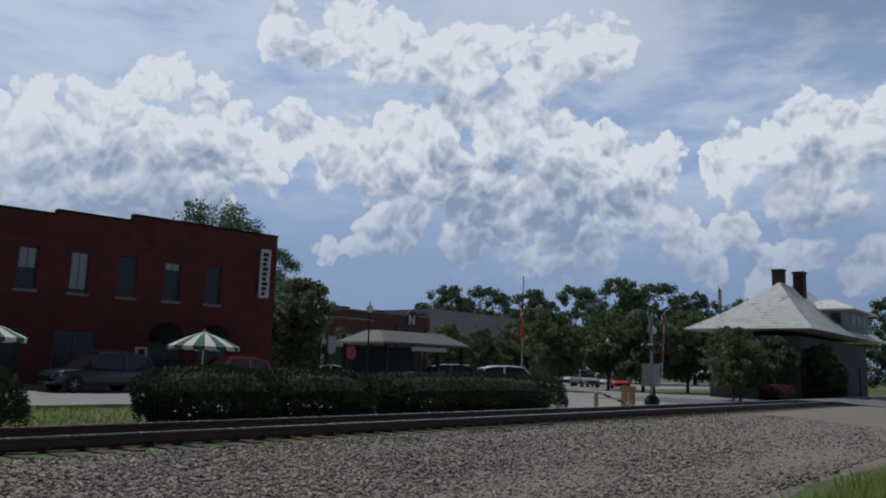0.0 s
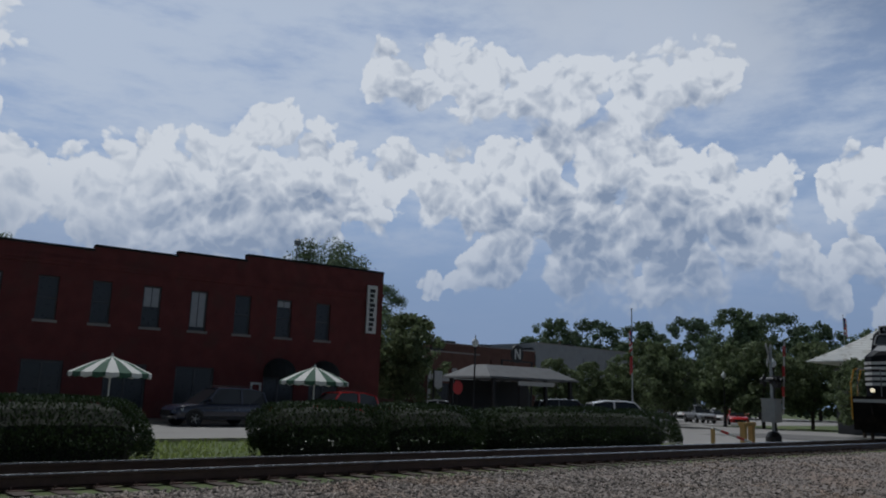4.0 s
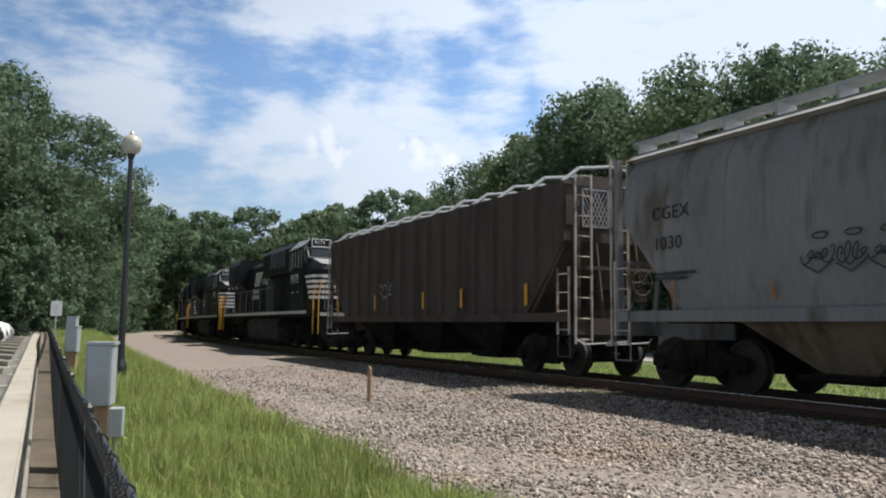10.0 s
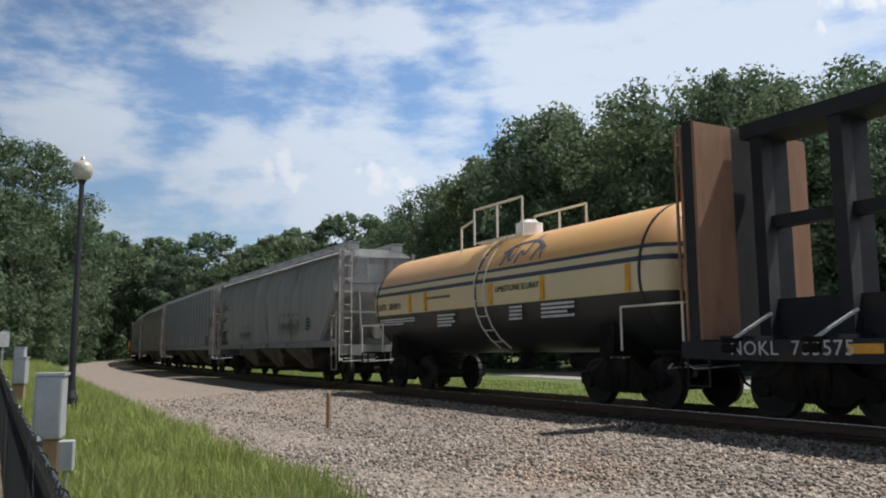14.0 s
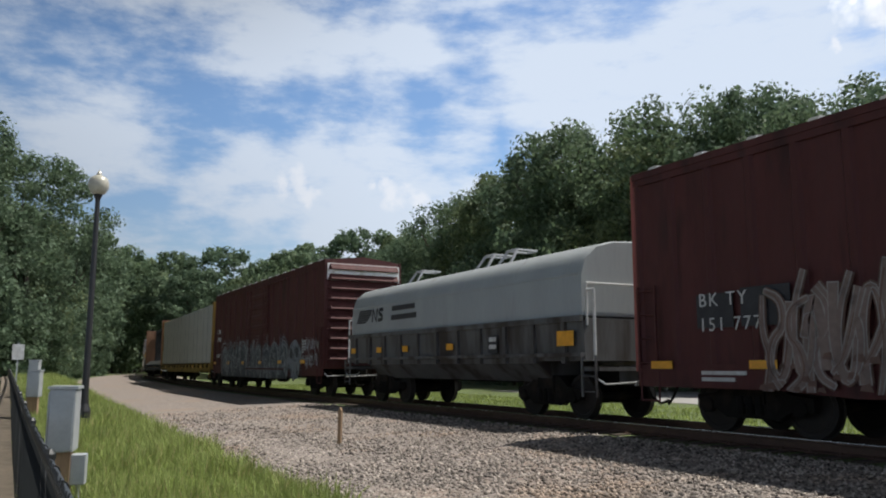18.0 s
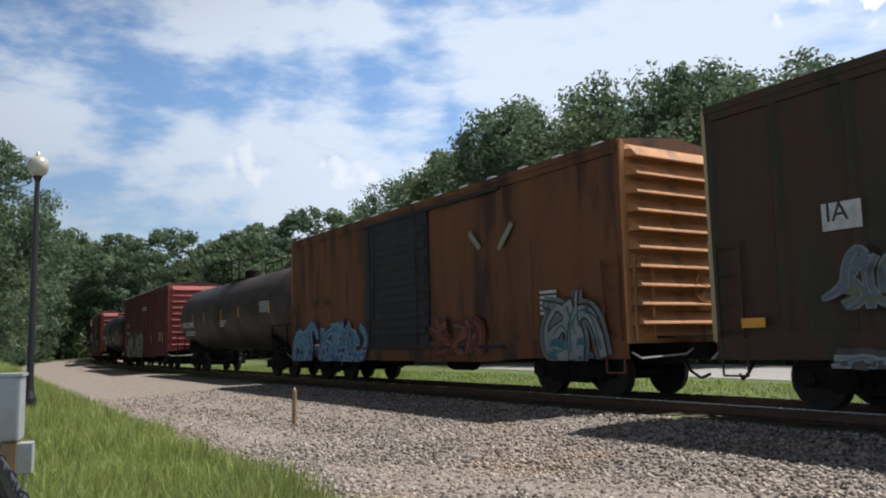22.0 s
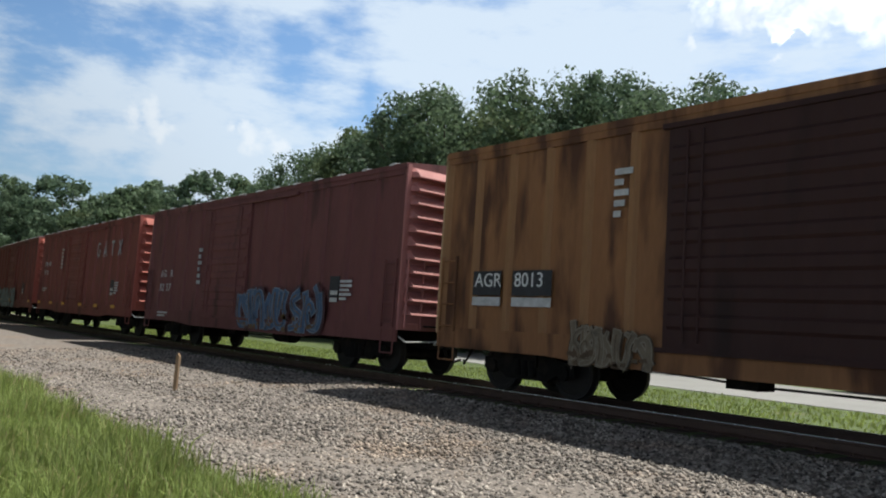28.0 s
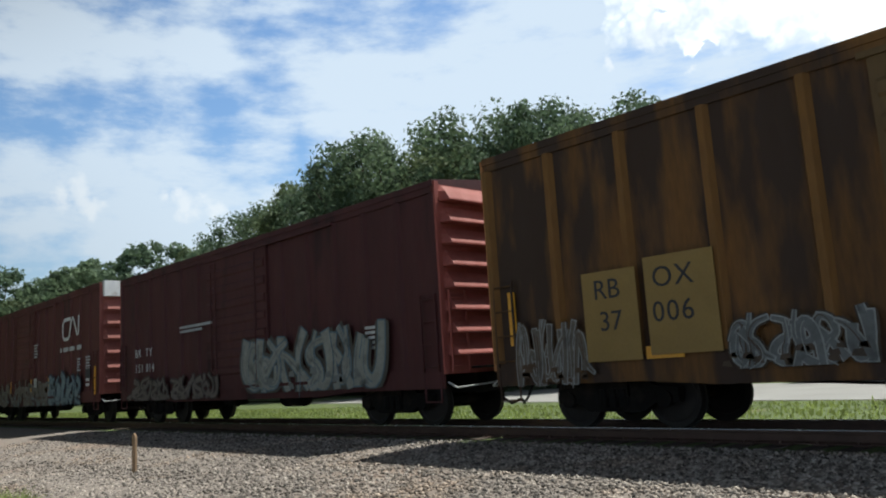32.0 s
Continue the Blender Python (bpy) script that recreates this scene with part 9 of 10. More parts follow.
M_tank2.node_tree.nodes["Principled BSDF"].inputs["Specular IOR Level"].default_value = 0.35
c = couple(tank_car("dusty brown-black tank car with yellow reflector strips", 15.0, 1.55, M_tank2, M_under, M_under, -0.3), 414.9)
tank_words("GATX 59943", 0.36, M_white, c, -6.4, 2.16, 1.55)
bars(c, -6.1, 1.85, -1.45, [1, 0.95], 1.8, 0.07, M_name)
tank_marks(c, (-4.4, -2.5, 0.2, 2.6, 6.2), 1.55, 2.3)
bars(c, 5.2, 2.72, -1.562, [1, 1, 1, 1, 1], 1.0, 0.05, M_name)
bars(c, 0.1, 2.2, -1.56, [1, 0.9, 0.7], 0.9, 0.06, M_name)
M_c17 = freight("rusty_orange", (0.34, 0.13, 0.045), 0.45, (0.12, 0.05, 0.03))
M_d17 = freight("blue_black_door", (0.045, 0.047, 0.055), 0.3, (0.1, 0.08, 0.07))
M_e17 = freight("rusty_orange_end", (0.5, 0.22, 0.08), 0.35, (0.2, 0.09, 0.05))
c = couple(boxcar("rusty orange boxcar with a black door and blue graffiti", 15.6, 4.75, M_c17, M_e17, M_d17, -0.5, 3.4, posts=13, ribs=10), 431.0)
marks(c, 15.6, "RB  OX", "", 2.6, 0.4, 1.8, M_ink)
graffiti(c, -7.4, -2.1, 0.62, 1.78, (BLU, (0.12, 0.4, 0.6), SILV, (0.05, 0.2, 0.5)), 71, 5, label="blue and pale sprayed graffiti letters")
graffiti(c, 5.45, 7.25, 0.7, 1.9, ((0.36, 0.42, 0.42), (0.4, 0.45, 0.45), INK, TEAL), 72, 2)
graffiti(c, 1.6, 3.6, 0.8, 1.6, ((0.35, 0.06, 0.03), (0.4, 0.1, 0.05), INK), 73, 3)
M_x = mat("faded_green_patch", (0.22, 0.24, 0.18), 0.7)
part("patch", Geo().add([(3.0, -1.53, 3.5), (3.4, -1.53, 3.1), (3.5, -1.53, 3.2), (3.1, -1.53, 3.6)], [(0, 1, 2, 3)]).add([(4.6, -1.53, 3.6), (4.1, -1.53, 3.1), (4.2, -1.53, 3.0), (4.7, -1.53, 3.5)], [(0, 1, 2, 3)]), M_x, c)
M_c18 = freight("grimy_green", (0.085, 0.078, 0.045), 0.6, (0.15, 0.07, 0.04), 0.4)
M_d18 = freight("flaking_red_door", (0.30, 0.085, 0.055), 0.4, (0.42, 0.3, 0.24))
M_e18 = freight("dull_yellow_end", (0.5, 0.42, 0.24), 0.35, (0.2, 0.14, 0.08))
c = couple(boxcar("grimy dark green boxcar with a flaking red door", 15.8, 4.78, M_c18, M_e18, M_d18, -0.9, 3.4, posts=14, ribs=8, hoops=False), 448.6)
for k, (x, t) in enumerate(((-6.0, "IA"), (-4.9, "NR"))):
    part("mark_patch", Geo().box(x - 0.05, x + 0.5, -1.535, -1.525, 2.45, 2.82), M_dimwhite, c)
    lettering(t, 0.36, M_ink, c, pose(x, -1.54, 2.5, 90, 0, 0))
n = 26
oval = [(4.75 + 1.0 * math.cos(2 * math.pi * i / n), -1.535, 3.1 + 1.12 * math.sin(2 * math.pi * i / n)) for i in range(n)]
inner = [(4.75 + 0.62 * math.cos(2 * math.pi * i / n), -1.539, 3.1 + 0.74 * math.sin(2 * math.pi * i / n)) for i in range(n)]
emb = part("oval_emblem", Geo().add(oval, [tuple(range(n))]), mat("emblem_pale", (0.035, 0.045, 0.036), 0.8, var=0.6, scale=3), c, "faded oval emblem with a crossbar")
part("emblem_field", Geo().add(inner, [tuple(range(n))]), mat("emblem_teal", (0.03, 0.07, 0.062), 0.8, var=0.4, scale=3), emb)
part("emblem_bar", Geo().box(3.75, 5.75, -1.546, -1.541, 2.98, 3.18), mat("emblem_bar_paint", (0.17, 0.19, 0.16), 0.8, var=0.6, scale=3), emb)
ring = Geo()
for i in range(26):
    a = 2 * math.pi * (i + 0.5) / 26
    if abs(math.sin(a)) > 0.2:
        ox, oz, u = 4.75 + 0.83 * math.cos(a), 3.1 + 0.95 * math.sin(a), 0.055 + 0.02 * (i % 3)
        ring.add([(ox - u, -1.541, oz - 0.09), (ox + u, -1.541, oz - 0.09), (ox + u, -1.541, oz + 0.09), (ox - u, -1.541, oz + 0.09)], [(0, 1, 2, 3)])
part("emblem_lettering", ring, mat("emblem_letter_paint", (0.14, 0.16, 0.135), 0.8, var=0.6, scale=3), emb, "worn pale lettering blocks round the oval")
graffiti(c, -5.9, -2.9, 1.38, 2.2, ((0.1, 0.1, 0.07), (0.2, 0.26, 0.34), (0.4, 0.42, 0.4), (0.3, 0.34, 0.2)), 81, 7, edge=0.04, glow=0.05)
graffiti(c, -5.9, -2.9, 0.63, 0.8, ((0.2, 0.2, 0.18), (0.3, 0.4, 0.5), SILV), 82, 5)
reflectors(c, (-7.2, 0.9, 3.6, 6.6), 1.2, -1.58, 0.4, 0.14)
c = couple(hopper("clean light grey covered hopper with white end frames", 17.4, 4.7, M_new, M_new, under=M_brown, cage=M_new_end, sill=M_new, wide=1.55, rungs=M_new_end), 467.1)
lettering("GCPX", 0.36, M_ink, c, pose(-7.6, -1.57, 2.47, 90, 0, 0), spacing=1.05)
lettering("67038", 0.36, M_ink, c, pose(-7.6, -1.57, 2.02, 90, 0, 0), spacing=1.05)
bars(c, -7.6, 1.75, -1.575, [1, 0.95], 1.1, 0.05, M_ink)
bars(c, 4.3, 2.3, -1.575, [1, 1, 0.9], 0.7, 0.06, M_ink)
notice(c, 5.6, 1.75, 0.5, 0.42)
graffiti(c, -5.6, -3.6, 1.5, 2.2, ((0.5, 0.52, 0.55), INK, INK), 91, 3, y=-1.575, wild=0)
M_hood2 = freight("beige_hood", (0.72, 0.6, 0.44), 0.25, (0.4, 0.33, 0.25), 0.1)
M_coil2 = freight("dark_trough", (0.10, 0.09, 0.085), 0.4, (0.16, 0.1, 0.06))
c = couple(coil_car("coil car with a beige hood over dark grey sides", 13.3, M_hood2, M_coil2, 3.6), 484.9)
part("hood_skirt", Geo().box(-6.45, 6.45, -1.49, -1.462, 1.95, 2.75), mat("dark_grey_skirt", (0.12, 0.12, 0.12), 0.7, var=0.2, scale=1.5, tint=(0.2, 0.16, 0.12), tint_amount=0.3), c, "dark grey skirt of the hood")
herald(c, -5.9, 2.2, 0.42, -1.497, M_ink)
part("railway_name", Geo().box(-3.2, -1.7, -1.5, -1.494, 2.46, 2.6).box(-3.25, -1.6, -1.5, -1.494, 2.2, 2.35), M_ink, c)
M_c21, M_c22, M_c23, M_c24 = red("oxide_red_d", (0.15, 0.032, 0.03)), red("red_a", (0.42, 0.12, 0.09)), red("red_b", (0.46, 0.128, 0.098)), red("plum_red", (0.35, 0.118, 0.11))
c = couple(boxcar("dark red boxcar with pale graffiti along the sill", 14.9, 4.72, M_c21, red("oxide_red_e", (0.3, 0.08, 0.06), 0.15), posts=13), 500.2)
reflectors(c, (-6.9, -4, 0, 4, 6.9), 1.5, -1.53, vertical=True)
graffiti(c, -6.6, -3.4, 0.88, 1.8, ((0.25, 0.2, 0.2), (0.42, 0.42, 0.42), (0.5, 0.5, 0.5)), 101, 5)
graffiti(c, 1.8, 5.4, 0.88, 1.9, ((0.22, 0.16, 0.18), (0.45, 0.45, 0.46), (0.5, 0.5, 0.5)), 102, 5)
c = couple(boxcar("red boxcar with pale blue and white graffiti", 15.2, 4.72, M_c22, red("red_end", (0.46, 0.12, 0.085), 0.12), posts=14), 516.4)
graffiti(c, -6.3, 2.3, 0.65, 1.85, ((0.24, 0.24, 0.26), (0.42, 0.48, 0.52), (0.5, 0.52, 0.52), (0.2, 0.35, 0.4)), 111, 10)
notice(c, 4.4, 1.6)
reflectors(c, (-7.1, -5, -2.5, 0.6, 7.0), 1.02, -1.58)
RED_END = red("red_end_b", (0.48, 0.13, 0.095), 0.12)


def blocks(c, x, z, h, gap, material):
    """Four large worn white figures near the roof: a broken ring, a wedge, a tee and a cross."""
    ring_ = [(0.3 + 0.3 * math.cos(a), 0.5 + 0.44 * math.sin(a)) for a in (radians(d) for d in range(45, 331, 22))] + [(0.6, 0.46), (0.36, 0.46)]
    figures = [[ring_], [[(0.0, 0.0), (0.3, 0.98), (0.6, 0.0)], [(0.14, 0.3), (0.46, 0.3)]], [[(0.0, 0.92), (0.62, 0.92)], [(0.31, 0.9), (0.31, 0.0)]], [[(0.0, 0.0), (0.62, 1.0)], [(0.62, 0.0), (0.0, 1.0)]]]
    for k, shape in enumerate(figures):
        q = Geo()
        for j, line_ in enumerate(shape):
            stroke(q, [(x + k * gap + h * a, z + h * b) for a, b in line_], 0.17 * h, -1.532 - 0.002 * j)
        part("name_figure", q, material, c)


c = couple(boxcar("red boxcar with large white blocks near its roof", 15.4, 4.72, M_c23, RED_END, None, -0.9, 3.1, posts=14), 533.2)
marks(c, 15.4, "WR WK", "77 82", 3.2, 0.36, 0.9)
bars(c, -3.3, 3.9, -1.58, [1, 0.6, 0.9, 0.7, 1, 0.8], 0.34, 0.1, M_dimwhite)
blocks(c, 2.55, 3.13, 0.62, 0.97, M_name)
notice(c, 4.9, 1.65)
reflectors(c, (-7.1, -4.6, -2.2, 0.8, 3.2, 5.6), 1.02, -1.58)
c = couple(boxcar("plum-red boxcar with patches of blue graffiti", 15.3, 4.72, M_c24, red("plum_end", (0.5, 0.2, 0.18), 0.1), None, -1.2, 3.0, posts=14, ribs=11), 549.9)
marks(c, 15.3, "AG  R", "82 57", 2.5, 0.4, 1.3)
graffiti(c, 0.2, 4.6, 0.73, 1.9, ((0.22, 0.08, 0.1), (0.1, 0.2, 0.38), (0.3, 0.38, 0.5), (0.35, 0.2, 0.1)), 121, 6)
bars(c, -3.2, 3.3, -1.53, [1, 0.6, 1, 0.5, 0.8, 1], 0.28, 0.12, M_name)
notice(c, 4.9, 1.65)
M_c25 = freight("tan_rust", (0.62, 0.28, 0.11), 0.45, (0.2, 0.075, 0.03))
# Paler copy of the tan, painting the lit relief of the side posts.
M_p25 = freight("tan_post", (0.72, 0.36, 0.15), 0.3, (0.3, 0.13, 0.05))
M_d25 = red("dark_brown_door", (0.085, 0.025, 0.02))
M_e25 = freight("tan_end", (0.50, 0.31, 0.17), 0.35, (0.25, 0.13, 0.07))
c = couple(boxcar("tan rust-streaked boxcar with a wide dark brown door", 15.5, 4.72, M_c25, M_e25, M_d25, -0.3, 4.4, posts=17, ribs=9, hoops=False, post=M_p25), 566.7)
part("mark_patch", Geo().box(-6.75, -6.0, -1.536, -1.526, 1.75, 2.2).box(-5.7, -4.75, -1.536, -1.526, 1.75, 2.2), M_ink, c)
lettering("AGR", 0.36, M_white, c, pose(-6.7, -1.54, 1.84, 90, 0, 0))
lettering("8013", 0.36, M_white, c, pose(-5.65, -1.54, 1.84, 90, 0, 0))
part("mark_patch", Geo().box(-6.75, -6.0, -1.536, -1.526, 1.56, 1.72).box(-5.7, -4.75, -1.536, -1.526, 1.56, 1.72), M_dimwhite, c)
graffiti(c, -4.3, -2.7, 0.63, 1.3, ((0.24, 0.15, 0.08), (0.32, 0.25, 0.17), (0.45, 0.38, 0.28)), 131, 5, edge=0.04, glow=0.05)
bars(c, -3.5, 4.0, -1.535, [1, 0.5, 0.8, 0.6, 0.4], 0.35, 0.1, M_dimwhite)
notice(c, 5.0, 1.5)
M_c26 = red("red_c", (0.5, 0.125, 0.098))
c = couple(boxcar("bright red boxcar with big black and white graffiti", 15.2, 4.72, M_c26, RED_END, None, -0.7, 3.2, posts=14), 583.1)
marks(c, 15.2, "LR  S", "32 41", 3.05, 0.38, 0.7)
graffiti(c, -6.6, 0.2, 0.66, 2.3, ((0.08, 0.16, 0.42), (0.02, 0.02, 0.025), (0.95, 0.97, 1.0), (0.6, 0.08, 0.06)), 141, 6, glow=0.25, edge=0.12, label="black, white and blue sprayed graffiti letters", wild=0.8)
graffiti(c, -0.1, 1.1, 0.75, 1.6, ((0.05, 0.1, 0.25), (0.1, 0.2, 0.4), SILV), 142, 2)
bars(c, -3.3, 4.0, -1.58, [1, 0.6, 0.9, 0.2, 1, 0.7], 0.34, 0.1, M_dimwhite)
blocks(c, 4.3, 3.6, 0.64, 0.97, M_name)
notice(c, 5.0, 1.65)
reflectors(c, (-7.0, 0.4, 4.6, 6.6), 1.25, -1.58)
M_c27 = red("oxide_red_f", (0.23, 0.06, 0.05))
c = couple(boxcar("oxide red boxcar with faded graffiti and orange plates", 15.7, 4.78, M_c27, RED_END, None, -1.0, 3.2, posts=13), 600.0)
marks(c, 15.7, "AG  R", "61 36", 2.45, 0.36, 0.9)
graffiti(c, -7.5, -1.7, 0.62, 1.85, ((0.34, 0.32, 0.24), (0.44, 0.46, 0.46), (0.16, 0.2, 0.3), (0.3, 0.38, 0.45)), 151, 9, edge=0.05, glow=0.06)
graffiti(c, 1.1, 5.7, 0.85, 1.78, ((0.16, 0.045, 0.04), (0.2, 0.1, 0.08), (0.4, 0.38, 0.33), (0.22, 0.14, 0.11)), 152, 8, edge=0.035, glow=0.04)
bars(c, -3.6, 4.0, -1.535, [1, 0.6, 0.8, 0.5, 1, 0.7], 0.3, 0.1, M_dimwhite)
bars(c, -2.6, 3.95, -1.58, [1, 1, 1, 0.8], 0.35, 0.08, M_dimwhite)
notice(c, 5.5, 1.7, 0.6, 0.5)
reflectors(c, (-7.3, -5.0, -2.6, 0.4, 2.4, 5.0), 1.35, -1.58)
reflectors(c, (7.1,), 1.2, -1.58, 0.55, 0.26)
M_c28 = red("oxide_red_g", (0.22, 0.058, 0.048))
c = couple(boxcar("oxide red high boxcar with graffiti along its lower side", 15.6, 4.98, M_c28, red("oxide_end", (0.32, 0.1, 0.08), 0.15), None, -1.5, 3.2, posts=15, ribs=7, hoops=False), 616.7)
lettering("CN", 0.24, M_dimwhite, c, pose(-7.2, -1.535, 2.75, 90, 0, 0))
bars(c, -7.2, 2.4, -1.535, [1, 0.8], 0.9, 0.12, M_dimwhite)
# the railway's mark: one bent band, drawn as a plain shape
mk = Geo()
stroke(mk, [(a + 0.75, 0.92 * b + 0.22) for a, b in [(4.05, 3.95), (3.3, 3.95), (3.12, 3.8), (3.12, 3.3), (3.3, 3.15), (3.75, 3.15), (3.9, 3.3), (4.1, 3.85), (4.25, 3.98), (4.4, 3.85), (4.75, 3.25), (4.9, 3.3), (4.95, 4.0)]], 0.13, -1.536)
part("railway_mark", mk, M_white, c, "white bent-band mark")
for x, n in ((3.55, 0.2), (3.95, 0.55), (4.6, 0.06), (4.72, 0.42), (5.2, 0.06), (5.5, 0.48)):
    bars(c, x, 2.95, -1.535, [1], n, 0.16, M_dimwhite, "web_address")
graffiti(c, -6.5, 2.2, 0.66, 1.68, ((0.1, 0.06, 0.05), (0.24, 0.19, 0.15), (0.5, 0.48, 0.42), (0.35, 0.4, 0.42)), 161, 10, edge=0.05, glow=0.06)
graffiti(c, 2.3, 6.0, 0.66, 1.8, ((0.05, 0.07, 0.14), (0.34, 0.46, 0.5), (0.04, 0.06, 0.12), (0.5, 0.6, 0.62)), 162, 5, glow=0.1, label="pale blue and black sprayed graffiti letters")
reflectors(c, (-5.3, -3.2, -0.1, 2.3), 1.25, -1.585, vertical=True)
part("corner_marker", Geo().box(7.36, 7.5, -1.545, -1.53, 1.0, 2.0), M_refl, c)
notice(c, 6.46, 1.5, 0.46, 0.42)
part("end_sign", Geo().box(7.83, 8.03, -1.42, 1.42, 4.36, 4.9), M_white, c, "white band across the end's top")
bars(c, 5.55, 2.58, -1.535, [1, 0.8, 1, 0.7, 1], 0.34, 0.06, M_name)
bars(c, 6.48, 2.6, -1.535, [1, 1, 0.8, 1, 0.9], 0.46, 0.06, M_name)
bars(c, 0.2, 3.4, -1.56, [1, 0.8, 0.9, 1, 0.9], 0.5, 0.07, M_name)
part("placard", Geo().box(0.36, 0.72, -1.60, -1.592, 1.42, 1.78), M_dimwhite, c)
M_c29 = red("oxide_red_h", (0.15, 0.034, 0.034))
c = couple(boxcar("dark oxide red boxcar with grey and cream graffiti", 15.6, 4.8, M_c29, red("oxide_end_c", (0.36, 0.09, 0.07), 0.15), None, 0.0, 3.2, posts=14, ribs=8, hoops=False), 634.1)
marks(c, 15.6, "BK  TY", "151 014", 2.35, 0.4, 1.25)
graffiti(c, -6.9, -1.0, 0.72, 1.42, ((0.1, 0.05, 0.045), (0.25, 0.21, 0.19), (0.07, 0.05, 0.05), (0.3, 0.24, 0.22)), 171, 8, wild=0.2, glow=0.04)
graffiti(c, 0.5, 6.1, 0.8, 2.2, ((0.2, 0.18, 0.15), (0.48, 0.48, 0.42), (0.2, 0.3, 0.36), (0.4, 0.42, 0.4)), 172, 6)
bars(c, -3.2, 3.0, -1.58, [1, 0.7], 2.0, 0.07, M_name)
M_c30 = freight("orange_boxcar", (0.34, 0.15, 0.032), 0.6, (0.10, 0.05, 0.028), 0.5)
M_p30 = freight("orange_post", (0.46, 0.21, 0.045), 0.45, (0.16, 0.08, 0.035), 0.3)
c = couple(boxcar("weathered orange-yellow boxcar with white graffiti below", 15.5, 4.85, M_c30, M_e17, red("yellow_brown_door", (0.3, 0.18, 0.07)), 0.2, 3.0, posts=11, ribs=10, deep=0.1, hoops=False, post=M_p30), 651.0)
M_ylab = mat("yellow_label", (0.27, 0.17, 0.045), 0.6, var=0.12)
part("mark_patch", Geo().box(-5.72, -4.75, -1.612, -1.602, 1.05, 2.4).box(-4.6, -3.5, -1.612, -1.602, 1.1, 2.5), M_ylab, c)
lettering("RB", 0.42, M_ink, c, pose(-5.52, -1.615, 1.9, 90, 0, 0))
lettering("37", 0.42, M_ink, c, pose(-5.45, -1.615, 1.42, 90, 0, 0))
lettering("OX", 0.42, M_ink, c, pose(-4.48, -1.615, 1.97, 90, 0, 0), spacing=1.1)
lettering("006", 0.42, M_ink, c, pose(-4.52, -1.615, 1.48, 90, 0, 0), spacing=1.1)
graffiti(c, -7.2, -5.75, 0.72, 1.78, ((0.2, 0.11, 0.05), (0.24, 0.2, 0.16), (0.5, 0.5, 0.48)), 181, 6, edge=0.04, glow=0.05)
graffiti(c, -3.5, -1.7, 0.85, 1.55, ((0.16, 0.1, 0.06), (0.26, 0.27, 0.27), (0.5, 0.52, 0.5)), 182, 6, edge=0.04, glow=0.05)
reflectors(c, (-4.4, -0.6, 2.5), 1.05, -1.58, 0.6, 0.18)
part("corner_marker", Geo().box(-7.35, -7.2, -1.545, -1.53, 1.4, 2.3), M_refl, c)

# ---- trees ----
M_bark = mat("grey_bark", (0.09, 0.07, 0.055), 0.95, var=0.3, scale=3, stretch=(3, 3, 0.6), bump=0.6, bump_scale=12)
# Leaf colours are lifted to stand in for haze over the far trees.
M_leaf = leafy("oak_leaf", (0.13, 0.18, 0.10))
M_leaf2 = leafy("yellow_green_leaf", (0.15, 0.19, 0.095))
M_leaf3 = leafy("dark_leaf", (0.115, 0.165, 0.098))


def limb(g, p, d, length, r, rnd, depth, tips):
    """A limb that bends, tapers and forks; its ends are collected."""
    q = p
    for k in range(3):
        d = (d + Vector((rnd.uniform(-0.2, 0.2), rnd.uniform(-0.2, 0.2), rnd.uniform(-0.05, 0.15)))).normalized()
        n = q + d * length / 3
        g.cyl(q, n, r * (1 - 0.22 * k), 6, r * (1 - 0.22 * (k + 1)), caps=False)
        q = n
        if depth < 2:
            tips.append(q)
    if depth:
        for _ in range(3):
            limb(g, q, (d + Vector((rnd.uniform(-0.9, 0.9), rnd.uniform(-0.9, 0.9), rnd.uniform(-0.1, 0.5)))).normalized(), length * 0.62, r * 0.36, rnd, depth - 1, tips)
    else:
        tips.append(q)


def leaf_cloud(centres, per, size, spread, seed):
    """Many small four-sided leaves about the given clump centres, as one mesh."""
    rs = np.random.RandomState(seed)
    c = np.repeat(np.array([tuple(p) for p, _ in centres]), per, 0)
    rad = np.repeat(np.array([q for _, q in centres]), per)[:, None]
    n = len(c)
    d = rs.normal(size=(n, 3))
    d /= np.linalg.norm(d, axis=1)[:, None]
    p = c + d * rad * (0.40 + 0.62 * rs.rand(n, 1)) * np.array([1, 1, 0.8]) * spread
    u = rs.normal(size=(n, 3))
    u -= d * (u * d).sum(1)[:, None] * 0.6
    u /= np.linalg.norm(u, axis=1)[:, None]
    w = np.cross(u, d + rs.normal(size=(n, 3)) * 0.5)
    w /= np.linalg.norm(w, axis=1)[:, None]
    s = size * (0.6 + 0.8 * rs.rand(n, 1))
    quad = np.stack([p - u * s, p + w * s * 0.55, p + u * s, p - w * s * 0.55], 1).reshape(-1, 3)
    me = bpy.data.meshes.new("crown")
    me.vertices.add(4 * n)
    me.vertices.foreach_set("co", quad.ravel())
    me.loops.add(4 * n)
    me.loops.foreach_set("vertex_index", np.arange(4 * n))
    me.polygons.add(n)
    me.polygons.foreach_set("loop_start", np.arange(0, 4 * n, 4))
    me.update(calc_edges=True)
    return me


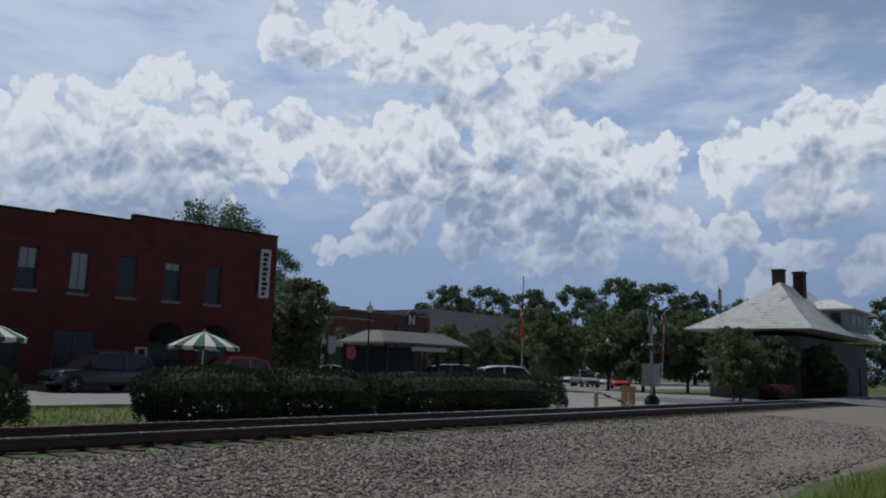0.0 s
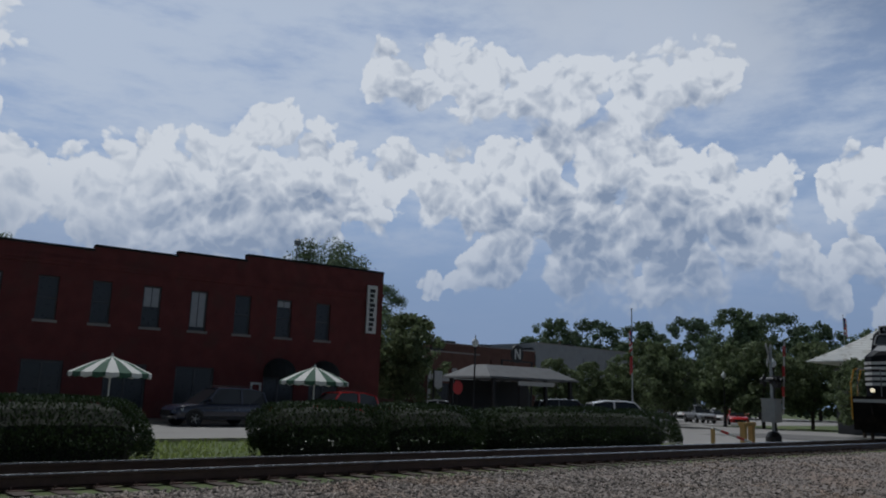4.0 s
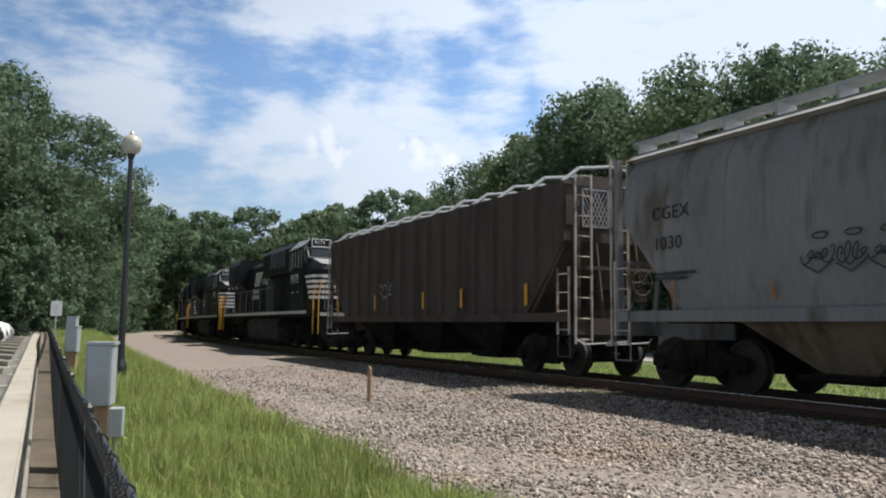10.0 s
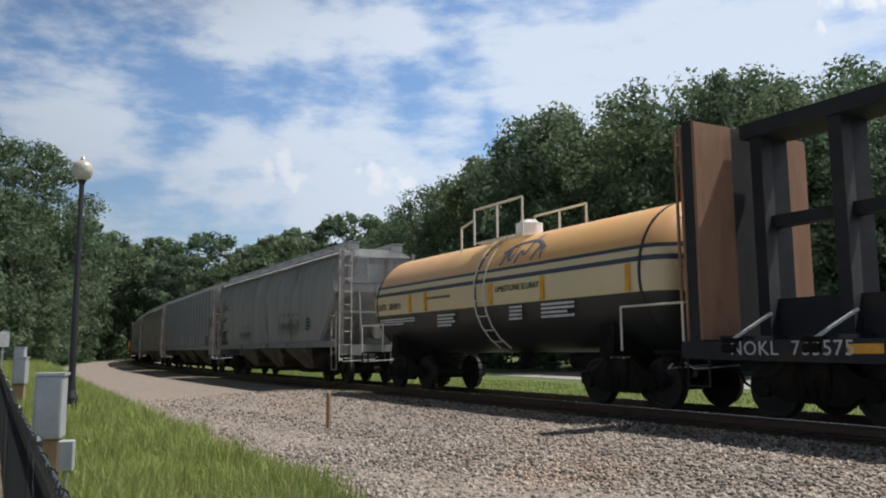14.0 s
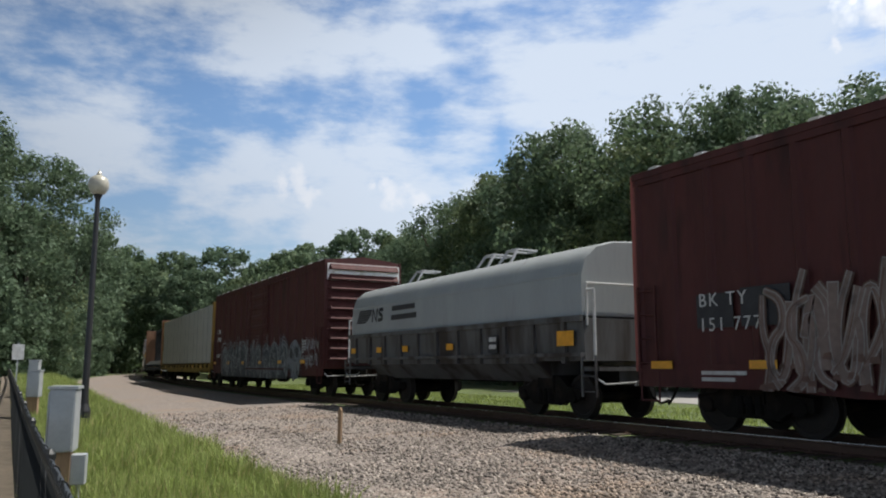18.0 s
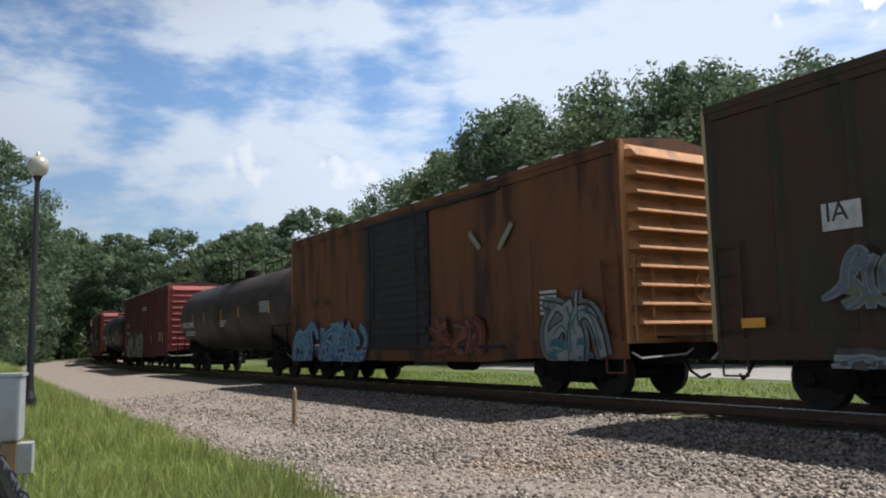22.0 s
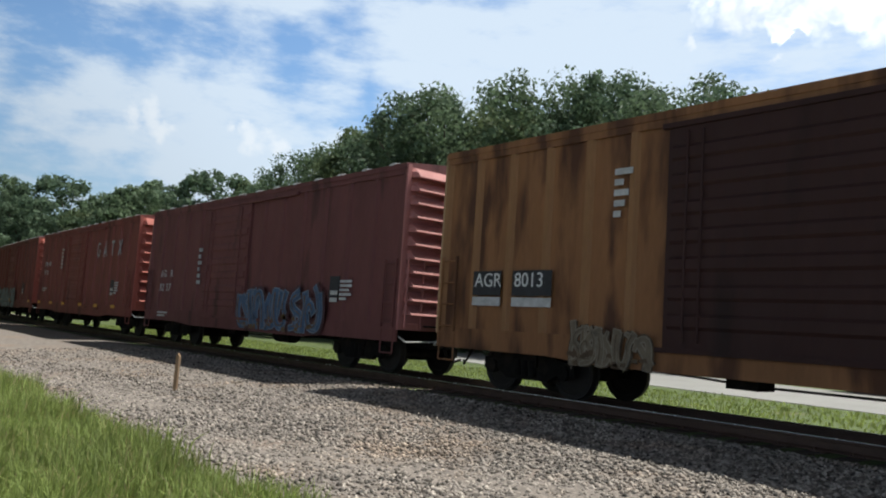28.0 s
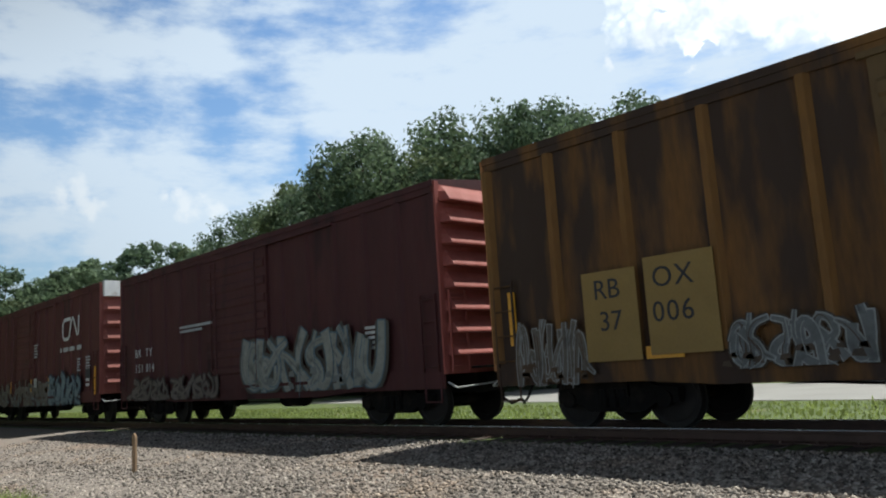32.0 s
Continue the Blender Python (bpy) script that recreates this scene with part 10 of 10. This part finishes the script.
def tree(label, height, spread, seed, material, at, per=52, size=0.26, trunk_h=0.22, group="", low=0.25):
    rnd = random.Random(seed)
    e = thing("tree", label, "tree", group, at=pose(at[0], at[1], ground_z(*at) - 0.1))
    g = Geo()
    tips = []
    th = height * trunk_h
    r = height * 0.017
    g.cyl((0, 0, -0.4), (0.1, 0, th), r * 1.25, 10, r, caps=False)
    for k in range(5):
        a = 2 * math.pi * k / 5 + rnd.uniform(-0.4, 0.4)
        limb(g, Vector((0.1, 0, th * rnd.uniform(0.75, 1.0))), Vector((math.cos(a) * 0.75, math.sin(a) * 0.75, rnd.uniform(0.6, 1.1))).normalized(), height * 0.27, r * 0.55, rnd, 1, tips)
    limb(g, Vector((0.1, 0, th)), Vector((0, 0, 1)), height * 0.4, r * 0.9, rnd, 1, tips)
    part("trunk", g, M_bark, e, "grey-brown bark")
    centres = []
    rx = spread / 2
    for k in range(110):
        a, z = rnd.uniform(0, 6.283), rnd.uniform(low, 1.0)
        prof = math.sin(math.pi * (0.16 + 0.80 * (z - low) / (1 - low))) ** 0.65
        q = rx * prof * (0.55 + 0.45 * math.sqrt(rnd.random()))
        q *= 1 + 0.22 * noise.noise((math.cos(a) * 1.7 + seed, math.sin(a) * 1.7, z * 4))
        rr = height * rnd.uniform(0.045, 0.085)
        centres.append(((q * math.cos(a), q * math.sin(a), height * z - rr * 0.8), rr))
    centres += [((t.x, t.y, min(t.z, height * 0.95)), height * 0.06) for t in tips[::2]]
    # the dense heart of the crown
    for k in range(26):
        a, z = rnd.uniform(0, 6.283), rnd.uniform(low + 0.05, 0.82)
        q = rx * 0.55 * math.sqrt(rnd.random()) * math.sin(math.pi * (0.2 + 0.7 * (z - low) / (1 - low)))
        centres.append(((q * math.cos(a), q * math.sin(a), height * z), height * 0.10))
    me = leaf_cloud(centres, per, size, 1.0, seed)
    me.materials.append(material)
    o = new("crown", me)
    o.parent = e
    return e


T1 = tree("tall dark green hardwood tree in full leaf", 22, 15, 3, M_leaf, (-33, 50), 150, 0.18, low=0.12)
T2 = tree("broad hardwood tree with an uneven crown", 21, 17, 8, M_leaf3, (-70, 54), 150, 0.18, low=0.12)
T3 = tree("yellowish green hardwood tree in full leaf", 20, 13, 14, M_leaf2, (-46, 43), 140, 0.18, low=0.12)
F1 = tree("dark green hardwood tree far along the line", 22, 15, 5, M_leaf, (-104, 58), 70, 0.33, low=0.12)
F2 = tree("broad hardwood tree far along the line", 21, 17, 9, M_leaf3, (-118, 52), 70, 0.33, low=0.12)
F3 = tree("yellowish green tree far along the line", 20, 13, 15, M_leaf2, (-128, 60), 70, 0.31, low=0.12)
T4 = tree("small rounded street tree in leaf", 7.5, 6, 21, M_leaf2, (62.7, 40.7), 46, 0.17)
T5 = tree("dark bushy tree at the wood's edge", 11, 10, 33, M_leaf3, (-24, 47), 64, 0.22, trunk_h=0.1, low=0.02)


def plant(src, x, y, scale=1.0, turn=0.0, squash=1.0, base=None):
    z = ground_z(x, y) - 0.1 if base is None else base
    return copy_thing(src, pose(x, y, z, 0, 0, turn) @ Matrix.Diagonal((scale, scale, scale * squash, 1)))


rnd = random.Random(77)
rnd2 = random.Random(79)
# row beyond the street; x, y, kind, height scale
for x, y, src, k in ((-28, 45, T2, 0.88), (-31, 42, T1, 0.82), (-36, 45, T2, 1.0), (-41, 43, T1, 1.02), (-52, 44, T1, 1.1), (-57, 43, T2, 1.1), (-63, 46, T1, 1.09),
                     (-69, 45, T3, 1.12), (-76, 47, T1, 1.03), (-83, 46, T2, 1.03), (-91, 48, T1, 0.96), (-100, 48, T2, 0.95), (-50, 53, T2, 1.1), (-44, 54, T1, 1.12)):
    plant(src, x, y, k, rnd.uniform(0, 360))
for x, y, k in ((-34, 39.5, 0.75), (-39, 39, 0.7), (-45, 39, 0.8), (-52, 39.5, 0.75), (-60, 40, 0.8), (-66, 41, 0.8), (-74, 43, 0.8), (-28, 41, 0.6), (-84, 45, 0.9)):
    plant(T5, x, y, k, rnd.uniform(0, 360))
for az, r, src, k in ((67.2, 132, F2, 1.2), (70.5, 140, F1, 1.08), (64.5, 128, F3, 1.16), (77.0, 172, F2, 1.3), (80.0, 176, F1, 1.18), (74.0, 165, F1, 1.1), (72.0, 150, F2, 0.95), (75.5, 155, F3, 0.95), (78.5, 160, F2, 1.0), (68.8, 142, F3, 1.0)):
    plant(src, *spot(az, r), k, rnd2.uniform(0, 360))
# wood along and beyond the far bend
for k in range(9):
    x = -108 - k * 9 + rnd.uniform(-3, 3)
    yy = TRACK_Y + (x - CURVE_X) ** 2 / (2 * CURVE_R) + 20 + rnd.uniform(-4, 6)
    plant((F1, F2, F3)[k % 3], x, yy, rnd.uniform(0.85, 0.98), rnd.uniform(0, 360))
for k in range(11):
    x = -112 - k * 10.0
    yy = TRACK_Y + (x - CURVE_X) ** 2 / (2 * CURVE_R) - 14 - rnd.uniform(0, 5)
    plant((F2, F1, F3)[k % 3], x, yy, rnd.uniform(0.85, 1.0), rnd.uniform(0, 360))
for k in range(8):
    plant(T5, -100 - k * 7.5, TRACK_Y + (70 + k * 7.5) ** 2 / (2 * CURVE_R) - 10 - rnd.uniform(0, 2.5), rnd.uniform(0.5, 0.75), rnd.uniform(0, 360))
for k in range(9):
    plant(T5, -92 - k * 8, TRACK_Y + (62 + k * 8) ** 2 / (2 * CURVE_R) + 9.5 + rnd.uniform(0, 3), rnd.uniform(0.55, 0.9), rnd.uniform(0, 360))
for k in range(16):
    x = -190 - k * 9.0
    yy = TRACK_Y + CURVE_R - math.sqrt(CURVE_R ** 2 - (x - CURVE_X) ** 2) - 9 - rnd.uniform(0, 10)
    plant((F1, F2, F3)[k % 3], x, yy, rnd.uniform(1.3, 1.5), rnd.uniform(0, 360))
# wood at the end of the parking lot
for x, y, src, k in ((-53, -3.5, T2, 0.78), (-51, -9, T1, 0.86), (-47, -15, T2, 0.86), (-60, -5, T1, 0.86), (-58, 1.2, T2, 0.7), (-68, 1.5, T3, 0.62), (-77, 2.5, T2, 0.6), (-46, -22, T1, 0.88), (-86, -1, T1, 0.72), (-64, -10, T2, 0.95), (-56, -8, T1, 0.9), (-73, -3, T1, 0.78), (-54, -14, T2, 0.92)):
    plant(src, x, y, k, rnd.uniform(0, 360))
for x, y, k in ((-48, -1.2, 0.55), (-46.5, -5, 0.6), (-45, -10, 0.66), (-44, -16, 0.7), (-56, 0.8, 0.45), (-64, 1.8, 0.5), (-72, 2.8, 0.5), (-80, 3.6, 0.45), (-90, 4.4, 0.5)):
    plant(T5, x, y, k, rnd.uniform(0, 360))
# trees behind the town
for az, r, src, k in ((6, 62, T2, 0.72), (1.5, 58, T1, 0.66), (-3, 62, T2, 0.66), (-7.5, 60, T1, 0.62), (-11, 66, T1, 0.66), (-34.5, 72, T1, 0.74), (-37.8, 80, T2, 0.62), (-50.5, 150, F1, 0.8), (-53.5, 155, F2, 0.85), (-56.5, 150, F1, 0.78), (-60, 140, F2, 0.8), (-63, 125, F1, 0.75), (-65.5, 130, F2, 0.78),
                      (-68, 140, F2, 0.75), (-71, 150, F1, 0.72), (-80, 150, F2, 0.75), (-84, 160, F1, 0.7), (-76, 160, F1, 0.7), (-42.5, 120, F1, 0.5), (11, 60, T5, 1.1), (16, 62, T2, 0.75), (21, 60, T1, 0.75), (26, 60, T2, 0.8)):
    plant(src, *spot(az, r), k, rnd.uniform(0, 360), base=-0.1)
for az, r, k in ((-40.3, 56, 1.0), (-50.9, 62, 0.66), (-53.4, 66, 0.66), (-55.2, 72, 0.66), (-58.4, 64, 0.85), (-62.2, 74, 0.95), (-64.6, 70, 0.95), (-67.5, 75, 1.0)):
    plant(T4, *spot(az, r), k, rnd.uniform(0, 360), base=-0.05)
for x, y, k in ((50.5, 17.5, 0.62), (53.5, 19.0, 0.66), (57.0, 17.6, 0.6), (60.5, 18.6 - 3.4, 0.55)):
    plant(T4, x, y, k, rnd.uniform(0, 360), squash=1.0, base=0.0)

# ---- sleepers ----
M_tie = mat("weathered_sleeper", (0.075, 0.055, 0.042), 0.95, var=0.4, scale=3, stretch=(1, 0.3, 1), bump=0.6, bump_scale=25)
ties = thing("sleeper_row", "weathered timber sleepers bedded in the ballast", "sleepers", kind="structure")
rnd = random.Random(5)
for k in range(-60, 120):
    s = k * 0.5
    x, y, a = track(s)
    part("sleeper", lambda: Geo().box(-0.11, 0.11, -1.3, 1.3, -0.16, 0.0), M_tie, ties, key="sleeper", at=pose(x + rnd.uniform(-0.03, 0.03), y + rnd.uniform(-0.05, 0.05), RAIL_Z - 0.19 + rnd.uniform(-0.008, 0.008), 0, 0, math.degrees(a) + rnd.uniform(-1, 1)))
    for o in (-0.755, 0.755):
        if -30 < k < 60:
            part("tie_plate", lambda: Geo().box(-0.09, 0.09, -0.17, 0.17, 0, 0.015).box(-0.06, -0.03, -0.12, -0.08, 0.015, 0.05).box(0.03, 0.06, 0.08, 0.12, 0.015, 0.05), M_rail, ties, key="plate", at=pose(x, y + o, RAIL_Z - 0.188))
g = Geo()
for k in list(range(-240, -60)) + list(range(120, 260)):
    x, y, a = track(k * 0.5 if k < 0 else k * 0.5)
    g.box(x - 0.11, x + 0.11, y - 1.3, y + 1.3, RAIL_Z - 0.35, RAIL_Z - 0.19)
tagged(part("sleeper_rest", g, M_tie, ties), kind="stuff")


# ---- loose stones of the ballast ----
def stones(name, n, place, lo, hi, seed, material, label):
    """Crushed stones: jittered eight-sided lumps, joined."""
    rs = np.random.RandomState(seed)
    base = np.array([(1, 0, 0), (-1, 0, 0), (0, 1, 0), (0, -1, 0), (0, 0, 1), (0, 0, -1)], float)
    tri = np.array([(0, 2, 4), (2, 1, 4), (1, 3, 4), (3, 0, 4), (2, 0, 5), (1, 2, 5), (3, 1, 5), (0, 3, 5)])
    p = np.array([place(rs) for _ in range(n)])
    size = (lo + (hi - lo) * rs.rand(n, 1, 1) ** 1.6)
    v = base[None] * (0.5 + 0.9 * rs.rand(n, 6, 1)) + rs.normal(size=(n, 6, 3)) * 0.18
    v *= size * np.array([1, 1, 0.7])
    ang = rs.rand(n) * 6.283
    c, s = np.cos(ang)[:, None], np.sin(ang)[:, None]
    v = np.stack([v[..., 0] * c - v[..., 1] * s, v[..., 0] * s + v[..., 1] * c, v[..., 2]], -1) + p[:, None]
    f = (tri[None] + 6 * np.arange(n)[:, None, None]).reshape(-1)
    me = bpy.data.meshes.new(name)
    me.vertices.add(6 * n)
    me.vertices.foreach_set("co", v.ravel())
    m = len(f) // 3
    me.loops.add(3 * m)
    me.loops.foreach_set("vertex_index", f)
    me.polygons.add(m)
    me.polygons.foreach_set("loop_start", np.arange(0, 3 * m, 3))
    me.update(calc_edges=True)
    me.materials.append(material)
    return tagged(new(name, me), label, "stones", kind="stuff")


# Same oily stone, with the train's shade kept in its colour.
M_oilstone = mat("oily_shaded_ballast", (0.085, 0.07, 0.058), 0.9, var=0.3, scale=0.8, island=0.8)
M_stone = mat("ballast_stone", (0.26, 0.225, 0.195), 0.85, var=0.3, scale=0.8, island=0.85, tint=(0.29, 0.225, 0.175), tint_amount=0.4, tint_scale=0.6)


def in_bed(rs):
    while True:
        x = -26 + 54 * rs.rand()
        o = -8.1 + 6.9 * rs.rand()
        d = math.hypot(x, TRACK_Y + o)
        if rs.rand() < min(1.0, (9.0 / d) ** 2):
            break
    px, py, a = track(x)
    c, s = math.cos(a), math.sin(a)
    return px + s * o, py + c * o, 0.145 + 0.22 * ease(o, -8.2, -1.9) - (0.075 if o > -1.5 else 0.03 if o > -2.0 else 0.0)


def in_track(rs):
    x = -25 + 55 * rs.rand()
    o = -1.7 + 3.4 * rs.rand()
    px, py, a = track(x)
    return px, py + o, 0.285


stones("ballast_stones", 88000, in_bed, 0.015, 0.04, 1, M_stone, "loose crushed ballast stones, grey and pinkish")
stones("track_stones", 14000, in_track, 0.02, 0.042, 2, M_oilstone, "crushed stones between the sleepers")


# ---- grass ----
def blades(name, n, place, lo, hi, seed, material, label, width=0.006):
    """Bent grass blades of two segments, joined."""
    rs = np.random.RandomState(seed)
    p = np.array([place(rs) for _ in range(n)])
    h = lo + (hi - lo) * rs.rand(n) ** 1.4
    h *= np.clip(0.95 + 0.4 * np.sin(p[:, 0] * 2.1 + np.sin(p[:, 1] * 3.3)) * np.sin(p[:, 1] * 2.7 + 1.3 * np.sin(p[:, 0] * 1.1)), 0.5, 1.4)
    ang = rs.rand(n) * 6.283
    lean = rs.rand(n) * 0.75
    dx, dy = np.cos(ang) * lean * h, np.sin(ang) * lean * h
    a2 = rs.rand(n) * 6.283
    w = width * (0.7 + 0.9 * rs.rand(n))
    wx, wy = np.cos(a2) * w, np.sin(a2) * w
    z0 = np.zeros(n)
    st = lambda x, y, z: np.stack([p[:, 0] + x, p[:, 1] + y, p[:, 2] + z], -1)
    v = np.stack([st(-wx, -wy, z0 - 0.02), st(wx, wy, z0 - 0.02), st(dx * 0.35 - wx * 0.8, dy * 0.35 - wy * 0.8, h * 0.6), st(dx * 0.35 + wx * 0.8, dy * 0.35 + wy * 0.8, h * 0.6), st(dx, dy, h * (1 - 0.25 * lean))], 1)
    k = 5 * np.arange(n)[:, None]
    f = np.concatenate([k + [0, 1, 3], k + [0, 3, 2], k + [2, 3, 4]], 1).reshape(-1)
    me = bpy.data.meshes.new(name)
    me.vertices.add(5 * n)
    me.vertices.foreach_set("co", v.ravel())
    m = len(f) // 3
    me.loops.add(3 * m)
    me.loops.foreach_set("vertex_index", f)
    me.polygons.add(m)
    me.polygons.foreach_set("loop_start", np.arange(0, 3 * m, 3))
    me.update(calc_edges=True)
    me.materials.append(material)
    return tagged(new(name, me), label, "grass", kind="stuff")


M_blade = leafy("grass_blade", (0.29, 0.35, 0.11))
M_blade2 = leafy("dry_grass_blade", (0.44, 0.38, 0.19))


def in_strip(rs):
    while True:
        x = 3 - 42 * rs.rand() ** 1.7
        y = 0.32 + (3.2 + 0.25 * noise.noise((x * 0.6, 0, 0)) - 0.32 + 0.02 * max(0, -x - 30)) * rs.rand()
        if noise.noise((x * 0.9, y * 0.9, 7.0)) > -0.62:
            return x, y, ground_z(x, y) - 0.03


def in_right(rs):
    x = 3 + 17 * rs.rand() ** 1.2
    y = 0.32 + (2.9 + 0.25 * noise.noise((x * 0.6, 0, 0)) - 0.32) * rs.rand()
    return x, y, ground_z(x, y) - 0.03


def in_verge(rs):
    x = -70 + 100 * rs.rand()
    y = TRACK_Y + 3.6 + (8.6) * rs.rand() ** 1.3 + (max(0, -x - 30) ** 2) / 1100
    return x, y, ground_z(x, y) - 0.03


blades("verge_grass", 125000, in_strip, 0.1, 0.38, 3, M_blade, "long uncut green grass beside the fence", 0.0048)
blades("right_grass", 26000, in_right, 0.08, 0.3, 8, M_blade, "uncut green grass beside the gravel", 0.006)
blades("dry_grass", 20000, in_strip, 0.08, 0.32, 4, M_blade2, "dry straw-coloured grass in the verge", 0.005)
blades("far_grass", 40000, in_verge, 0.05, 0.16, 6, M_blade, "mown grass beyond the track", 0.02)


# ---- motion ----
# metres by which the train still lags behind its later even speed
LAG = [(0.0, 9.5), (4.5, 9.5), (5.0, 4.1), (5.2, 3.0), (5.4, 2.6), (6.0, 1.6), (7.0, 0.8), (8.0, 0.0), (9.0, 0.0), (33.0, 0.0)]


def lag(t):
    for (a, u), (b, v) in zip(LAG, LAG[1:]):
        if a <= t <= b:
            return u + (v - u) * (t - a) / (b - a)


def motions():
    """The train runs from right to left and round the bend."""
    times = [0.0, 1.0, 2.0, 3.0, 4.0, 4.5, 4.75, 5.0, 5.2, 5.4, 5.6, 5.8, 6.0, 6.5] + [float(k) for k in range(7, 33)]
    for car, s, turned in TRAIN:
        walk(car, [(t, track_pose(s - SPEED * t + lag(t)) @ pose(0, 0, 0, 0, 0, 180 if turned else 0)) for t in times])


motions()
